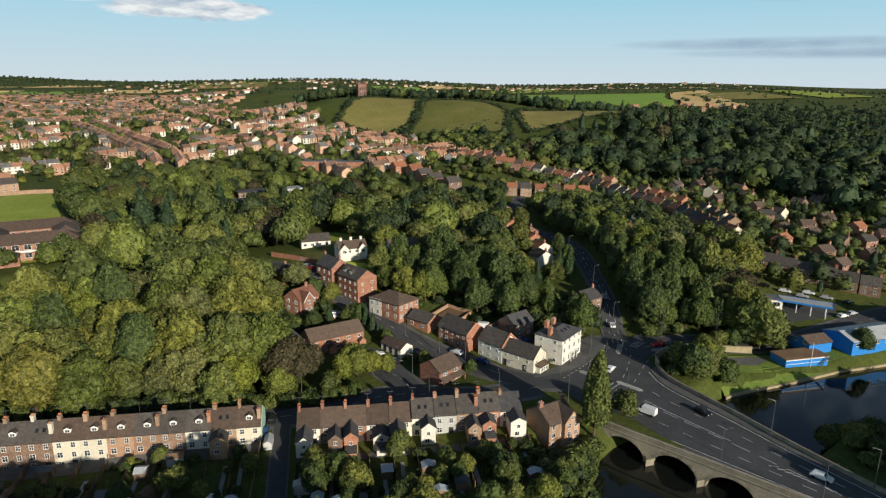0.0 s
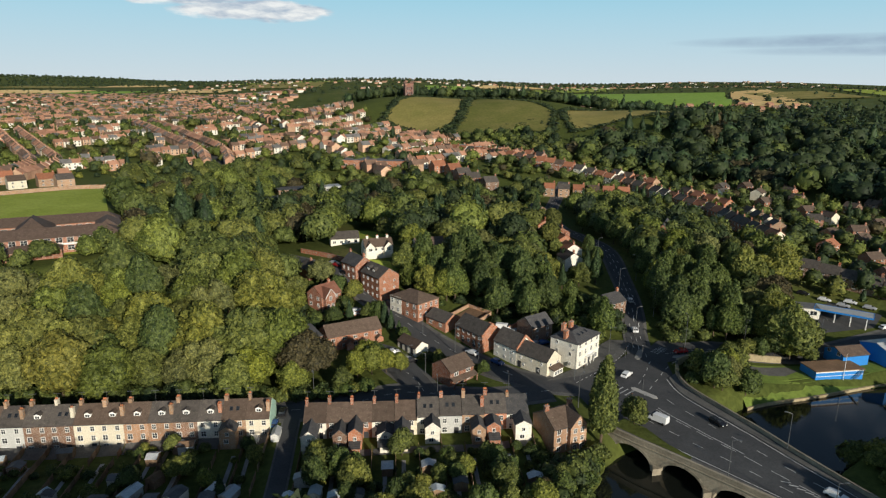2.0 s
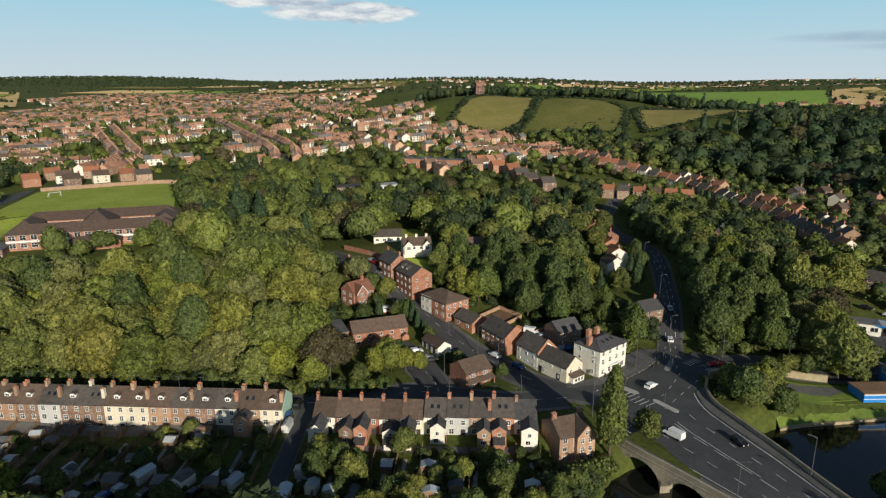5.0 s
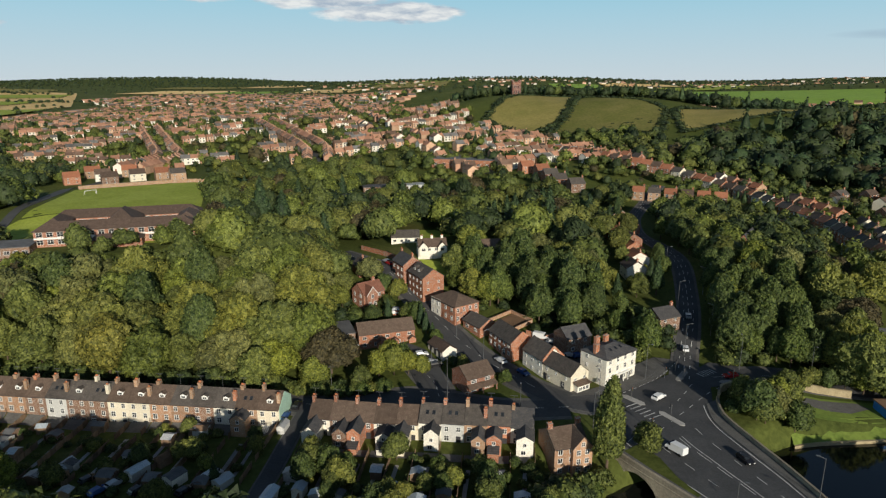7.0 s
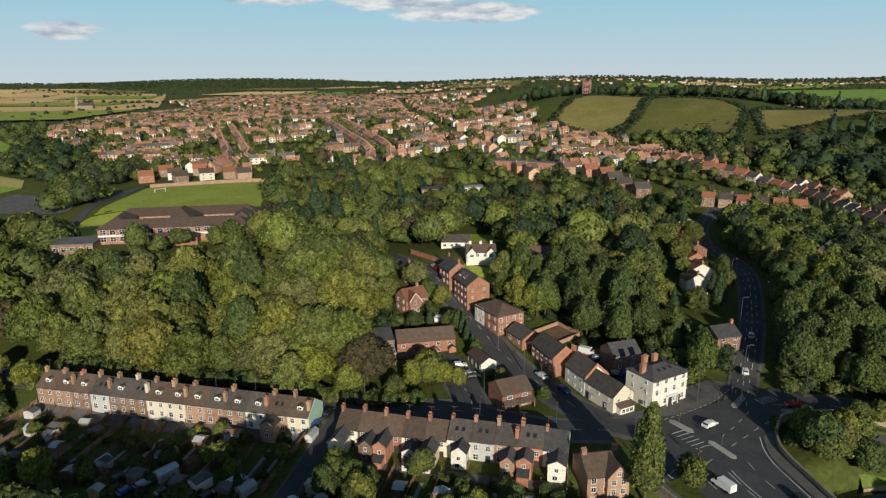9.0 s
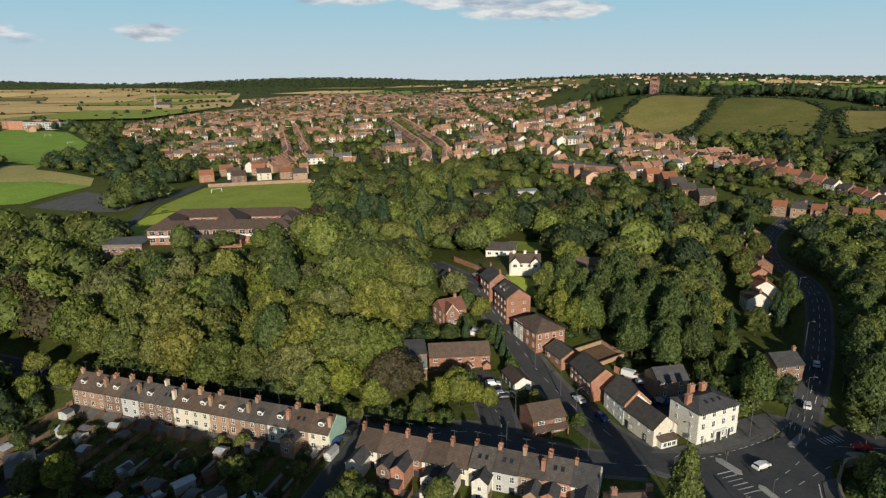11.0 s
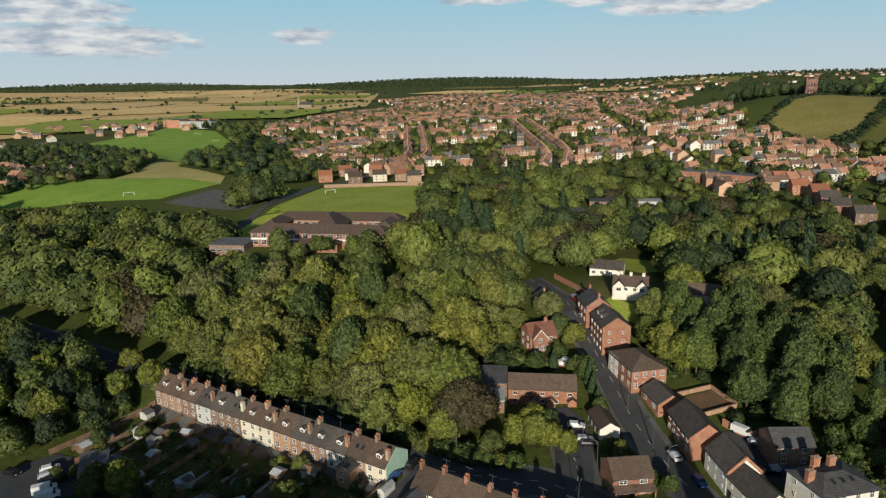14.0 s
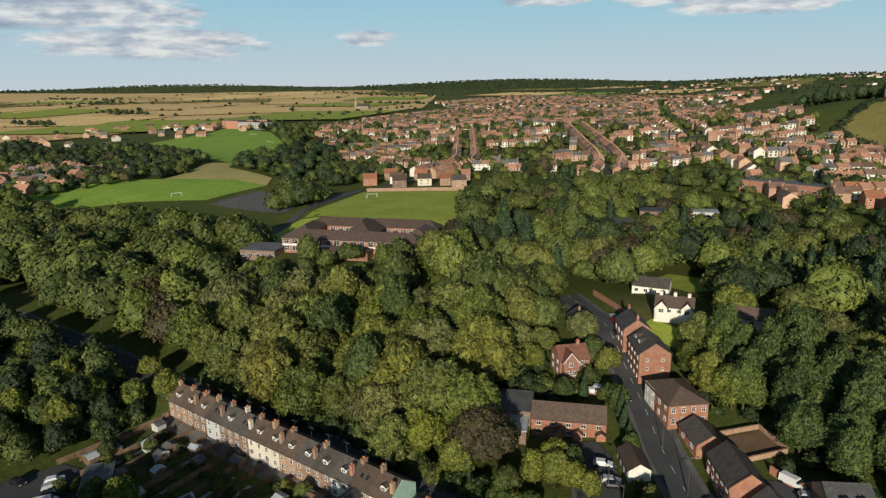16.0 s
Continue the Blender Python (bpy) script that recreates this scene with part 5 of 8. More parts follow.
def crown_mesh(name, rad, height_, lobes, quads, size, seed, mat, conical=False, taper=None):
    """A billowed body of leaf clumps with leaf sprays standing off it, uneven and with gaps."""
    r = np.random.default_rng(seed)

    def sites(n, al, up):
        v = r.normal(0, 1, (n * 3, 3))
        v /= np.linalg.norm(v, axis=1)[:, None]
        v = v[v[:, 2] > -0.55][:n]
        return v, al * r.uniform(0.75, 1.25, len(v)), r.uniform(0.55, 1.0, len(v))
    la = sites(lobes, min(1.1, 2.5 / math.sqrt(lobes)), 0)
    lb = sites(lobes * 5, min(0.6, 2.3 / math.sqrt(lobes * 5)), 0)
    tp = taper if taper is not None else 0.85 if conical else r.uniform(0.0, 0.18)
    spec = (rad, height_, 0.24 if conical else 0.42, r.uniform(0.9, 1.12), r.uniform(-0.08, 0.08, 2) * (0 if conical else 1), tp, la, lb)
    # the body: rings of clumps, each corner pushed in or out
    nu = max(6, int(math.sqrt(quads) * 0.95))
    nv = max(4, int(nu * 0.5))
    uu, vv = np.meshgrid(np.arange(nu), np.arange(1, nv), indexing="ij")
    ph = (uu + 0.5 * (vv % 2) + r.uniform(-0.3, 0.3, uu.shape)) / nu * 6.2832
    th = (vv + r.uniform(-0.25, 0.25, vv.shape)) / nv * 3.1416
    d = np.stack((np.sin(th) * np.cos(ph), np.sin(th) * np.sin(ph), np.cos(th)), -1).reshape(-1, 3)
    d = np.concatenate((d, [[0, 0, 1.0], [0, 0, -1.0]]))
    P = leafy_surface(d, spec)
    mid = np.array((0, 0, height_ * 0.4))
    P = mid + (P - mid) * r.uniform(0.86, 1.03, len(P))[:, None]
    verts, faces = [P], []
    m = nv - 1
    top, low = nu * m, nu * m + 1
    for i in range(nu):
        j = (i + 1) % nu
        faces += [(top, i * m, j * m), (low, j * m + m - 1, i * m + m - 1)]
        for k in range(m - 1):
            a, b, c, e = i * m + k, i * m + k + 1, j * m + k + 1, j * m + k
            faces += [(a, b, c), (a, c, e)] if k % 2 else [(a, b, e), (b, c, e)]
    # leaf sprays on the body
    d = r.normal(0, 1, (int(quads * 1.5), 3))
    d /= np.linalg.norm(d, axis=1)[:, None]
    d = d[d[:, 2] > -0.6][:quads]
    p0 = leafy_surface(d, spec)
    eps = 0.04
    t1 = np.cross(d, r.normal(0, 1, d.shape))
    t1 /= np.linalg.norm(t1, axis=1)[:, None]
    t2 = np.cross(d, t1)
    q1, q2 = d + t1 * eps, d + t2 * eps
    q1 /= np.linalg.norm(q1, axis=1)[:, None]
    q2 /= np.linalg.norm(q2, axis=1)[:, None]
    e1, e2 = leafy_surface(q1, spec) - p0, leafy_surface(q2, spec) - p0
    n = np.cross(e1, e2)
    n /= np.linalg.norm(n, axis=1)[:, None] + 1e-9
    n = n + r.normal(0, 0.42, n.shape) + (0, 0, 0.15)
    n /= np.linalg.norm(n, axis=1)[:, None]
    t1 = np.cross(n, r.normal(0, 1, n.shape))
    t1 /= np.linalg.norm(t1, axis=1)[:, None] + 1e-9
    t2 = np.cross(n, t1)
    k = (size * r.uniform(0.6, 1.3, len(n)))[:, None]
    p0 = p0 + n * k * (r.uniform(-0.2, 1.0, len(n)) ** 2)[:, None]
    b = len(P)
    verts += [p0 - t1 * k * 0.6 - t2 * k * 0.35, p0 + t1 * k * 0.6 - t2 * k * 0.3 - n * k * 0.15, p0 + t2 * k * 0.7]
    c = len(p0)
    faces += [(b + i, b + c + i, b + 2 * c + i) for i in range(c)]
    me = bpy.data.meshes.new(name)
    me.from_pydata(np.concatenate(verts).tolist(), [], faces)
    me.materials.append(mat)
    return me


def trunk_mesh(name, h, r0, spread, seed):
    r = random.Random(seed)
    bm = bmesh.new()
    tube(bm, (0, 0, -0.6), (0.1, 0, h * 0.45), r0, r0 * 0.7, 8)
    tube(bm, (0.1, 0, h * 0.45), (0.0, 0.1, h), r0 * 0.7, r0 * 0.25, 6)
    for k in range(5):
        a = k * 1.257 + r.uniform(-0.3, 0.3)
        z = h * r.uniform(0.4, 0.75)
        tube(bm, (0.08, 0, z), (spread * math.cos(a), spread * math.sin(a), z + h * r.uniform(0.2, 0.4)), r0 * 0.4, r0 * 0.12, 5)
    return mesh_of(name, bm, BARK)


TREE_KINDS = {}


def tree_kind(key, mat, rad, high, lobes, quads, size, clear, seed, conical=False, taper=None):
    TREE_KINDS[key] = (crown_mesh("crown", rad, high, lobes, quads, size, seed, mat, conical, taper), trunk_mesh("trunk", clear + high * 0.6, 0.32 if rad > 3 else 0.14, rad * 0.55, seed), clear)


BROAD = [LEAF, LEAF_FRESH, LEAF, LEAF_GREY, LEAF_OLD]
for i in range(5):
    tree_kind("big%d" % i, BROAD[i], (6.4, 5.6, 6.9, 6.2, 5.2)[i], (11.0, 12.2, 10.8, 11.6, 10.4)[i], (22, 17, 27, 20, 15)[i], 1950, 0.60, 2.4, 10 + i)
for i in range(3):
    tree_kind("deep%d" % i, LEAF_DEEP, (4.9, 4.4, 5.4)[i], (12.0, 12.6, 11.4)[i], (15, 13, 17)[i], 1700, 0.58, 1.6, 20 + i, False, (0.28, 0.38, 0.2)[i])
for i in range(2):
    tree_kind("copper%d" % i, LEAF_BROWN, 6.2, 10.0, 16, 2300, 0.55, 2.2, 50 + i)
    tree_kind("gold%d" % i, LEAF_YELLOW, 2.6, 6.0, 8, 800, 0.40, 1.0, 60 + i)
    tree_kind("small%d" % i, (LEAF_DEEP, LEAF)[i], 2.8, 5.5, 9, 800, 0.42, 1.0, 70 + i)
    tree_kind("bush%d" % i, (LEAF_DEEP, LEAF)[i], 1.5, 1.9, 7, 320, 0.32, 0.05, 80 + i)
    tree_kind("conifer%d" % i, LEAF_CONIFER, 3.2, 13.0, 22, 900, 0.6, 1.2, 90 + i, True)
tree_kind("poplar0", LEAF, 3.2, 18.0, 40, 3000, 0.45, 0.6, 99, True, 0.42)
TREE_LABEL = {"big": "broad green deciduous tree in full leaf", "mid": "broad green deciduous tree in full leaf", "deep": "broad deep green deciduous tree in full leaf", "copper": "copper-leaved beech tree among houses", "gold": "small tree with golden yellow leaves",
              "small": "small green garden tree", "bush": "rounded green garden bush", "conifer": "dark green conical garden conifer", "poplar": "tall narrow poplar in full leaf"}


def plant(kind, x, y, scale=1.0, z=None, group=""):
    key = kind + str(rng.randrange(5 if kind in ("big", "mid") else 2)) if kind != "poplar" else "poplar0"
    crown, trunk, clear = TREE_KINDS[key]
    nm = "bush" if kind == "bush" else "tree"
    t = base(nm, TREE_LABEL[kind], nm, x, y, gz(x, y) if z is None else z, rng.uniform(0, 360), group or nm + "s")
    t.scale = (scale, scale, scale * rng.uniform(0.9, 1.1))
    part("trunk", trunk, None, t)
    part("crown", crown, None, t, m=pose(0, 0, clear))
    return t


def inside(x, y, poly):
    c = False
    for (x0, y0), (x1, y1) in zip(poly, poly[1:] + poly[:1]):
        if (y0 > y) != (y1 > y) and x < (x1 - x0) * (y - y0) / (y1 - y0) + x0:
            c = not c
    return c


ROAD_LINES = [(spline([(x, y, 0) for x, y in p], 4), w) for p, w in ((MAIN_ROAD, 7), (EAST_ROAD, 9), (SIDE_ROAD, 8), (FRONT_ROAD, 8), (CUL_ROAD, 12), (ALLEY, 4))]
HALF = {}
for o in bpy.data.objects:
    if o.parent is None and o.type == "EMPTY":
        HALF[o.name] = (o.matrix_basis.inverted(), max([abs(v[0]) for c in o.children for v in c.bound_box] + [0]), max([abs(v[1]) for c in o.children for v in c.bound_box] + [0]))


# open lawns and yards that stay free of trees
OPEN = [(80, 216, 8), (78, 230, 7), (77, 242, 8), (78, 256, 8), (79, 270, 7), (80, 288, 7), (5, 236, 11), (23, 241, 10), (-8, 261, 8), (-3, 287, 11), (37, 200, 9), (50, 190, 7),
        (65, 412, 11), (74, 400, 9), (47, 446, 12), (35, 466, 10), (66, 307, 9), (-46, 398, 15), (-56, 352, 14), (-30, 405, 11), (-4, 288, 9), (6, 295, 7), (55, 334, 8), (24, 246, 9), (0, 466, 14), (-36, 175.5, 6.0)]


def clear_of(x, y, gap):
    p = Vector((x, y, 0))
    for line, w in ROAD_LINES:
        if any((q - p).length < w / 2 + gap for q in line):
            return False
    if any(math.hypot(x - ox, y - oy) < r_ for ox, oy, r_ in OPEN):
        return False
    for name, (inv, hx, hy) in HALF.items():
        if name.startswith("road_bridge"):
            continue
        q = inv @ p
        if abs(q.x) < hx + gap and abs(q.y) < hy + gap:
            return False
    return river_gap(x, y) > gap * 0.7


def wood(poly, step, kinds, gap=3.0, lo=0.85, hi=1.2, group="woodland trees"):
    xs, ys = [p[0] for p in poly], [p[1] for p in poly]
    y = min(ys)
    row = 0
    while y < max(ys):
        x = min(xs) + (row % 2) * step / 2
        while x < max(xs):
            px, py = x + rng.uniform(-0.3, 0.3) * step, y + rng.uniform(-0.3, 0.3) * step
            if inside(px, py, poly) and clear_of(px, py, gap):
                plant(rng.choice(kinds), px, py, rng.uniform(lo, hi), group=group)
            x += step
        y += step * 0.87
        row += 1


FAR = []
GREEN = [(400, 1060), (560, 1010), (950, 1750), (1150, 2150), (560, 2400), (420, 1500)]


def scatter(poly, step, kinds, lo=0.85, hi=1.25, gap=2.5, skip=0.0, check=True):
    """Trees past the ones that stand singly: noted for the joined woods."""
    xs, ys = [p[0] for p in poly], [p[1] for p in poly]
    y, row = min(ys), 0
    while y < max(ys):
        x = min(xs) + (row % 2) * step / 2
        while x < max(xs):
            px, py = x + rng.uniform(-0.35, 0.35) * step, y + rng.uniform(-0.35, 0.35) * step
            if inside(px, py, poly) and not inside(px, py, GREEN) and rng.random() >= skip and (not check or clear_of(px, py, gap)):
                low = 0.62 if -165 < px < -85 and 200 < py < 245 else 0.74 if 330 < py < 480 and -140 < px < 90 else 1.0
                FAR.append((rng.choice(kinds), px, py, rng.uniform(lo, hi) * low))
            x += step
        y += step * 0.87
        row += 1


def join_far_trees():
    """All noted trees as one mesh a leaf colour."""
    stores = {}
    for key, x, y, s in FAR:
        me = TREE_KINDS[key][0]
        if key not in stores:
            co = np.empty(len(me.vertices) * 3)
            me.vertices.foreach_get("co", co)
            stores[key] = (co.reshape(-1, 3), [tuple(p.vertices) for p in me.polygons], me.materials[0], TREE_KINDS[key][2])
    groups = {}
    for key, x, y, s in FAR:
        groups.setdefault(stores[key][2].name, []).append((key, x, y, s))
    for mat_name, items in groups.items():
        loops, starts, sizes, verts, base_i, ls = [], [], [], [], 0, 0
        for key, x, y, s in items:
            co, faces, mat, clear = stores[key]
            a = rng.uniform(0, 6.283)
            c, n_ = math.cos(a) * s, math.sin(a) * s
            m = np.array(((c, -n_, 0), (n_, c, 0), (0, 0, s * rng.uniform(0.85, 1.15))))
            verts.append(co @ m.T + (x, y, gz(x, y) + clear * s - 0.4))
            idx = np.array([i for f in faces for i in f]) + base_i
            loops.append(idx)
            sz = np.array([len(f) for f in faces])
            sizes.append(sz)
            base_i += len(co)
        V, I, S = np.concatenate(verts), np.concatenate(loops), np.concatenate(sizes)
        me = bpy.data.meshes.new("woodland")
        me.vertices.add(len(V))
        me.vertices.foreach_set("co", V.ravel())
        me.loops.add(len(I))
        me.loops.foreach_set("vertex_index", I.astype(np.int32))
        me.polygons.add(len(S))
        me.polygons.foreach_set("loop_start", np.concatenate(([0], np.cumsum(S)[:-1])).astype(np.int32))
        me.update(calc_edges=True)
        me.materials.append(bpy.data.materials[mat_name])
        tagged(new("woodland", me), "dense mixed woodland and hedgerow trees in late summer leaf", "woodland", kind="stuff")


MIXED = (LEAF_WOOD, LEAF_DARK_SHADED, LEAF_OLIVE, LEAF_WOOD, LEAF_PALE, LEAF_MOSS)
for i in range(6):
    tree_kind("far%d" % i, MIXED[i], (6.4, 5.4, 6.0, 4.8, 5.6, 6.2)[i], (9.0, 10.0, 8.6, 10.5, 9.0, 9.4)[i], 8, 75, 1.5, 1.0, 130 + i)
    tree_kind("half%d" % i, MIXED[i], (6.4, 5.6, 6.9, 5.0, 6.0, 6.4)[i], (10.0, 11.5, 9.6, 11.0, 10.4, 9.8)[i], (15, 12, 18, 12, 14, 17)[i], 450, 1.0, 2.4, 140 + i)
# dark kinds: the eastern hillside's shade is put into their leaf colour
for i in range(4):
    tree_kind("dark%d" % i, (LEAF_DARK_SHADED, LEAF_DARK_SHADED, LEAF_CONIFER, LEAF_MOSS)[i], (6.4, 5.6, 6.0, 5.0)[i], (10.5, 11.5, 9.5, 11.0)[i], 8, 75, 1.5, 1.0, 170 + i)
    tree_kind("dot%d" % i, LEAF_DARK_SHADED, 5.8, 8.5, 4, 14, 2.0, 0.5, 160 + i)
tree_kind("farcopper", LEAF_BROWN, 5.6, 9.5, 9, 75, 1.5, 1.0, 151)
tree_kind("halfcopper", LEAF_BROWN, 6.0, 9.5, 14, 520, 1.0, 1.0, 152)
tree_kind("halfgold", LEAF_YELLOW, 4.8, 8.5, 12, 420, 0.9, 1.0, 156)
tree_kind("halfconifer", LEAF_CONIFER, 3.6, 15.0, 20, 420, 0.9, 1.0, 157, True)
tree_kind("fargold", LEAF_YELLOW, 3.6, 7.5, 8, 70, 1.3, 1.0, 153)
tree_kind("farconifer", LEAF_CONIFER, 3.4, 14.0, 14, 90, 1.2, 1.0, 154, True)
for i in range(3):
    tree_kind("shrub%d" % i, (LEAF_DARK_SHADED, LEAF_MOSS, LEAF_WOOD)[i], 1.9, 2.6, 8, 150, 0.42, 0.0, 180 + i)
tree_kind("hedge", LEAF_DARK_SHADED, 4.0, 2.2, 6, 36, 1.2, 0.0, 155)
H4 = ["half%d" % i for i in range(6)]
F4 = ["far%d" % i for i in range(6)]
K4 = ["dark0", "dark1", "dark2", "dark3"]
D4 = ["dot0", "dot1", "dot2", "dot3"]

B = ["big"] * 12
NEAR_WOOD = [(-125, 158), (-90, 156.5), (-60, 155.5), (-24, 155), (-18, 160), (-18, 174), (-28, 178), (-28, 200), (-24, 222), (-40, 226), (-60, 222), (-90, 208), (-112, 200), (-135, 190)]
wood(NEAR_WOOD, 10.4, B * 2 + ["deep"] * 3, 0.4, 0.78, 1.45)
SIDE_WOOD = [(26, 222), (32, 207), (45, 196), (60, 190), (66, 200), (68, 215), (66, 240), (40, 242), (22, 235)]
wood(SIDE_WOOD, 7.8, ["deep"] * 6 + ["big"], 1.4, 0.8, 1.15)
EAST_WOOD = [(97, 184), (104, 181), (140, 181), (150, 205), (160, 225), (150, 240), (112, 245), (104, 230)]
wood(EAST_WOOD, 8.4, ["deep"] * 6 + ["big", "big", "copper"], 0.6, 0.8, 1.15)
BACK_WOOD = [(-135, 190), (-112, 200), (-90, 208), (-60, 222), (-24, 222), (-26, 250), (-92, 250), (-98, 232), (-150, 212), (-175, 232), (-190, 240), (-300, 228), (-420, 210), (-400, 152), (-300, 142), (-145, 156), (-125, 158)]
scatter(BACK_WOOD, 11, ["half0", "half2", "half3", "half4"] * 6 + ["half5"] * 3 + ["half1", "halfcopper", "halfgold"], 0.75, 1.5, 1.8)
MID_WOOD = [(-88, 252), (-26, 250), (-14, 258), (-16, 285), (15, 262), (40, 262), (75, 240), (84, 262), (76, 300), (72, 330), (60, 400), (-20, 420), (-80, 470), (-110, 480), (-150, 400), (-115, 300), (-92, 270)]
scatter(MID_WOOD, 11.2, H4 * 4 + ["halfcopper", "halfcopper", "halfgold", "halfconifer", "halfconifer"], 0.6, 1.4)
EAST_BACK = [(112, 245), (150, 240), (165, 245), (150, 290), (140, 330), (150, 360), (112, 350), (108, 290)]
scatter(EAST_BACK, 11, H4 * 4 + ["halfcopper"], 0.8, 1.1)
for x, y, kind, s in ((58.4, 129.3, "poplar", 1.08), (-121, 181, "copper", 1.5), (-146, 167, "copper", 1.4), (-13, 167.5, "copper", 1.15), (1, 166, "gold", 1.15), (5, 167.5, "gold", 1.1), (9, 168, "gold", 1.0), (6, 172, "small", 1.1), (13, 168, "gold", 0.85), (3, 171, "gold", 1.2),
                      (77, 186, "deep", 0.95), (70, 196, "deep", 0.6), (78, 196, "deep", 0.55), (72, 206, "deep", 0.6), (96, 150, "small", 1.35), (100, 152, "big", 0.55), (105, 150, "small", 1.2), (129, 180, "big", 0.95), (136, 184, "big", 0.9), (160, 163, "small", 1.2)):
    plant(kind, x, y, s)
plant("small", 67.4, 132.5, 1.1, DECK)


# ---- fields, park and hill ----
field("playing_field", "mown school playing field in low sun", [(-203, 288), (-150, 305), (-125, 318), (-162, 402), (-224, 358)], LAWN, 0.2, 8)
field("school_lawn", "grass around the school", [(-215, 235), (-165, 225), (-92, 238), (-85, 262), (-128, 316), (-203, 286)], LAWN, 0.12, 8)
field("playground", "grey asphalt playground", [(-300, 296), (-230, 300), (-238, 338), (-302, 338)], PAVING, 0.3, 10, "playground")
field("park_grass", "mown park grass with goal posts", [(-520, 150), (-385, 205), (-345, 270), (-310, 300), (-312, 352), (-345, 345), (-385, 318), (-430, 290), (-520, 230)], PARK_GRASS, 0.25, 12)
DRY_SLOPE = mottled("sunlit_dry_slope", (0.42, 0.38, 0.12), (0.55, 0.46, 0.18), 0.04, 0.5, 0.95, 0.1, 0.3, 0.2, per_object=0)
field("park_slope", "dry grassy slope in the park", [(-345, 345), (-312, 352), (-330, 372), (-400, 385), (-432, 410), (-455, 400), (-400, 350), (-385, 318)], DRY_SLOPE, 0.3, 10)
field("park_hill", "bright green sports hill", [(-432, 410), (-400, 385), (-440, 430), (-495, 535), (-660, 645), (-800, 675), (-735, 600), (-700, 490), (-520, 440)], PARK_GRASS, 0.5, 16)
HILL_A = [(5, 705), (45, 640), (62, 650), (85, 690), (98, 750), (108, 792), (60, 806), (28, 780)]
HILL_B = [(66, 632), (110, 628), (165, 618), (178, 655), (188, 700), (172, 735), (116, 765), (102, 745), (90, 690)]
HILL_C = [(188, 612), (235, 622), (300, 640), (345, 668), (330, 700), (240, 712), (200, 700)]
field("hill_pasture", "dry pasture on the hillside", HILL_A, DRY_GRASS, 0.6, 12)
field("hill_pasture", "green pasture on the hillside with thorn scrub", HILL_B, mottled("hill_grass", (0.12, 0.135, 0.03), (0.20, 0.18, 0.06), 0.03, 0.4, 0.95, 0.1, 0.4, 0.1, per_object=0), 0.6, 12)
field("hill_pasture", "dry pasture beyond the hedge", HILL_C, DRY_GRASS, 0.6, 12)
field("green_field", "bright green field beyond the hill", GREEN, PARK_GRASS, 2.5, 60)
field("stubble", "pale stubble field on the far plateau", [(580, 1020), (720, 1050), (1180, 1800), (1330, 2200), (1170, 2150), (960, 1750)], STUBBLE, 3.0, 60)
field("stubble_plain", "wide plain of pale harvested fields", [(-880, 420), (-900, 780), (-960, 1380), (-1680, 2420), (-3000, 2600), (-4000, 1800), (-4300, 300), (-1500, 250)], STUBBLE, 1.6, 110)
frng = random.Random(21)
PLAIN_FIELDS = []
for k in range(34):
    # the pale harvested fields of the western plain, with gaps for hedges
    cx, cy = -1000 - 330 * (k % 7) + frng.uniform(-60, 60), 640 + 420 * (k // 7) + 60 * (k % 7) + frng.uniform(-60, 60)
    if math.degrees(math.atan2(-cx, cy)) < 37:
        continue
    w, h, a = frng.uniform(120, 170), frng.uniform(150, 200), frng.uniform(0.2, 0.8)
    pts = [(cx + px * w * math.cos(a) - py * h * math.sin(a), cy + px * w * math.sin(a) + py * h * math.cos(a)) for px, py in ((-1, -1), (1, -0.85), (0.9, 1), (-1, 0.9))]
    PLAIN_FIELDS.append(pts)
    field("stubble", "pale golden stubble field", pts, STUBBLE if frng.random() < 0.6 else DRY_GRASS if frng.random() < 0.6 else LAWN, 3.2, 70)

for k in range(22):
    # fields among the far woods behind the town
    cx, cy = -1500 + 150 * k + frng.uniform(-60, 60), frng.uniform(1950, 3500)
    w, h = frng.uniform(90, 190), frng.uniform(120, 260)
    if not inside(cx, cy, GREEN):
        field("far_field", "far field between woods", [(cx - w, cy - h), (cx + w, cy - h * 0.8), (cx + w * 0.9, cy + h), (cx - w, cy + h * 0.9)], frng.choice((PARK_GRASS, LAWN, DRY_GRASS, STUBBLE)), 3.0, 70)

bm = bmesh.new()
fence_line = spline([(-224, 361, 0), (-195, 382, 0), (-162, 405, 0)], 4)
for p, q in zip(fence_line, fence_line[1:]):
    d = (q - p).normalized()
    s = Vector((-d.y, d.x, 0)) * 0.25
    z = gz(p.x, p.y)
    prism(bm, [(p.x - s.x, p.y - s.y, z - 1), (q.x - s.x, q.y - s.y, z - 1), (q.x + s.x, q.y + s.y, z - 1), (p.x + s.x, p.y + s.y, z - 1)], (0, 0, 3.2))
bmesh.ops.recalc_face_normals(bm, faces=bm.faces)
tagged(new("field_wall", mesh_of("field_wall", bm, BUFF_BRICK)), "long pale brick wall along the playing field", "wall", kind="structure")


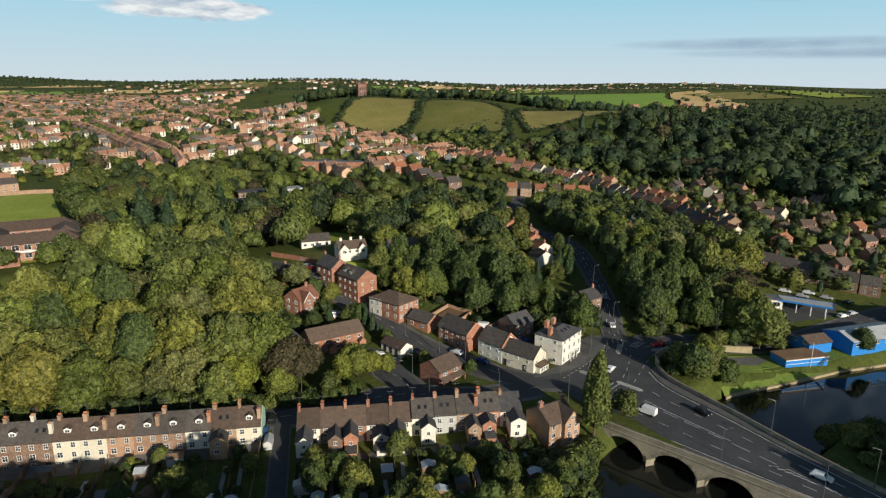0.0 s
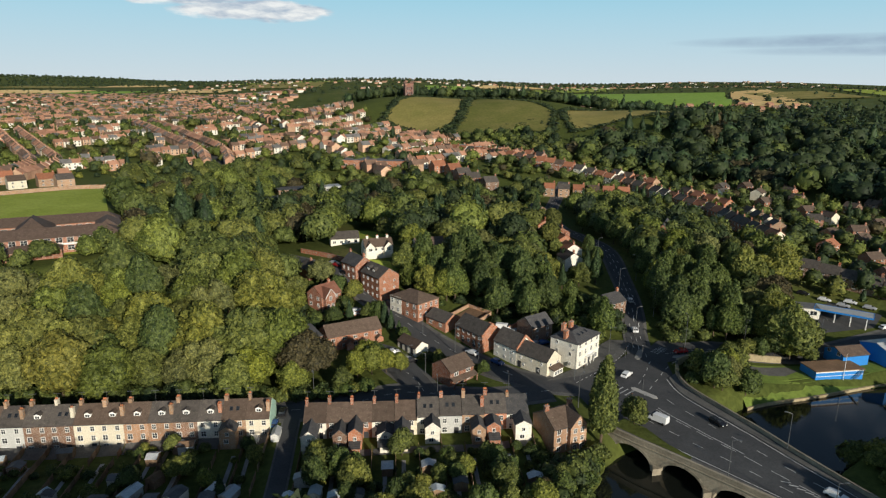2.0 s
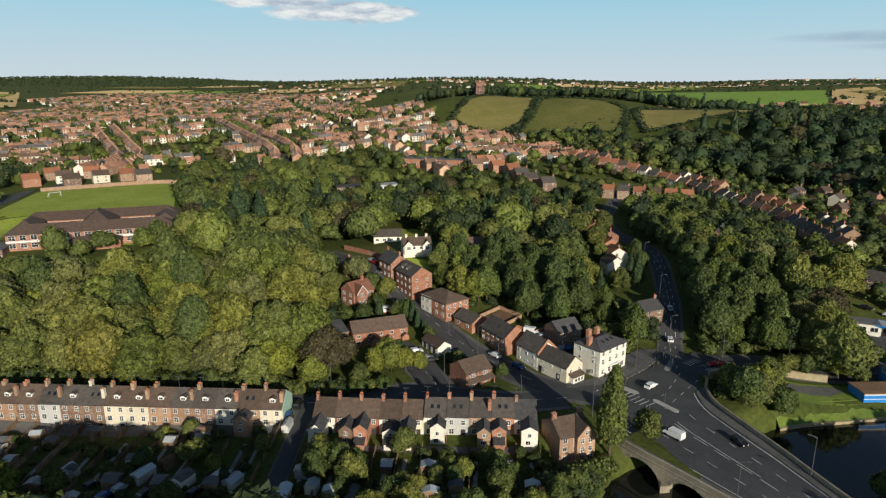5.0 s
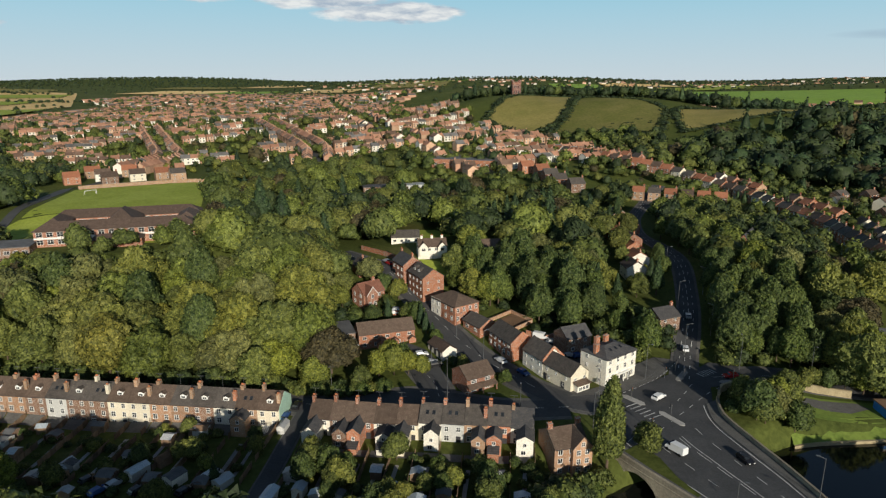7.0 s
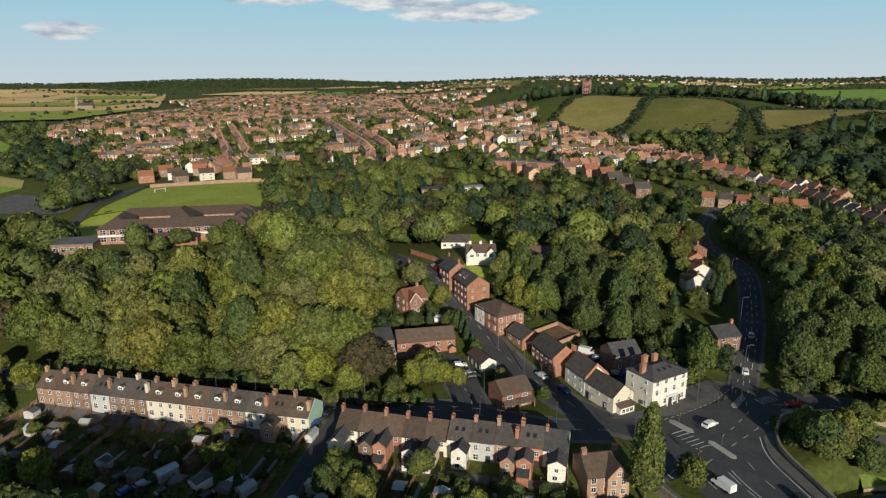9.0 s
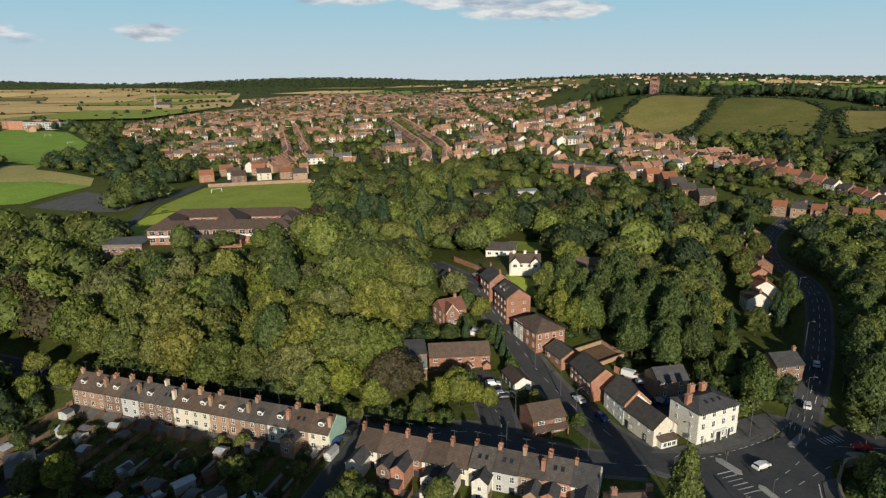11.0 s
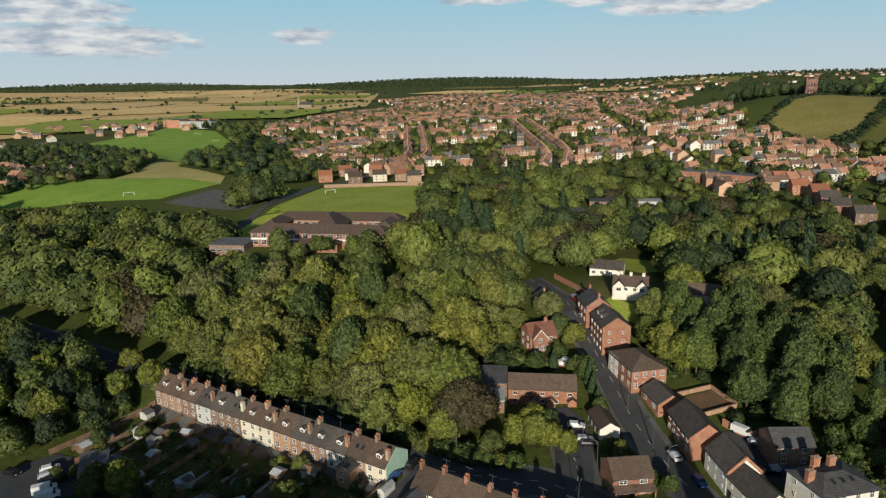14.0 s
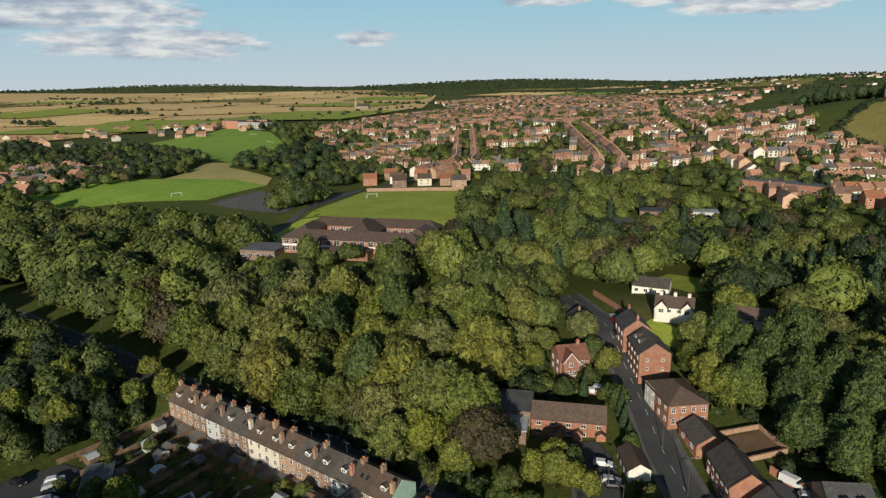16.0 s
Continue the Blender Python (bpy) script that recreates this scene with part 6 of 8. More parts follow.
def goal(x, y, yaw, w=6.5):
    t = base("goal", "white football goal frame on the grass", "goal", x, y, gz(x, y) + 0.2, yaw, "football goals")
    for p0, p1 in (((-w / 2, 0, 0), (-w / 2, 0, 2.3)), ((w / 2, 0, 0), (w / 2, 0, 2.3)), ((-w / 2, 0, 2.3), (w / 2, 0, 2.3))):
        bm = bmesh.new()
        tube(bm, p0, p1, 0.12, 0.12, 6)
        part("post" if p0[2] < 1 else "crossbar", bm, WHITE_PAINT, t)
    for sx in (-1, 1):
        bm = bmesh.new()
        tube(bm, (sx * w / 2, 0, 2.3), (sx * w / 2, 1.8, 0), 0.07, 0.07, 6)
        part("stay", bm, WHITE_PAINT, t)


for x, y, yaw in ((-332, 294, 60), (-205, 345, 60), (-560, 560, 50), (-640, 600, 50)):
    goal(x, y, yaw)


def tower(x, y):
    t = base("water_tower", "dark red brick tower on the skyline", "tower", x, y, gz(x, y) - 1, 10)
    t.scale = (0.8, 0.8, 0.95)
    bm = bmesh.new()
    box(bm, -6, -6, -3, 6, 6, 18)
    part("wall", bm, DEEP_BRICK, t)
    for sx in (-5.2, 5.2):
        for sy in (-5.2, 5.2):
            bm = bmesh.new()
            box(bm, sx - 1.3, sy - 1.3, -3, sx + 1.3, sy + 1.3, 20.5)
            part("corner_turret", bm, DEEP_BRICK, t)
    bm = bmesh.new()
    box(bm, -6.6, -6.6, 15.6, 6.6, 6.6, 16.4)
    part("band", bm, RED_BRICK, t)
    for k in range(3):
        for wz in (4, 10):
            put_window(t, pose(-3 + 3 * k, -6, wz), 1.4, 3.2, 1, DARK_PAINT)


tower(36, 814)

flat_block("college_block", "three-storey brick and white college block on the hilltop", -738, 682, 14, 52, 16, 10, PALE_RENDER, FELT, windows=[("f", 12, (0.8, 4.0, 7.2), 2.8, 1.7, 2)])
flat_block("college_block", "plain orange brick hall beside the college", -776, 674, 14, 22, 15, 12, ORANGE_BRICK, FELT)


def church(x, y):
    t = base("church", "stone parish church with a tall spire", "church", x, y, gz(x, y), 20)
    bm = bmesh.new()
    gable_shell(bm, 34, 14, 9, 6)
    part("nave", bm, STONE, t)
    bm = bmesh.new()
    roof_shell(bm, 34, 14, 9, 6)
    part("roof", bm, SLATE, t)
    bm = bmesh.new()
    box(bm, -22, -3.5, -3, -15, 3.5, 18)
    part("tower", bm, STONE, t)
    bm = bmesh.new()
    tube(bm, (-18.5, 0, 18), (-18.5, 0, 42), 3.6, 0.15, 8)
    part("spire", bm, STONE, t)


church(-1090, 1300)

# ---- houses of the valley and the town ----
WALLS = [RED_BRICK, ORANGE_BRICK, BROWN_BRICK, BUFF_BRICK, WHITE_RENDER, CREAM_RENDER, ORANGE_BRICK]
ROOFS = [BROWN_TILE, SLATE, RED_TILE, RED_TILE, BROWN_TILE]
NAMES = {BROWN_TILE.name: "brown tiled", SLATE.name: "grey slate", RED_TILE.name: "red tiled", DARK_SLATE.name: "dark slate"}
hrng = random.Random(5)


def small_house(x, y, yaw, w=7.0, d=7.5, eaves=5.0, rise=2.6, wall=None, roof=None, group="valley houses", cols=2):
    wall, roof = wall or hrng.choice(WALLS), roof or hrng.choice(ROOFS)
    return house("%s house with %s roof and brick chimney" % (LT_NAMES[wall.name], NAMES[roof.name]), x, y, yaw, w, d, eaves, rise, wall, roof, chimneys=[(w / 2 - 0.6, 0)],
                 windows=[("f", cols, (0.9, 3.3), 1.1, 1.2, 1)], gutter=False, group=group)


def street_row(pts, spacing, off, turn=0, w=6.9, chance=1.0, **kw):
    line = spline([(x, y, 0) for x, y in pts], spacing)
    for p, q in zip(line, line[1:]):
        if hrng.random() > chance:
            continue
        d = (q - p).normalized()
        s = Vector((-d.y, d.x, 0)) * off
        m = (p + q) / 2 + s
        yaw = math.degrees(math.atan2(d.y, d.x)) + turn
        small_house(m.x, m.y, yaw, w=w, **kw)


street_row([(186, 268), (186, 292), (188, 330), (180, 360), (172, 392), (153, 428), (136, 449), (118, 461)], 7.0, 0, 180)
street_row([(118, 461), (100, 485), (80, 512), (50, 545)], 8.0, 0, 180)
street_row([(128, 474), (108, 500), (88, 530)], 8.5, 0, 180, chance=0.8)
street_row([(200, 290), (204, 330), (194, 370), (184, 400), (166, 436)], 8.5, 0, 180, chance=0.85)
street_row([(106, 392), (132, 385), (158, 378)], 7.2, 0, 0, wall=BUFF_BRICK)
for x, y, yaw, wl_, rf in ((83, 246, -80, WHITE_RENDER, BROWN_TILE), (86, 257, -80, WHITE_RENDER, RED_TILE), (86, 270, -78, ORANGE_BRICK, RED_TILE), (88, 283, -80, RED_BRICK, BROWN_TILE),
                           (84, 300, -75, ORANGE_BRICK, RED_TILE), (92, 312, -75, RED_BRICK, BROWN_TILE), (80, 325, -70, RED_BRICK, RED_TILE), (90, 338, -70, BROWN_BRICK, SLATE), (84, 200, 30, BROWN_BRICK, DARK_SLATE),
                           (227, 350, 20, RED_BRICK, BROWN_TILE), (240, 330, 10, ORANGE_BRICK, BROWN_TILE), (232, 312, -20, RED_BRICK, SLATE), (222, 284, 15, ORANGE_BRICK, BROWN_TILE), (240, 290, -10, RED_BRICK, BROWN_TILE),
                           (262, 303, 5, BROWN_BRICK, BROWN_TILE), (266, 286, 20, ORANGE_BRICK, RED_TILE), (270, 272, -15, RED_BRICK, BROWN_TILE), (250, 262, 10, RED_BRICK, SLATE), (232, 240, 20, ORANGE_BRICK, BROWN_TILE), (246, 232, 20, RED_BRICK, BROWN_TILE),
                           (214, 374, 30, WHITE_RENDER, SLATE), (222, 390, 30, BROWN_BRICK, SLATE), (236, 372, 40, CREAM_RENDER, BROWN_TILE), (205, 262, 30, RED_BRICK, RED_TILE), (212, 244, 10, ORANGE_BRICK, BROWN_TILE), (205, 226, 20, RED_BRICK, BROWN_TILE)):
    small_house(x, y, yaw, 7.6 if x > 200 else 8.0, 6.6 if x > 200 else 7.6, 4.6, 2.3, wl_, rf)
for k in range(26):
    x, y = hrng.uniform(205, 300), hrng.uniform(210, 400)
    if x + y < 660 and all((Vector((x, y)) - o.matrix_basis.translation.xy).length > 11 for o in bpy.data.objects if o.parent is None and o.type == "EMPTY"):
        small_house(x, y, hrng.choice((15, 20, -70, 25)), 7.4, 6.6, 4.6, 2.3, hrng.choice((RED_BRICK, ORANGE_BRICK, BROWN_BRICK, CREAM_RENDER)), hrng.choice((BROWN_TILE, SLATE, BROWN_TILE)))
street_row([(172, 232), (182, 222), (192, 212), (203, 202)], 6.4, 0, 0, wall=BROWN_BRICK, roof=SLATE, eaves=4.4, d=6.8)
street_row([(186, 186), (198, 181), (212, 178)], 7.0, -4, 0, wall=RED_BRICK, roof=SLATE)
for x, y, yaw, wl_, rf in ((65, 418, 20, RED_BRICK, SLATE), (75, 407, 20, BROWN_BRICK, SLATE), (45, 453, 25, ORANGE_BRICK, RED_TILE), (55, 442, 25, ORANGE_BRICK, RED_TILE), (35, 472, 20, RED_BRICK, RED_TILE), (67, 314, 15, RED_BRICK, BROWN_TILE), (60, 430, 20, RED_BRICK, SLATE)):
    small_house(x, y, yaw, 9.5, 8.0, 5.2, 3.2, wl_, rf)
flat_block("college_hall", "low hall with dark flat roof among trees", -46, 405, 20, 27, 12, 3.6, BROWN_BRICK, FELT, windows=[("f", 6, (1.0,), 2.2, 1.5, 2)])
flat_block("college_hall", "low glazed hall with grey roof among trees", -28, 413, 20, 14, 10, 3.4, PALE_RENDER, SHEET, windows=[("f", 4, (1.0,), 2.2, 1.5, 2)])
ch2 = house("small brick church with steep slate gables", 129, 262, 60, 15, 8, 5.0, 5.5, ORANGE_BRICK, DARK_SLATE, name="church", category="church", windows=[("f", 4, (1.2,), 0.9, 2.4, 1), ("l", 1, (2.0,), 1.6, 4.0, 2)])
for x, y, yaw in ((-232, 404, 40), (-246, 418, 38), (-258, 402, 42), (-222, 420, 38), (-208, 428, 38), (-195, 424, 40), (-240, 440, 30), (-262, 430, 40), (-270, 445, 35)):
    small_house(x, y, yaw, 10, 8.5, 5.2, 3.0, group="town houses")
flat_block("factory_hall", "low wide brick hall with grey roof among trees", -62, 362, 10, 40, 16, 4.5, BROWN_BRICK, FELT, windows=[("f", 8, (1.2,), 2.2, 1.6, 2)])
flat_block("factory_hall", "orange brick store with long grey roof", 0, 482, -12, 46, 18, 5.5, ORANGE_BRICK, FELT, windows=[("f", 7, (1.2,), 2.4, 1.6, 2)])
flat_block("brick_block", "long four-storey brick block beyond the park", -800, 712, 38, 70, 14, 11, ORANGE_BRICK, FELT, windows=[("f", 12, (1.5, 4.5, 7.5), 2.6, 1.5, 2)])


RED_BRICK_FAR = mottled("far_red_brick", (0.38, 0.21, 0.14), (0.50, 0.30, 0.20), 0.15, 2, 0.9, bmp=0, per_object=0.2, per_island=0.3)
ORANGE_FAR = mottled("far_orange_brick", (0.50, 0.31, 0.20), (0.60, 0.40, 0.27), 0.15, 2, 0.9, bmp=0, per_object=0.2, per_island=0.3)
PALE_FAR = mottled("far_pale_render", (0.72, 0.66, 0.56), (0.82, 0.77, 0.68), 0.15, 2, 0.9, bmp=0, per_object=0.1, per_island=0.12)
ROOF_RED_FAR = mottled("far_red_roof", (0.37, 0.185, 0.115), (0.48, 0.26, 0.17), 0.15, 1.5, 0.85, bmp=0, per_object=0.2, per_island=0.25)
ROOF_BROWN_FAR = mottled("far_brown_roof", (0.16, 0.10, 0.07), (0.25, 0.16, 0.115), 0.15, 1.5, 0.85, bmp=0, per_object=0.2, per_island=0.3)
ROOF_GREY_FAR = mottled("far_grey_roof", (0.13, 0.125, 0.12), (0.21, 0.20, 0.19), 0.15, 1.5, 0.8, bmp=0, per_object=0.2, per_island=0.3)
TOWN_WALLS = [(RED_BRICK_FAR, "red brick"), (ORANGE_FAR, "orange brick"), (PALE_FAR, "pale rendered")]
TOWN_ROOFS = [(ROOF_RED_FAR, "red tiled"), (ROOF_BROWN_FAR, "brown tiled"), (ROOF_GREY_FAR, "grey slate")]
BOX = ((0, 3, 2, 1), (4, 5, 6, 7), (0, 1, 5, 4), (1, 2, 6, 5), (2, 3, 7, 6), (3, 0, 4, 7))


def box_corners(x0, y0, z0, x1, y1, z1):
    return [(x0, y0, z0), (x1, y0, z0), (x1, y1, z0), (x0, y1, z0), (x0, y0, z1), (x1, y0, z1), (x1, y1, z1), (x0, y1, z1)]


def wall_faces(a, b, e, r):
    return ([(-a, -b, -2), (a, -b, -2), (a, b, -2), (-a, b, -2), (-a, -b, e), (a, -b, e), (a, b, e), (-a, b, e), (-a, 0, e + r), (a, 0, e + r)],
            [(0, 1, 5, 4), (2, 3, 7, 6), (1, 2, 6, 9, 5), (3, 0, 4, 8, 7)])


def slope_faces(a, b, e, r, s):
    k = 0.35 * r / b
    p = [(-a - 0.15, s * (b + 0.35), e - k + 0.05), (a + 0.15, s * (b + 0.35), e - k + 0.05), (a + 0.15, 0, e + r + 0.05), (-a - 0.15, 0, e + r + 0.05)]
    return p + [(u, v, z + 0.2) for u, v, z in p], (BOX if s < 0 else [q[::-1] for q in BOX])


def town_house(x, y, yaw, w, d, e, r, wl_, rf):
    """One house of the town that stands as a thing of its own."""
    t = base("house", "%s town house with %s roof and chimney" % (TOWN_WALLS[wl_][1], TOWN_ROOFS[rf][1]), "house", x, y, gz(x, y), yaw, "town houses")
    a, b = w / 2, d / 2

    def shell(name, bits, mat):
        V, F = [], []
        for pts, quads in bits:
            n0 = len(V)
            V += pts
            F += [tuple(n0 + i for i in q) for q in quads]
        me = bpy.data.meshes.new(name)
        me.from_pydata(V, [], F)
        me.materials.append(mat)
        part(name, me, None, t)
    shell("wall", [wall_faces(a, b, e, r)], TOWN_WALLS[wl_][0])
    shell("roof", [slope_faces(a, b, e, r, s) for s in (-1, 1)], TOWN_ROOFS[rf][0])
    shell("chimney", [(box_corners(a - 1.2, -0.4, e + r - 0.6, a - 0.4, 0.4, e + r + 1.2), BOX)], RED_BRICK_FAR)
    for u in (-a * 0.5, a * 0.5):
        for z in (0.9, e - 1.8):
            part("window", window_mesh(1.3, 1.35, 1, WHITE_PAINT), None, t, m=pose(u, -b, z))


def far_houses(items):
    """Houses of the town past those that stand singly: walls, roof slabs, chimney and windows of each, joined."""
    mats = [m for m, _ in TOWN_WALLS + TOWN_ROOFS] + [GLASS]
    V, F, M = [], [], []

    def put(pts, quads, mi, mat4):
        b = len(V)
        V.extend(mat4 @ Vector(p) for p in pts)
        F.extend(tuple(b + i for i in q) for q in quads)
        M.extend([mi] * len(quads))
    for x, y, yaw, w, d, e, r, wl_, rf in items:
        m4 = pose(x, y, gz(x, y), 0, 0, yaw)
        a, b = w / 2, d / 2
        put(*wall_faces(a, b, e, r), wl_, m4)
        for s in (-1, 1):
            put(*slope_faces(a, b, e, r, s), 3 + rf, m4)
        if y > 1000:
            continue
        put(box_corners(a - 1.2, -0.4, e + r - 0.6, a - 0.4, 0.4, e + r + 1.2), BOX, 0, m4)
        for u in (-a * 0.5, a * 0.5):
            for z in (0.9, e - 1.8):
                put(box_corners(u - 0.72, -b - 0.06, z - 0.1, u + 0.72, -b, z + 1.4), BOX, 2, m4)
                put(box_corners(u - 0.6, -b - 0.09, z, u + 0.6, -b - 0.05, z + 1.3), BOX, 6, m4)
    me = bpy.data.meshes.new("town_houses")
    me.from_pydata(V, [], F)
    for m in mats:
        me.materials.append(m)
    me.polygons.foreach_set("material_index", M)
    tagged(new("town_houses", me), "red-roofed brick houses of the town in warm low sun", "houses", kind="stuff")


TOWN = [(-330, 440), (-280, 455), (-230, 450), (-150, 470), (-120, 492), (-40, 500), (-10, 462), (60, 470), (112, 470), (105, 560), (60, 610), (10, 680), (-40, 780), (-120, 950), (-190, 1250), (-520, 1330), (-800, 1300), (-760, 1000), (-640, 720), (-560, 620), (-430, 545)]
FAR_TOWN = [(-800, 1300), (-520, 1330), (-190, 1250), (-150, 1400), (-360, 1900), (-700, 2300), (-1250, 2300), (-1150, 1700)]
STREETS = [spline([(x, y, 0) for x, y in p], 6) for p in ([(-246, 452), (-250, 510), (-300, 590), (-390, 724)], [(-118, 500), (-140, 560), (-205, 670), (-273, 783)], [(20, 455), (-9, 513), (-84, 640), (-174, 828), (-250, 1060), (-336, 1327)])]
items = []


def note_house(x, y, yaw, w, d, e, r, pale=3, red=6):
    items.append((x, y, yaw, w, d, e, r, hrng.choices((0, 1, 2), (4, 4, pale))[0], hrng.choices((0, 1, 2), (red, 4, 2))[0]))


for st in STREETS[:2]:
    for p, q in zip(st, st[1:]):
        d = (q - p).normalized()
        for s in (-1, 1):
            o = Vector((-d.y, d.x, 0)) * s * 8.5
            note_house(p.x + o.x, p.y + o.y, math.degrees(math.atan2(d.y, d.x)) + (0 if s > 0 else 180), 6.0, 8.0, 5.4, 2.7, 1)
for p, q in list(zip(STREETS[2], STREETS[2][1:]))[::2]:
    d = (q - p).normalized()
    for s in (-1, 1):
        if hrng.random() < 0.6:
            o = Vector((-d.y, d.x, 0)) * s * hrng.uniform(11, 15)
            note_house(p.x + o.x, p.y + o.y, math.degrees(math.atan2(d.y, d.x)) + (90 if hrng.random() < 0.4 else 0), hrng.uniform(7, 10), 8.0, 5.4, 2.7)
# rows of houses, broken by gaps where gardens and trees stand
ca, sa = math.cos(radians(33)), math.sin(radians(33))
for j in range(0, 62):
    left = 0
    for i in range(-90, 120):
        u, v = i * 7.6, 300 + j * 23.0 * (1 + 0.003 * j)
        if left == 0:
            left = hrng.choice((2, 4, 6, -2, -4, -5)) if j % 3 else hrng.choice((2, 1, -3, -4, -2))
        here = left > 0
        left -= 1 if left > 0 else -1
        x, y = u * ca - v * sa * 0.75 + hrng.uniform(-0.6, 0.6), u * sa + v * ca * 0.95 + 4 * math.sin(i * 0.11 + j)
        if not here or not inside(x, y, TOWN):
            continue
        if any((Vector((x, y, 0)) - p).length < 15 for st in STREETS for p in st[::2]):
            continue
        note_house(x, y, 33 + 8 * math.sin(j * 1.7) + hrng.uniform(-2, 2), hrng.uniform(6.2, 7.6), hrng.uniform(7, 8), hrng.uniform(4.6, 5.3), hrng.uniform(2.0, 2.6), 6, 5)
for k in range(1400):
    x, y = hrng.uniform(-1250, -150), hrng.uniform(1250, 2300)
    if inside(x, y, FAR_TOWN):
        note_house(x, y, 33 + hrng.uniform(-10, 10), hrng.uniform(8, 22), 8, 5.0, 2.6, 6, 6)
for k in range(150):
    # outlying houses west of the park, on the plateau and along the far valley
    zone = k % 4
    if zone == 0:
        x, y = hrng.uniform(-1000, -700), hrng.uniform(420, 700)
    elif zone == 1:
        x, y = hrng.uniform(-640, -420), hrng.uniform(240, 330)
    elif zone == 2:
        x, y = hrng.uniform(300, 700), hrng.uniform(960, 1040)
    else:
        x, y = hrng.uniform(-900, -300), hrng.uniform(1350, 1900)
    note_house(x, y, hrng.uniform(-30, 60), hrng.uniform(8, 13), 8, 4.6, 2.8)
for k in range(420):
    note_house(hrng.uniform(-900, 2600), hrng.uniform(2700, 4300), hrng.uniform(-30, 30), hrng.uniform(8, 22), 9, hrng.uniform(4, 7), 2.5, 6)
items.sort(key=lambda h: math.hypot(h[0] - 50, h[1] - 40))
for h in items[:112]:
    town_house(*h)
far_houses(items[112:])
for st in STREETS:
    ribbon("road", "asphalt town street between red brick houses", "road", [(p.x, p.y) for p in st[::4]], 9, ASPHALT, 0.3, 8)
ribbon("road", "asphalt lane beside the playing field", "road", [(-246, 452), (-240, 385), (-228, 350), (-215, 300), (-200, 262)], 6, ASPHALT, 0.3, 6)

# ---- far woods and hedges ----
scatter(TOWN, 13.0, F4 * 2 + ["far0", "far2", "far4"] * 2 + ["fargold", "farconifer", "farcopper"], 0.35, 0.9, skip=0.25, check=False)
scatter(FAR_TOWN, 30, D4 + ["far4"], 0.6, 1.2, check=False)
# eastern hillside woods, shade painted in by the dark leaf kinds
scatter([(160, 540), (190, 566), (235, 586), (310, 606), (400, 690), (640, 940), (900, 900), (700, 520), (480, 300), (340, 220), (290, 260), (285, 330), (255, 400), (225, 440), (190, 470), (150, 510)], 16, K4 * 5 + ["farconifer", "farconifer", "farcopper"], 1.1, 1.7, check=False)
scatter([(125, 470), (190, 470), (150, 510), (160, 560), (170, 610), (110, 625), (60, 625), (105, 560)], 13, F4 * 4 + ["farcopper"], 0.7, 1.1, check=False)
scatter([(-420, 215), (-385, 330), (-455, 405), (-520, 445), (-690, 470), (-760, 400), (-650, 230), (-540, 240)], 12, K4 * 3 + F4 * 3 + ["farcopper"], 0.5, 0.9, skip=0.12, check=False)
scatter([(-420, 130), (-545, 150), (-800, 220), (-900, 420), (-760, 400), (-650, 230)], 17, D4, 0.8, 1.2, check=False)
scatter([(-318, 375), (-290, 372), (-262, 380), (-268, 450), (-330, 440), (-430, 545), (-490, 530), (-440, 432), (-400, 388)], 12, K4 * 4 + F4 * 2, 0.6, 1.05, check=False)
scatter([(-560, 620), (-500, 540), (-670, 655), (-800, 690), (-900, 760), (-640, 720)], 15, F4, 0.7, 1.1, check=False)
scatter([(-245, 300), (-225, 296), (-218, 320), (-240, 326)], 9, F4, 1.1, 1.4, check=False)
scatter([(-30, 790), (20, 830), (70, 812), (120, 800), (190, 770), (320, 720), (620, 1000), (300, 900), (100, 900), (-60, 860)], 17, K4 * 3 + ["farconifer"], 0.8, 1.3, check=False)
for line in (HILL_A, HILL_B, HILL_C):
    pts = [(x, y, 0) for x, y in line]
    for p in spline(pts + pts[:1], 5):
        FAR.append(("hedge", p.x, p.y, rng.uniform(0.7, 1.5)))
for k in range(26):
    FAR.append(("hedge", rng.uniform(125, 175), rng.uniform(625, 665), rng.uniform(0.35, 0.7)))
scatter([(-1000, 800), (-600, 1400), (-300, 1300), (0, 900), (300, 950), (900, 1000), (2000, 1200), (3000, 2500), (1500, 3600), (-800, 3600), (-1200, 2400)], 52, D4, 0.6, 1.2, skip=0.5, check=False)
scatter([(-800, 3300), (1800, 3000), (3000, 3400), (1500, 4500), (-1500, 4500), (-3500, 3800), (-3000, 3300)], 60, D4, 1.0, 1.7, check=False)
for pts in PLAIN_FIELDS:
    for (x0, y0), (x1, y1) in list(zip(pts, pts[1:] + pts[:1]))[:3]:
        n_h = max(2, int(math.hypot(x1 - x0, y1 - y0) / 24))
        for j in range(n_h):
            if rng.random() < 0.8:
                u = (j + rng.uniform(0, 1)) / n_h
                FAR.append((rng.choice(D4), x0 + (x1 - x0) * u, y0 + (y1 - y0) * u, rng.uniform(0.25, 0.95) * (0.6 if rng.random() < 0.7 else 1.2)))
for cx, cy, k_, sp in ((-1500, 900, 26, 60), (-2100, 1150, 40, 110), (-1250, 1650, 30, 90), (-1900, 2300, 50, 160), (-1300, 620, 22, 50), (-2900, 1500, 60, 200)):
    # copses between the fields
    for j in range(k_):
        FAR.append((rng.choice(D4), cx + rng.gauss(0, sp), cy + rng.gauss(0, sp * 0.3), rng.uniform(0.7, 1.3)))
scatter([(-1950, 2450), (-3000, 2600), (-4000, 1800), (-4400, 600), (-4600, 4500), (-1500, 4600), (-1200, 2400)], 64, D4, 0.6, 1.1, skip=0.55, check=False)
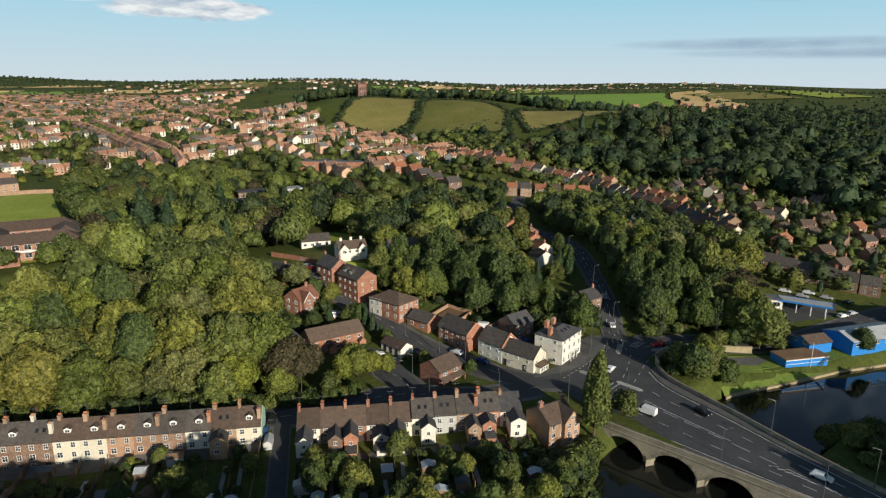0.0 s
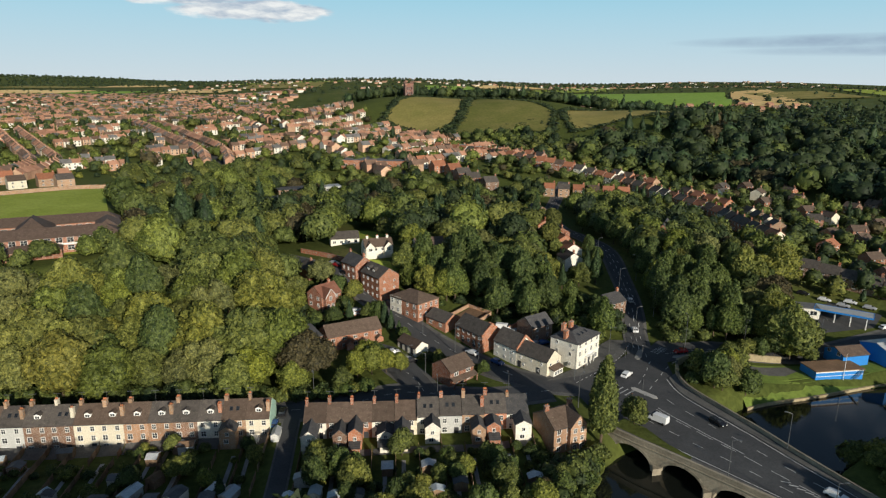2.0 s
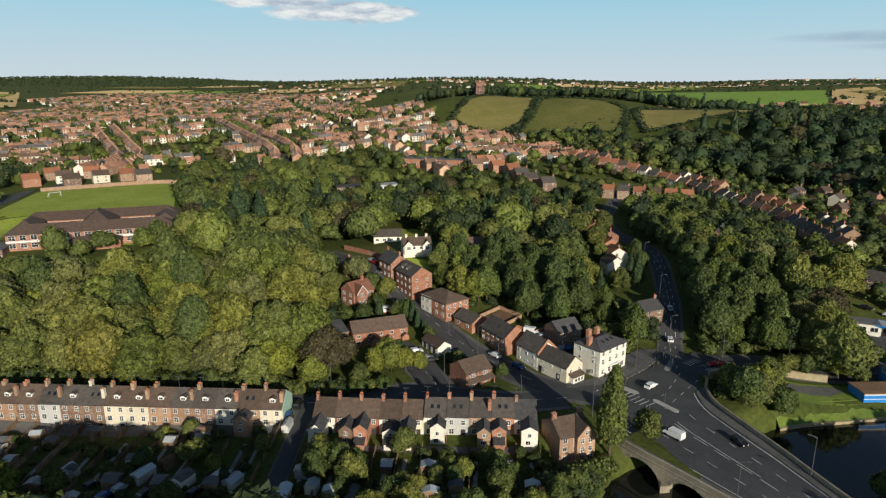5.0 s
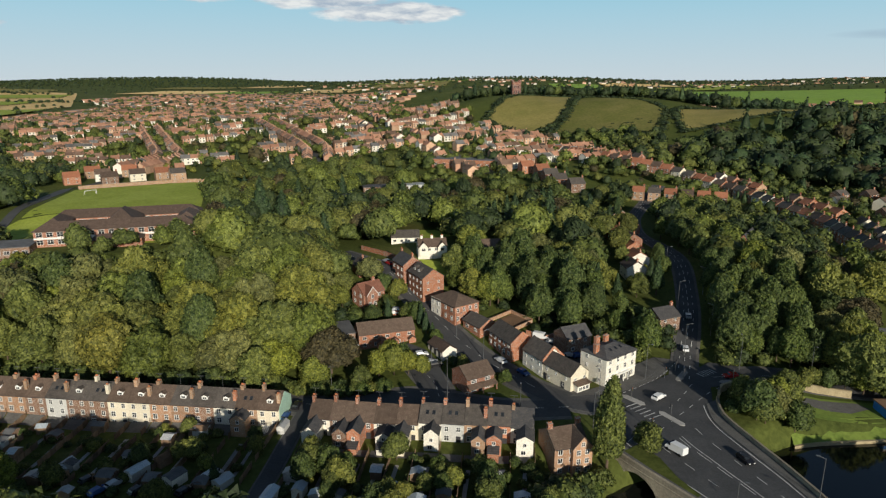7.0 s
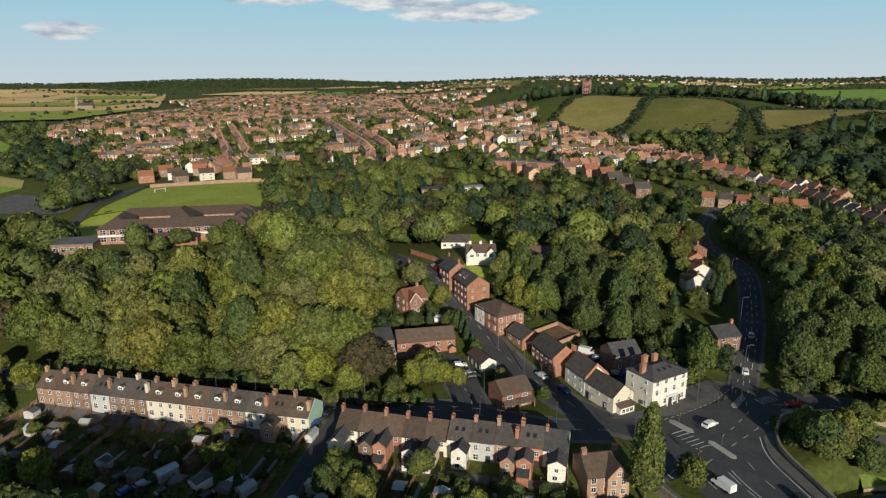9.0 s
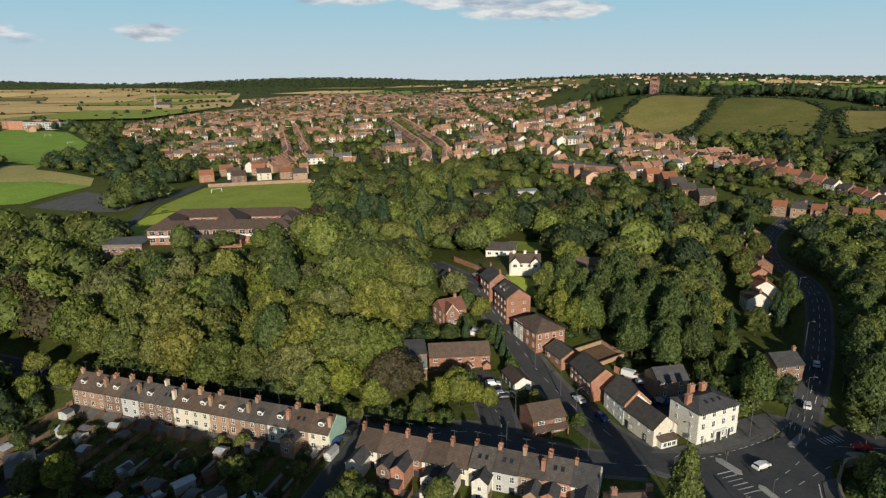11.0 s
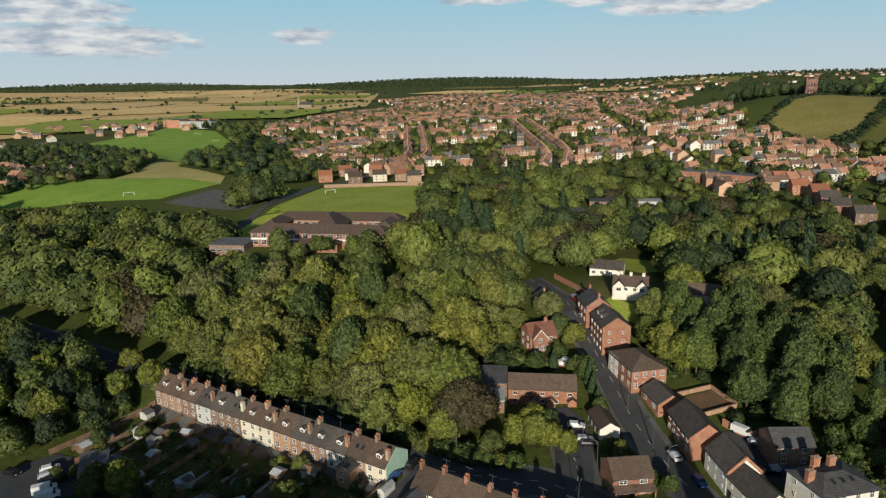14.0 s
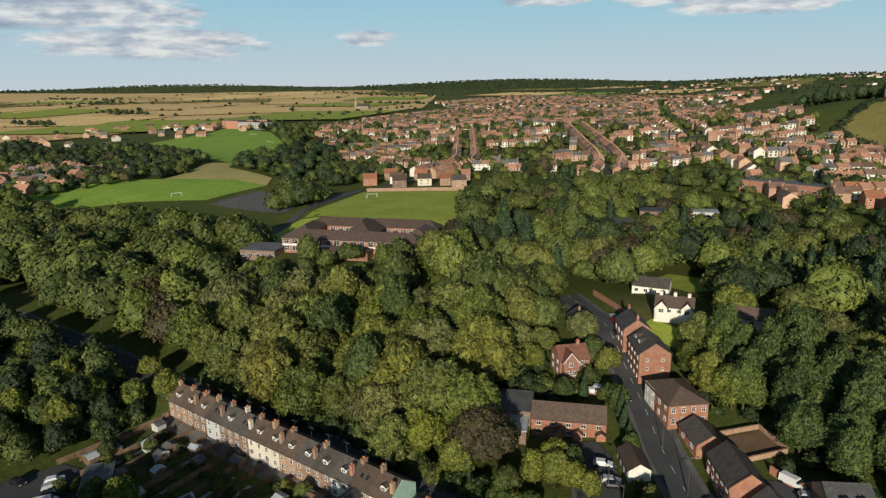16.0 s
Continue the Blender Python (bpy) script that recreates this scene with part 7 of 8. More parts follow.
scatter([(-4600, 200), (-4600, 4500), (-1700, 4600), (-1700, 4200), (-4200, 4000), (-4200, 200)], 60, D4, 0.9, 1.6, check=False)
scatter([(-600, 100), (-400, 130), (-320, 125), (-300, 60), (-600, 20)], 20, F4, 0.8, 1.2)


# ---- gardens behind the terraces ----
def wall_line(name, label, pts, h, thick, mat, sink=1.5, step=3.0, category="wall"):
    """A wall that follows the ground, with a coping."""
    line = spline([(x, y, 0) for x, y in pts], step)
    bm = bmesh.new()
    for z0, z1, w in ((-sink, h, thick), (h, h + 0.1, thick + 0.12)):
        prev = None
        for i, p in enumerate(line):
            d = (line[min(i + 1, len(line) - 1)] - line[max(i - 1, 0)]).normalized()
            s = Vector((-d.y, d.x, 0)) * w / 2
            g = gz(p.x, p.y)
            row = [bm.verts.new(q) for q in ((p.x - s.x, p.y - s.y, g + z0), (p.x - s.x, p.y - s.y, g + z1), (p.x + s.x, p.y + s.y, g + z1), (p.x + s.x, p.y + s.y, g + z0))]
            if prev:
                for k in range(4):
                    bm.faces.new((prev[k], row[k], row[(k + 1) % 4], prev[(k + 1) % 4]))
            else:
                bm.faces.new(row)
            prev = row
        bm.faces.new(prev[::-1])
    bmesh.ops.recalc_face_normals(bm, faces=bm.faces)
    return tagged(new(name, mesh_of(name, bm, mat)), label, category, kind="structure")


bm = bmesh.new()
prism(bm, [(-0.9, 0.03, 0.05)] + [(-0.9 + 0.15 * k, -0.045 if k % 2 else -0.02, 0.05) for k in range(13)] + [(0.9, 0.03, 0.05)], (0, 0, 1.5))
bmesh.ops.recalc_face_normals(bm, faces=bm.faces)
PANEL = mesh_of("fence_panel", bm, WOOD)
bm = bmesh.new()
box(bm, -0.06, -0.06, -0.6, 0.06, 0.06, 1.7)
POST = mesh_of("fence_post", bm, WOOD)


def fence(x0, y0, x1, y1, label="weathered timber panel fence between gardens"):
    n = max(2, int(math.hypot(x1 - x0, y1 - y0) / 1.95))
    a = math.degrees(math.atan2(y1 - y0, x1 - x0))
    t = base("garden_fence", label, "fence", x0, y0, gz(x0, y0), 0, "garden fences")
    for k in range(n + 1):
        x, y = x0 + (x1 - x0) * k / n, y0 + (y1 - y0) * k / n
        part("fence_post", POST, None, t, m=pose(x - x0, y - y0, gz(x, y) - gz(x0, y0)))
        if k < n and grng.random() < 0.9:
            xm, ym = x + (x1 - x0) * 0.5 / n, y + (y1 - y0) * 0.5 / n
            part("fence_panel", PANEL, None, t, m=pose(xm - x0, ym - y0, gz(xm, ym) - gz(x0, y0), 0, 0, a))


def shed(x, y, yaw, w=2.4, d=3.0, h=1.9, wall=None, roof=None, label="timber garden shed with felt roof"):
    wall, roof = wall or WOOD, roof or FELT
    t = base("garden_shed", label, "shed", x, y, gz(x, y), yaw, "garden sheds")
    bm = bmesh.new()
    gable_shell(bm, w, d, h, 0.55, -0.6)
    part("wall", bm, wall, t)
    bm = bmesh.new()
    roof_shell(bm, w, d, h, 0.55, 0.15, 0.12, 0.06)
    part("roof", bm, roof, t)
    add_door(t, "r", w, d, 0.2, 0, WOOD, 0.8, 1.7)


def greenhouse(x, y, yaw, w=2.5, d=4.5):
    t = base("greenhouse", "white framed polycarbonate greenhouse in a garden", "greenhouse", x, y, gz(x, y), yaw, "greenhouses")
    bm = bmesh.new()
    gable_shell(bm, d, w, 1.7, 0.8, -0.4)
    part("glazing", bm, PALE_SHEET, t)
    bm = bmesh.new()
    for k in range(6):
        u = -d / 2 + d * k / 5
        for s in (-1, 1):
            tube(bm, (u, s * w / 2, 0), (u, s * w / 2, 1.7), 0.04, 0.04, 5)
            tube(bm, (u, s * w / 2, 1.7), (u, 0, 2.5), 0.04, 0.04, 5)
    part("frame", bm, WHITE_PAINT, t)


PALE_SHEET = mottled("polycarbonate_sheet", (0.48, 0.54, 0.58), (0.60, 0.66, 0.70), 0.5, 4, 0.35, 0.5, 0)
grng = random.Random(11)
for k in range(len(LT_WALLS) + 1):
    x = LT_X0 + lw * k
    fence(x, 140.4, x + grng.uniform(-0.3, 0.3), 116 + grng.uniform(-2, 3))
for k in range(len(RT) + 1):
    x = -10.3 + rw * k
    fence(x, 132.0 if k % 2 else 136, x + grng.uniform(-0.3, 0.3), 110 + grng.uniform(0, 4))
fence(-97.5, 141, -100, 113, "orange stained timber fence along the end garden")
for k in range(len(LT_WALLS)):
    x = LT_X0 + lw * (k + 0.5)
    field("patio", "paved yard behind a terraced house", [(x - lw / 2 + 0.15, 137.5), (x + lw / 2 - 0.15, 137.5), (x + lw / 2 - 0.15, 140.9), (x - lw / 2 + 0.15, 140.9)], PAVING, 0.1, 3, "patio")
    if k % 2 == 0 or k in (5, 9):
        shed(x + grng.uniform(-0.8, 0.8), grng.choice((132.5, 136.5, 118)) + grng.uniform(-1, 1), grng.choice((0, 90)), wall=grng.choice((WOOD, WOOD, BROWN_BRICK, PALE_RENDER)), roof=grng.choice((FELT, SHEET, FELT)))
    if k % 2:
        continue
    shed(x + grng.uniform(-0.9, 0.9), 116 + grng.uniform(-1.5, 3), grng.choice((0, 90)), 2.6, 3.4, 2.0, roof=grng.choice((FELT, FELT, SHEET)), label="small shed with sheet roof at a garden's end")
for k in range(len(RT)):
    x = -10.3 + rw * (k + 0.5)
    field("patio", "paved yard behind a terraced house", [(x - 2.4, 130.5), (x + 2.4, 130.5), (x + 2.4, 133), (x - 2.4, 133)], PAVING, 0.1, 3, "patio")
    if k % 3 != 1:
        shed(x + grng.uniform(-1, 1), grng.choice((124, 118, 113)) + grng.uniform(-1, 1), grng.choice((0, 90)), roof=grng.choice((FELT, SHEET)))
for k in range(16):
    # lean sheds and pale-roofed huts down the garden strips
    a, b = (LT_X0 + lw * (k % 14 + 0.5), grng.uniform(112, 131)) if k < 9 else (-10.3 + rw * (k % 10 + 0.5), grng.uniform(109, 124))
    if a < -80 and b < 120:
        b += 10
    shed(a + grng.uniform(-1.2, 1.2), b, grng.choice((0, 90, 90)), 2.0, grng.uniform(2.4, 3.6), grng.uniform(1.7, 2.1), wall=grng.choice((WOOD, PALE_RENDER, WOOD)), roof=grng.choice((SHEET, PALE_SHEET, FELT)), label="small garden shed with a pale sheet roof")
for x, y, yaw in ((-62, 122, 80), (14.0, 117, 80)):
    greenhouse(x, y, yaw)
for k in range(240):
    if k % 2:
        x, y = grng.uniform(-96, -18), grng.uniform(108, 138)
    else:
        x, y = grng.uniform(-10, 46), grng.uniform(106, 131)
    if clear_of(x, y, 0.6):
        plant(grng.choice(("bush", "bush", "bush", "bush", "small")), x, y, grng.uniform(0.5, 1.1) if k % 3 else grng.uniform(0.35, 0.7), group="garden plants")
for x, y, kind, s in ((-6, 121, "small", 0.9), (1, 118, "small", 0.95), (26, 122, "gold", 0.75), (24, 120, "small", 0.7), (33, 124, "small", 0.8), (34, 116, "small", 1.0), (8, 106, "big", 0.55), (15, 104, "gold", 1.0), (0, 105, "big", 0.5), (40, 109, "small", 0.9),
                      (46, 117, "small", 0.7), (42, 113, "copper", 0.35), (-25, 119, "conifer", 0.42), (-29, 123, "small", 0.7), (-36, 127, "small", 0.85), (-20, 130, "small", 0.7), (-23, 136, "small", 0.6), (-45, 124, "small", 0.8),
                      (-70, 113, "big", 0.6), (-76, 110, "small", 1.2), (-110, 138, "big", 0.6), (-117, 130, "big", 0.75), (-105, 146, "big", 0.6), (-122, 138, "small", 1.2), (-128, 128, "big", 0.7), (-112, 120, "big", 0.7), (-135, 141, "small", 1.2), (-140, 134, "big", 0.65),
                      (-125, 114, "big", 0.7), (-150, 128, "big", 0.65), (-160, 138, "small", 1.3), (-118, 148, "small", 1.1)):
    plant(kind, x, y, s)
field("garage_yard", "asphalt yard with parked cars", [(-104, 98), (-84, 98), (-80, 108), (-86, 118), (-99, 114)], ASPHALT, 0.15, 4, "yard")
flat_block("garage_row", "row of lock-up garages with grey flat roof", -84.5, 115.0, -35, 11, 6, 2.5, ORANGE_BRICK, FELT)
for x, y, yaw, c, v in ((-93.5, 109.5, 60, "white", False), (-91.5, 108, 60, "silver", False), (-89, 106.8, 60, "black", False), (-86.5, 104.5, 60, "white", True), (-83.5, 103.5, 60, "white", True), (-99, 104, 10, "black", False)):
    car(CAR_PAINT[c], x, y, yaw, c + " parked " + ("van" if v else "car") + " on the asphalt yard", length=5.0 if v else 4.2, van=v)

# stores, huts and vehicles at the foot of the longer terrace's gardens
for x, y, yaw, w, d, h, wall, roof, lb in ((-43.5, 120.5, 68, 6.2, 3.4, 2.5, PALE_RENDER, PALE_SHEET, "long store with pale corrugated roof in a garden"), (-33.8, 118.6, 68, 5.4, 4.2, 2.7, WHITE_RENDER, FELT, "white garage with dark felt roof in a garden"), (-23.2, 118.9, 65, 5.0, 3.6, 2.2, PALE_RENDER, PALE_SHEET, "low store with pale sheet roof in a garden"),
                                           (-40.0, 125.0, 65, 4.2, 3.2, 2.3, WOOD, SOIL, "timber shed with rusty brown roof"), (-77.5, 135.6, 10, 3.4, 3.0, 2.2, WOOD, PALE_SHEET, "timber hut with white sheet roof"), (-64.3, 138.2, 5, 4.4, 3.0, 2.2, WOOD, FELT, "timber canopy with felt roof behind a house"), (-37.0, 137.3, 5, 4.6, 3.8, 2.3, PALE_RENDER, SOIL, "flat garden room with brown roof"),
                                           (-84.5, 117.0, 20, 3.6, 2.8, 2.3, PALE_RENDER, SHEET, "grey hut with sheet roof at a garden's end"), (-16.8, 138.5, 88, 5.0, 2.4, 1.9, PALE_RENDER, SHEET, "lean garage with grey roof beside the lane"), (-10.6, 113.0, 85, 6.6, 3.2, 2.4, WHITE_RENDER, PALE_SHEET, "white store with pale roof beside the lane"), (-5.4, 116.5, 85, 3.8, 3.2, 2.2, WHITE_RENDER, PALE_SHEET, "small white store with pale roof")):
    shed(x, y, yaw, w * 0.75, d * 0.75, h * 0.85, wall, roof, lb)
for x, y, yaw, c, v in ((-26.6, 121.0, 68, "white", True), (-35.8, 114.6, 68, "white", False), (-48.5, 114.0, 66, "blue", False), (-46.4, 116.6, 66, "silver", False), (-53.4, 118.0, 60, "black", False), (-77.0, 115.6, 40, "white", False), (-30.0, 115.4, 68, "black", False), (-40.0, 114.8, 66, "black", False)):
    car(CAR_PAINT[c], x, y, yaw, c + " " + ("van" if v else "car") + " parked at the gardens' end", length=4.9 if v else 4.2, van=v)
for k in range(len(LT_WALLS)):
    x = LT_X0 + lw * (k + 0.5) + grng.uniform(-1.5, 1.5)
    if k % 3 != 2:
        ribbon("garden_path", "narrow concrete garden path", "path", [(x, 134.5), (x + 0.2, 126), (x, 118)], 0.9, CONCRETE, 0.1, 3, deep=0.2)
for k in range(len(RT)):
    x = -10.3 + rw * (k + 0.5) + grng.uniform(-1.5, 1.5)
    ribbon("garden_path", "narrow concrete garden path", "path", [(x, 128), (x - 0.2, 120), (x, 112)], 0.9, CONCRETE, 0.1, 3, deep=0.2)
# ---- bank-side trees added south of the gardens, largely unseen, to cast shade ----
for poly, step, big in (([(-78, 62), (-20, 62), (26, 78), (30, 88), (14, 91), (-10, 86), (-58, 86), (-62, 62)], 9.0, 1.2), ([(112, 70), (160, 60), (200, 100), (190, 118), (140, 112), (118, 98)], 9.0, 0.9)):
    scatter(poly, step, H4 * 5 + ["halfcopper"], big, big + 0.3)
for x, y, s in ((113, 119, 2.3), (118, 121, 2.4), (124, 122.5, 2.2), (130, 124, 2.2), (136, 126, 2.0), (116, 115.5, 2.2), (122, 117.5, 2.0), (113, 113, 1.6), (117, 110, 1.9), (122, 113, 2.1), (128, 116, 1.8), (120, 105, 2.2), (134, 117, 1.7), (115, 118, 1.2), (127, 108, 2.0), (111, 106, 1.4)):
    plant("bush", x, y, s)

scatter([(-135, 116), (-108, 118), (-104, 146), (-140, 143), (-190, 136), (-260, 126), (-240, 96), (-150, 100)], 8.2, ["half0", "half1", "half5"] * 4 + ["halfcopper"], 0.6, 0.95, 0.8, skip=0.05)
scatter([(-150, 98), (-106, 102), (-103, 118), (-150, 116)], 7, ["half0", "half1", "half5"], 0.45, 0.75, 0.6, skip=0.1)
# ---- junction, bridge and street furniture ----
def mark(pts, label="white painted lane line", w=0.16, dash=0.0, gap=0.0, z=None, lift=0.24):
    line = spline([(x, y, 0) for x, y in pts], 0.5)
    bm = bmesh.new()
    run = 0.0
    for p, q in zip(line, line[1:]):
        L = (q - p).length
        if not dash or run % (dash + gap) < dash:
            d = (q - p).normalized()
            s = Vector((-d.y, d.x, 0)) * w / 2
            zz = [z if z is not None else gz(v.x, v.y) + lift for v in (p, q)]
            f = [bm.verts.new(v) for v in ((p.x - s.x, p.y - s.y, zz[0]), (q.x - s.x, q.y - s.y, zz[1]), (q.x + s.x, q.y + s.y, zz[1]), (p.x + s.x, p.y + s.y, zz[0]))]
            bm.faces.new(f)
        run += L
    bmesh.ops.recalc_face_normals(bm, faces=bm.faces)
    if bm.faces and sum(f.normal.z for f in bm.faces) < 0:
        bmesh.ops.reverse_faces(bm, faces=bm.faces[:])
    tagged(new("road_marking", mesh_of("road_marking", bm, LINE_PAINT)), label, "road marking", kind="structure")


def deck(u, i):
    p = BW[i].lerp(BE[i], u)
    return (p.x, p.y)


DZ = DECK + 0.05
for u, dash, gap, i0, i1 in ((0.13, 0, 0, 0, 110), (0.86, 0, 0, 0, 110), (0.31, 2.5, 4, 8, 110), (0.49, 4, 2, 8, 110), (0.52, 0, 0, 8, 40), (0.68, 2.5, 4, 8, 110)):
    mark([deck(u, i) for i in range(i0, i1 + 1, 6)], "white painted lane line on the bridge", 0.18, dash, gap, DZ)
for k in range(9):
    mark([deck(0.40 + 0.01 * k, 50 + k * 2), deck(0.46, 52 + k * 2)], "white hatching stripe between lanes", 0.25, z=DZ)
for pts, dash, gap in (([(60, 155), (70, 163), (78, 171), (84, 180)], 1.0, 1.0), ([(72, 142), (80, 152), (90, 164), (100, 172)], 2, 3), ([(64, 137), (72, 147), (80, 158), (86, 168)], 2, 3), (MAIN_ROAD, 3, 3), (SIDE_ROAD[2:], 3, 4), (FRONT_ROAD, 2, 4), (EAST_ROAD, 3, 4), (CUL_ROAD, 1.5, 2)):
    mark(pts, "white dashed centre line", 0.16, dash, gap, lift=0.30)
for off in (-1.5, 1.5):
    mark([(x + off, y) for x, y in MAIN_ROAD], "white lane line on the main road", 0.14, 2, 5, lift=0.30)
for k in range(6):
    mark([(66 + k * 0.9, 152.5 - k * 1.1), (69 + k * 0.9, 154.8 - k * 1.1)], "white crossing stripe", 0.28, lift=0.30)
    mark([(90 + k * 0.8, 172 + k * 0.6), (88.4 + k * 0.8, 174.2 + k * 0.6)], "white crossing stripe", 0.28, lift=0.30)


def island(x, y, yaw, L, W):
    t = base("traffic_island", "kerbed paved traffic island in the junction", "traffic island", x, y, gz(x, y) + 0.18, yaw, "traffic islands")
    bm = bmesh.new()
    prism(bm, [(-L / 2, 0, 0), (-L / 2 + W / 2, -W / 2, 0), (L / 2 - W / 2, -W / 2, 0), (L / 2, 0, 0), (L / 2 - W / 2, W / 2, 0), (-L / 2 + W / 2, W / 2, 0)], (0, 0, 0.16))
    bmesh.ops.recalc_face_normals(bm, faces=bm.faces)
    part("kerb", bm, CONCRETE, t)


for a in ((68.5, 156.5, -45, 7, 1.8), (76, 148, -55, 8, 1.6), (84, 172, 60, 8, 1.6), (97, 170, 10, 8, 1.8)):
    island(*a)


def street_lamp(x, y, h=9.0, yaw=0.0, z=None):
    t = base("street_lamp", "tall grey steel street lamp on the pavement", "street lamp", x, y, gz(x, y) if z is None else z, yaw, "street lamps")
    bm = bmesh.new()
    tube(bm, (0, 0, -0.3), (0, 0, 1.4), 0.13, 0.12, 8)
    tube(bm, (0, 0, 1.4), (0, 0, h), 0.09, 0.06, 8)
    part("pole", bm, METAL, t)
    bm = bmesh.new()
    tube(bm, (0, 0, h - 0.1), (1.1, 0, h + 0.25), 0.045, 0.04, 6)
    part("arm", bm, METAL, t)
    bm = bmesh.new()
    box(bm, 1.0, -0.14, h + 0.18, 1.7, 0.14, h + 0.32)
    part("lamp_head", bm, METAL, t)


for x, y, h, yaw in ((74.0, 170, 10, -45), (60.0, 157.0, 9, 220), (35.0, 166.5, 9, 40), (29.5, 178, 9, 30), (20.5, 190, 8, 30), (88, 186, 10, 0), (98, 196, 10, 180), (92, 213, 10, 0), (104, 228, 10, 180), (96, 250, 10, 0), (101, 178, 10, 90), (120, 178, 9, -90), (145, 178, 9, -90),
                     (-10, 157, 8, -90), (-32, 157.5, 8, -90), (-60, 157, 8, -90), (22, 148.5, 8, 90), (40, 147.5, 8, 90), (15, 172, 6, 0), (20, 167, 6, 180), (57, 143, 9, 30), (-110, 143, 8, 90), (-150, 151, 8, -90)):
    street_lamp(x, y, h, yaw)
for i in (40, 66, 92):
    p = deck(0.03, i)
    street_lamp(p[0], p[1], 9, -20, DECK)
    p = deck(0.97, i + 6)
    street_lamp(p[0], p[1], 9, 160, DECK)


def traffic_light(x, y, yaw, z=None):
    t = base("traffic_light", "black traffic signal on a grey post", "traffic light", x, y, gz(x, y) + 0.2 if z is None else z, yaw, "traffic signals")
    bm = bmesh.new()
    tube(bm, (0, 0, -0.3), (0, 0, 3.0), 0.07, 0.07, 8)
    part("post", bm, METAL, t)
    bm = bmesh.new()
    box(bm, -0.2, -0.28, 2.3, 0.2, -0.06, 3.4)
    head = part("signal_head", bm, DARK_PAINT, t)
    for k, c in enumerate((TERRACOTTA, LEAF_YELLOW, LEAF)):
        bm = bmesh.new()
        tube(bm, (0, -0.27, 3.2 - k * 0.33), (0, -0.33, 3.2 - k * 0.33), 0.1, 0.1, 8)
        part("lens", bm, c, head)


for x, y, yaw in ((68, 157, 20), (76, 149, 200), (70, 142, 30), (84, 170, 120), (83, 175, 120), (97, 170.5, 210), (90, 160, 160), (63, 159, 40), (61, 139, 20), (79, 170, 60)):
    traffic_light(x, y, yaw)


def railing(pts):
    line = spline([(x, y, 0) for x, y in pts], 2.0)
    t = base("guard_railing", "grey steel pedestrian guard railing", "railing", line[0].x, line[0].y, gz(line[0].x, line[0].y), 0, "guard railings")
    o = t.matrix_basis.translation
    for p, q in zip(line, line[1:]):
        bm = bmesh.new()
        a, b = Vector((p.x, p.y, gz(p.x, p.y) + 0.1)) - o, Vector((q.x, q.y, gz(q.x, q.y) + 0.1)) - o
        up = Vector((0, 0, 1))
        tube(bm, a, a + up, 0.03, 0.03, 5)
        tube(bm, a + up, b + up, 0.03, 0.03, 5)
        tube(bm, a + up * 0.15, b + up * 0.15, 0.025, 0.025, 5)
        for k in range(1, 6):
            tube(bm, a.lerp(b, k / 6) + up * 0.15, a.lerp(b, k / 6) + up, 0.012, 0.012, 4)
        part("rail_panel", bm, METAL, t)


railing([(68, 162.5), (73, 167), (77, 172)])
railing([(91, 165), (96, 168), (104, 170.5)])
railing([(66.5, 151), (71, 147)])
wall_line("stone_wall", "pale sandstone wall beside the river road", [(89.5, 158), (92, 164), (99, 167.5), (112, 169.5), (126, 168)], 2.0, 0.5, PALE_STONE)
BANK_GRASS = mottled("bank_grass", (0.12, 0.18, 0.035), (0.19, 0.25, 0.05), 0.08, 0.9, 0.9, 0.15, 0.4, 0.15, per_object=0)


def quay():
    """The level lawn's edge above the water: a stone face with a pale coping, backed with turf."""
    edge = spline([(104, 146.5, 0), (111.2, 148.8, 0), (127.7, 151.9, 0), (148.3, 156.8, 0), (165.5, 159.0, 0), (240, 170, 0)], 3)
    inner = [p + Vector((-0.2, 6.5, 0)) for p in edge]
    for nm, lb, cat, mat, a0, a1, z0, z1 in (("quay_wall", "stone river wall with pale coping", "wall", PALE_STONE, 0.0, 0.09, -2.5, 1.55), ("quay_turf", "mown turf along the river wall", "lawn", BANK_GRASS, 0.09, 1.0, 0.6, 1.5)):
        bm = bmesh.new()
        prev = None
        for p, q in zip(edge, inner):
            a, b = p.lerp(q, a0), p.lerp(q, a1)
            rise = 0.0 if a1 < 0.5 else max(0.0, gz(b.x, b.y) + 0.12 - z1)
            row = [bm.verts.new(v) for v in ((a.x, a.y, z0), (a.x, a.y, z1), (b.x, b.y, z1 + rise), (b.x, b.y, z0))]
            if prev:
                for k in range(4):
                    bm.faces.new((prev[k], row[k], row[(k + 1) % 4], prev[(k + 1) % 4]))
            prev = row
        bmesh.ops.recalc_face_normals(bm, faces=bm.faces)
        tagged(new(nm, mesh_of(nm, bm, mat)), lb, cat, kind="structure")


quay()
field("riverside_lawn", "mown grass along the river", [(101, 153), (112, 154), (130, 156.8), (165, 162.5), (165, 166), (128, 166), (106, 166), (98, 163)], BANK_GRASS, 0.12, 4, "lawn")
field("riverside_path", "grey tarmac apron by the river", [(106, 160), (122, 159.5), (128, 162.5), (126, 165), (110, 164.5)], PAVING, 0.2, 4, "path")
field("forecourt", "asphalt forecourt of the petrol station", [(138, 184), (170, 187), (180, 196), (168, 206), (140, 196)], ASPHALT, 0.14, 5, "yard")
field("close_yard", "asphalt parking court of the close", [(-1, 182), (9, 170), (13, 160), (20, 164), (17, 174.5), (12, 182.5), (6, 186.5)], ASPHALT, 0.24, 3, "car park")
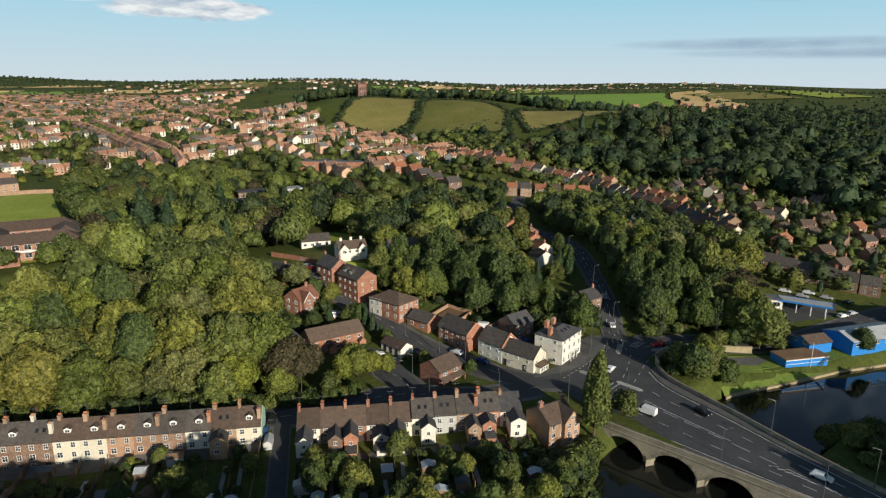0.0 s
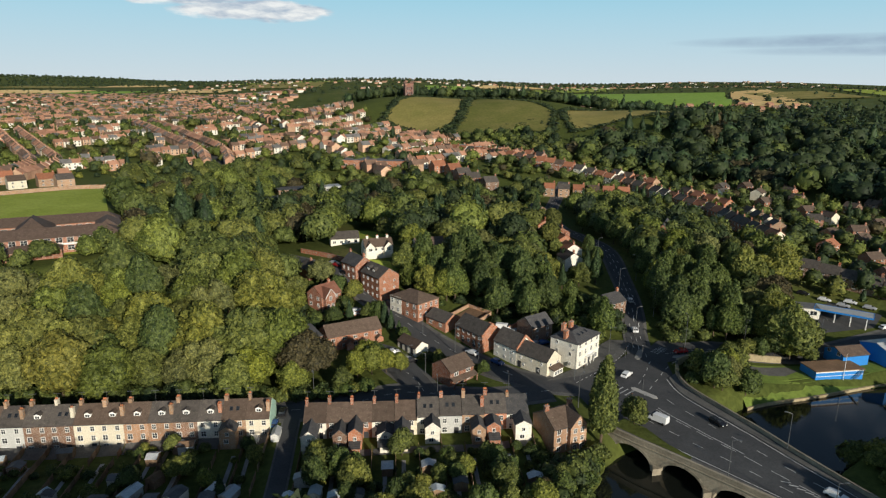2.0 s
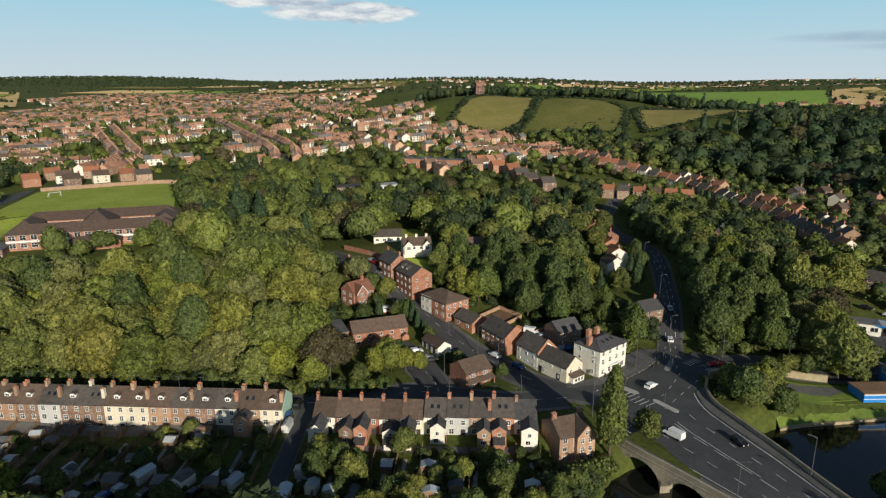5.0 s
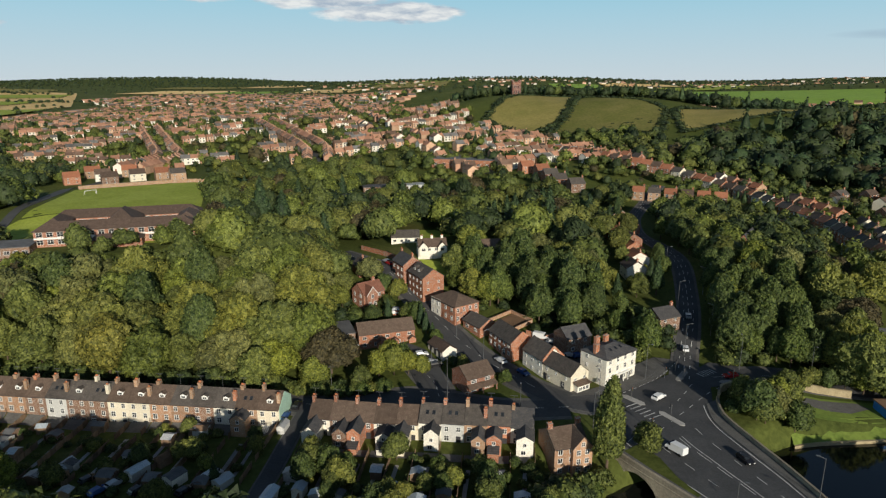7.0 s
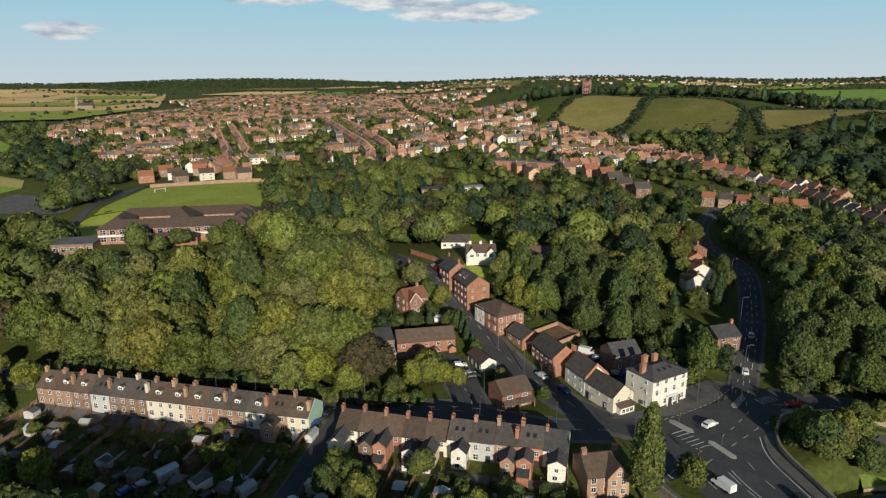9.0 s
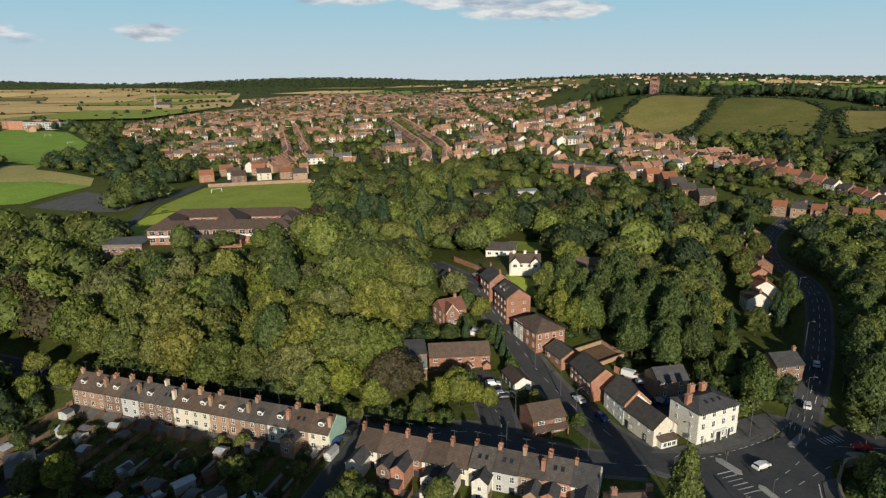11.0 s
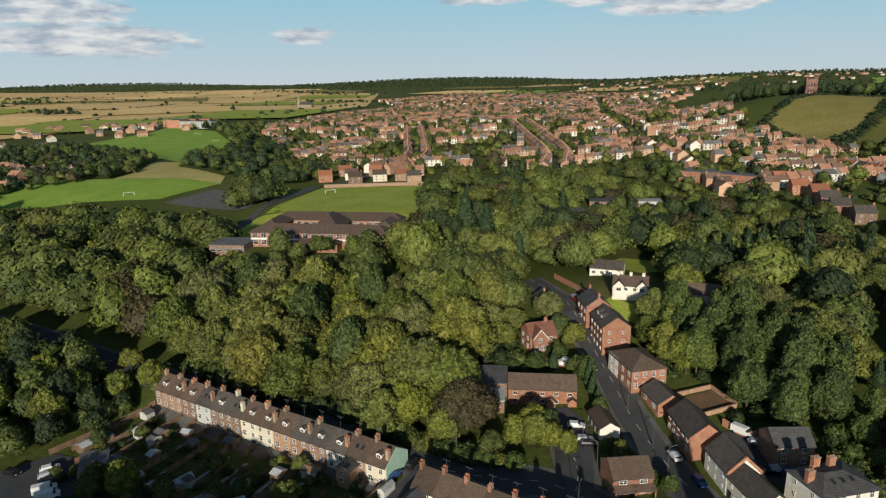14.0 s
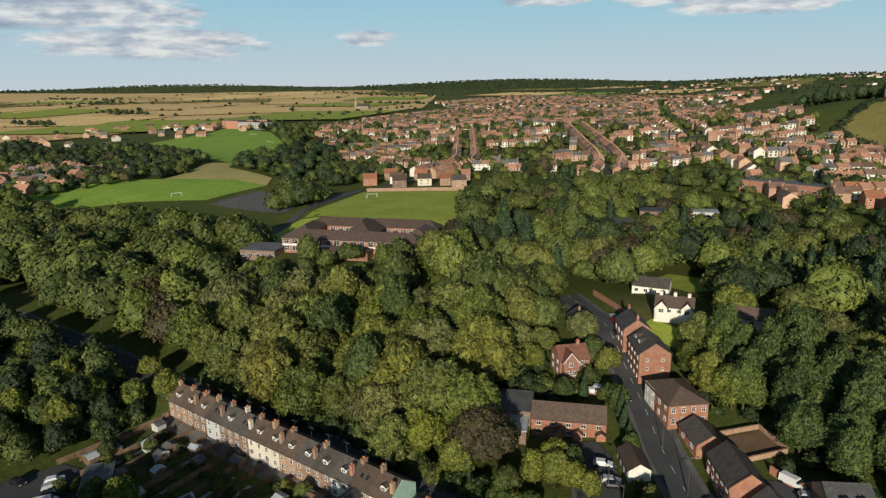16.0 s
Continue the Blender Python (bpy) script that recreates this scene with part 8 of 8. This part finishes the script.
field("yard", "asphalt yard behind the corner building", [(42, 190), (50, 177), (60, 176), (66, 182), (58, 183), (50, 195)], ASPHALT, 0.12, 3, "yard")
field("corner_pavement", "paved corner in front of the white building", [(52.5, 157.5), (58, 155.5), (66, 159.5), (74, 166), (80, 173), (84, 183), (79, 184), (70, 176), (62, 164)], PAVING, 0.18, 3, "pavement")
field("excavated_plot", "bare red earth plot inside old walls", [(30, 199), (36, 194), (44, 201), (38, 207)], SOIL, 0.12, 3, "plot")
field("house_lawn", "bright lawn beyond the white houses", [(-16, 283), (2, 276), (12, 288), (0, 300), (-12, 300)], LAWN, 0.15, 4, "lawn")
field("house_lawn", "garden lawn below the white house", [(-3, 236), (12, 231), (16, 238), (0, 243)], LAWN, 0.15, 4, "lawn")
bm = bmesh.new()
prism(bm, [(62.4, 132.4, DECK - 0.2), (66.4, 126.9, DECK - 0.2), (70.2, 122.2, DECK - 0.2), (74.0, 117.4, DECK - 0.2), (74.8, 118.2, DECK - 0.2), (71.8, 123.5, DECK - 0.2), (69.6, 130.5, DECK - 0.2), (66, 135.5, DECK - 0.2)], (0, 0, 0.36))
bmesh.ops.recalc_face_normals(bm, faces=bm.faces)
tagged(new("grass_verge", mesh_of("grass_verge", bm, GROUND)), "rough grass verge behind the bridge parapet", "lawn", kind="structure")
field("bank_lawn", "grass bank south of the bridge", [(118, 100), (140, 104), (170, 112), (190, 100), (160, 80), (126, 84)], LAWN, 0.12, 6, "lawn")
wall_line("brick_wall", "red brick garden wall along the side street", [(-3, 236), (-12, 247), (-26, 260)], 1.8, 0.3, ORANGE_BRICK)
for a, b in (((30, 200.5), (37, 207)), ((37, 207.2), (44, 201.5)), ((44, 201.2), (37.5, 194.5))):
    wall_line("brick_wall", "tan brick wall round the bare plot", [a, ((a[0] + b[0]) / 2, (a[1] + b[1]) / 2), b], 1.1, 0.3, TAN_BRICK)
wall_line("brick_wall", "low brick wall below the villa", [(-22, 203), (-10, 201.5), (0, 204)], 1.5, 0.3, RED_BRICK)
wall_line("brick_wall", "brick wall behind the street terrace", [(42, 193), (48, 190), (52, 193)], 1.7, 0.3, ORANGE_BRICK)
wall_line("garden_wall", "pale stone garden wall among trees", [(56, 282), (66, 286), (76, 284)], 1.4, 0.4, CONCRETE)
for x, y, yaw, c, v in ((11, 179, 20, "white", False), (14.6, 174.5, 25, "silver", False), (16, 173.2, 25, "black", False), (46.5, 191, -20, "white", True), (50, 188.5, 20, "silver", False), (54.5, 180.6, 30, "silver", False), (52.5, 179, 30, "black", False), (57, 181, 30, "blue", False),
                        (41, 169.5, -52, "blue", False), (34.5, 176.5, 128, "white", False), (-2, 204, 10, "white", False), (-1, 206, 10, "silver", False), (6.5, 205, -55, "black", False), (-10, 238.5, 130, "red", False), (-6.5, 232, 125, "black", False), (-11.5, 241, 130, "silver", False),
                        (118.3, 176.5, 175, "white", False), (89, 189, 82, "white", False), (94, 207, 80, "silver", False), (97, 172.5, 190, "red", False), (75, 158, 45, "white", False), (166, 207, -48, "white", False), (170, 202.5, -48, "silver", False), (161, 212, -48, "black", False), (174.5, 205, -48, "white", False), (178.5, 200.5, -48, "silver", False), (173, 186, 15, "white", False), (178, 187.5, 15, "silver", False), (184, 196, 15, "black", False), (160, 199, -25, "red", False), (157, 200, -25, "red", False),
                        (-18.2, 143.5, 90, "blue", False), (-16.9, 149, 88, "black", False)):
    car(CAR_PAINT[c], x, y, yaw, c + " " + ("van" if v else "car") + " standing on the asphalt", length=5.0 if v else 4.2, van=v)
for u, i, c, yaw, v in ((0.62, 62, "white", -56, False), (0.75, 26, "black", -70, False), (0.36, 12, "white", 128, True)):
    p = deck(u, i)
    car(CAR_PAINT[c], p[0], p[1], yaw, c + " " + ("van" if v else "car") + " on the bridge", DECK + 0.04, 4.8 if v else 4.2, v)

# hedges, shrubs and conifers round the close and the side street
for k in range(16):
    x, y = 20.5 + k * 0.95, 175.5 - k * 0.75 if k < 8 else 169.5 - (k - 8) * 0.6
    if clear_of(x, y, 0.0):
        plant("bush", x, y, 1.1)
for x, y, kind, s in ((8.5, 196, "conifer", 0.55), (10.5, 193, "conifer", 0.5), (6.5, 199, "small", 1.0), (13, 189.5, "conifer", 0.42), (14.5, 187, "small", 0.7), (4, 201, "small", 1.0), (-3, 200, "conifer", 0.5), (-8, 217, "small", 1.1), (-2, 214, "small", 1.1), (-20, 206, "gold", 1.0), (-26, 199, "gold", 0.9), (-22, 214, "big", 0.7),
                      (-32, 192, "small", 1.2), (24, 171, "small", 0.7), (27, 171, "bush", 1.2), (36, 164, "small", 0.6), (-6, 222, "big", 0.65), (-14, 224, "big", 0.7), (18, 222, "big", 0.7), (24, 215, "big", 0.75), (30, 212, "big", 0.8), (16, 232, "big", 0.75), (24, 228, "big", 0.85), (22, 240, "small", 1.1), (0, 239, "small", 0.9), (12, 237, "small", 0.8),
                      (36, 243, "big", 0.8), (20, 256, "big", 0.8), (46, 248, "big", 0.9), (56, 242, "big", 0.9), (64, 236, "big", 0.9), (68, 226, "big", 0.9), (74, 214, "big", 0.8), (40, 236, "big", 0.9), (50, 232, "big", 0.9), (58, 226, "big", 0.9),
                      (134, 168, "small", 1.0), (120, 171, "bush", 1.6), (114, 170, "bush", 1.5), (108, 168.5, "bush", 1.4), (124, 170, "bush", 1.6), (143, 185, "small", 1.2), (92, 154, "bush", 1.5)):
    if clear_of(x, y, 0.3):
        plant(kind, x, y, s)
# single trees that stand out of the wood
for kind, x, y, k in (("halfcopper", -124, 190, 1.75), ("halfcopper", -150, 172, 1.75), ("halfcopper", -155, 178, 1.4), ("halfcopper", -37, 332, 1.25), ("halfcopper", -45, 326, 1.0), ("halfcopper", -33, 388, 1.0), ("halfcopper", -75, 393, 0.8), ("halfcopper", -109, 393, 0.8), ("farcopper", -170, 504, 1.2), ("half4", -16, 309, 1.2), ("halfconifer", 0, 318, 1.0), ("halfconifer", -3, 312, 0.8), ("half4", -66, 400, 0.9), ("halfgold", 20, 360, 1.0), ("halfgold", 44, 352, 1.1), ("halfgold", 52, 348, 1.0),
                      ("half3", -232, 304, 1.5), ("half0", -238, 310, 1.5), ("half5", -226, 310, 1.4), ("halfgold", -196, 208, 1.2), ("halfgold", -210, 204, 0.9)):
    FAR.append((kind, x, y, k))
# trees among the houses of the valley
scatter([(165, 205), (300, 195), (330, 260), (290, 330), (255, 400), (190, 470), (120, 480), (60, 490), (60, 400), (112, 352), (150, 362), (165, 250)], 9.5, F4 * 4 + ["farcopper", "fargold", "farconifer"], 0.35, 0.78, 2.6, skip=0.12)
scatter([(-110, 480), (-80, 470), (-20, 420), (60, 400), (62, 490), (-30, 500), (-120, 492)], 12, F4 * 4 + ["farcopper"], 0.6, 1.0, 3.0, skip=0.1)
scatter([(60, 262), (84, 262), (80, 330), (96, 345), (105, 390), (60, 400)], 9, H4, 0.6, 0.95, 3.0, skip=0.1)
srng = random.Random(31)
for poly, n_s in ((SIDE_WOOD, 90), ([(60, 184), (70, 180), (84, 188), (88, 205), (80, 214), (66, 200)], 50), ([(97, 181), (150, 180), (150, 190), (104, 196), (100, 210)], 70), ([(-104, 155.5), (-26, 155.5), (-24, 160), (-104, 161)], 120), ([(40, 98), (56, 112), (62, 124), (58, 130), (46, 124), (36, 104)], 60), ([(-150, 118), (-100, 122), (-100, 150), (-150, 146)], 70), ([(-28, 176), (-8, 194), (-4, 215), (-24, 226), (-30, 200)], 40), ([(14, 214), (28, 208), (40, 196), (44, 190), (60, 186), (30, 224), (12, 240)], 60)):
    # a floor of shrubs at the edges of the woods
    xs, ys = [p[0] for p in poly], [p[1] for p in poly]
    for k in range(n_s):
        x, y = srng.uniform(min(xs), max(xs)), srng.uniform(min(ys), max(ys))
        if inside(x, y, poly) and clear_of(x, y, 0.9):
            FAR.append((srng.choice(("shrub0", "shrub1", "shrub2")), x, y, srng.uniform(0.9, 1.7)))
join_far_trees()

for x, y, kind, s_ in ((-22, 176, "small", 1.3), (-26, 180, "small", 1.2), (-24, 170, "big", 0.7), (-16, 161, "big", 0.65), (-3, 160.5, "small", 0.9), (14, 162, "small", 0.8), (-29, 186, "small", 1.2), (-12, 172, "small", 0.9), (-8, 199, "small", 0.9), (-14, 197.5, "bush", 1.4), (-18, 198.5, "bush", 1.5), (-23, 207, "small", 1.1),
                       (1, 195.5, "bush", 1.2), (-6, 195, "bush", 1.3), (6, 192.5, "bush", 1.2), (22, 184, "bush", 1.3), (24, 181, "bush", 1.4), (21, 187, "small", 0.6), (26, 178.5, "bush", 1.3)):
    if clear_of(x, y, 0.2):
        plant(kind, x, y, s_)
for x, y, kind, s_ in ((50, 109, "small", 0.7), (46, 106, "small", 0.9), (43, 103, "small", 1.0), (57.5, 126.5, "bush", 1.5), (52, 121, "bush", 1.7), (49, 118.5, "small", 0.75), (55, 123.5, "bush", 1.5), (51, 116, "bush", 1.6), (45, 112, "small", 0.8), (47, 122, "bush", 1.1)):
    plant(kind, x, y, s_)
# street and garden trees along the main road and behind the river wall
for x, y, kind, s_ in ((97, 153, "small", 1.3), (94.5, 157, "small", 1.2), (101.5, 155, "big", 0.55), (106, 157, "small", 1.2), (97.5, 148.5, "small", 1.1), (110, 169, "small", 0.8), (115, 170.5, "small", 0.9), (121, 171, "small", 0.9), (131, 172, "big", 1.15), (137, 174, "big", 0.7), (130, 170, "big", 0.75), (126, 171.5, "small", 1.0), (118, 172, "small", 0.8), (104, 161.5, "small", 0.9), (101, 158, "bush", 1.6), (98, 160, "small", 0.8), (99, 156, "small", 1.0), (103, 155, "bush", 1.8), (107, 167, "bush", 1.6), (95, 161, "bush", 1.6)):
    plant(kind, x, y, s_)
for k in range(44):
    x, y = 66 + (k * 7.3) % 29, 218 + k * 3.0
    if clear_of(x, y, 0.5) or (74 < x < 92 and all(abs((inv @ Vector((x, y, 0))).x) > hx + 1.2 or abs((inv @ Vector((x, y, 0))).y) > hy + 1.2 for inv, hx, hy in HALF.values()) and all((q - Vector((x, y, 0))).length > w / 2 + 1.5 for line, w in ROAD_LINES for q in line)):
        plant(rng.choice(("small", "small", "big", "bush", "conifer")), x, y, rng.uniform(0.45, 0.7) if k % 3 else 0.9)
# trees that reach the pavement in the corner of the two roads
for x, y, k in ((101, 187, 0.7), (106, 184.5, 0.62), (113, 184, 0.7), (120, 184.5, 0.75), (127, 185, 0.7), (134, 186, 0.75), (101, 196, 0.75), (103.5, 206, 0.72), (105.5, 217, 0.75), (108, 228, 0.75), (109.5, 240, 0.8), (110, 253, 0.8), (94, 246, 0.6), (94.5, 258, 0.6), (109, 268, 0.85), (108, 282, 0.85), (104, 298, 0.8), (88, 300, 0.55)):
    plant("deep", x, y, k)
# the dark hedge along the street behind the terraces
for k in range(34):
    x, y = -26 + k * 1.3, 156.0 + (k % 3) * 1.1 + max(0, k - 14) * 0.12
    if clear_of(x, y, 0.4):
        plant("bush", x, y, 1.25 + 0.1 * (k % 4), group="street hedge")
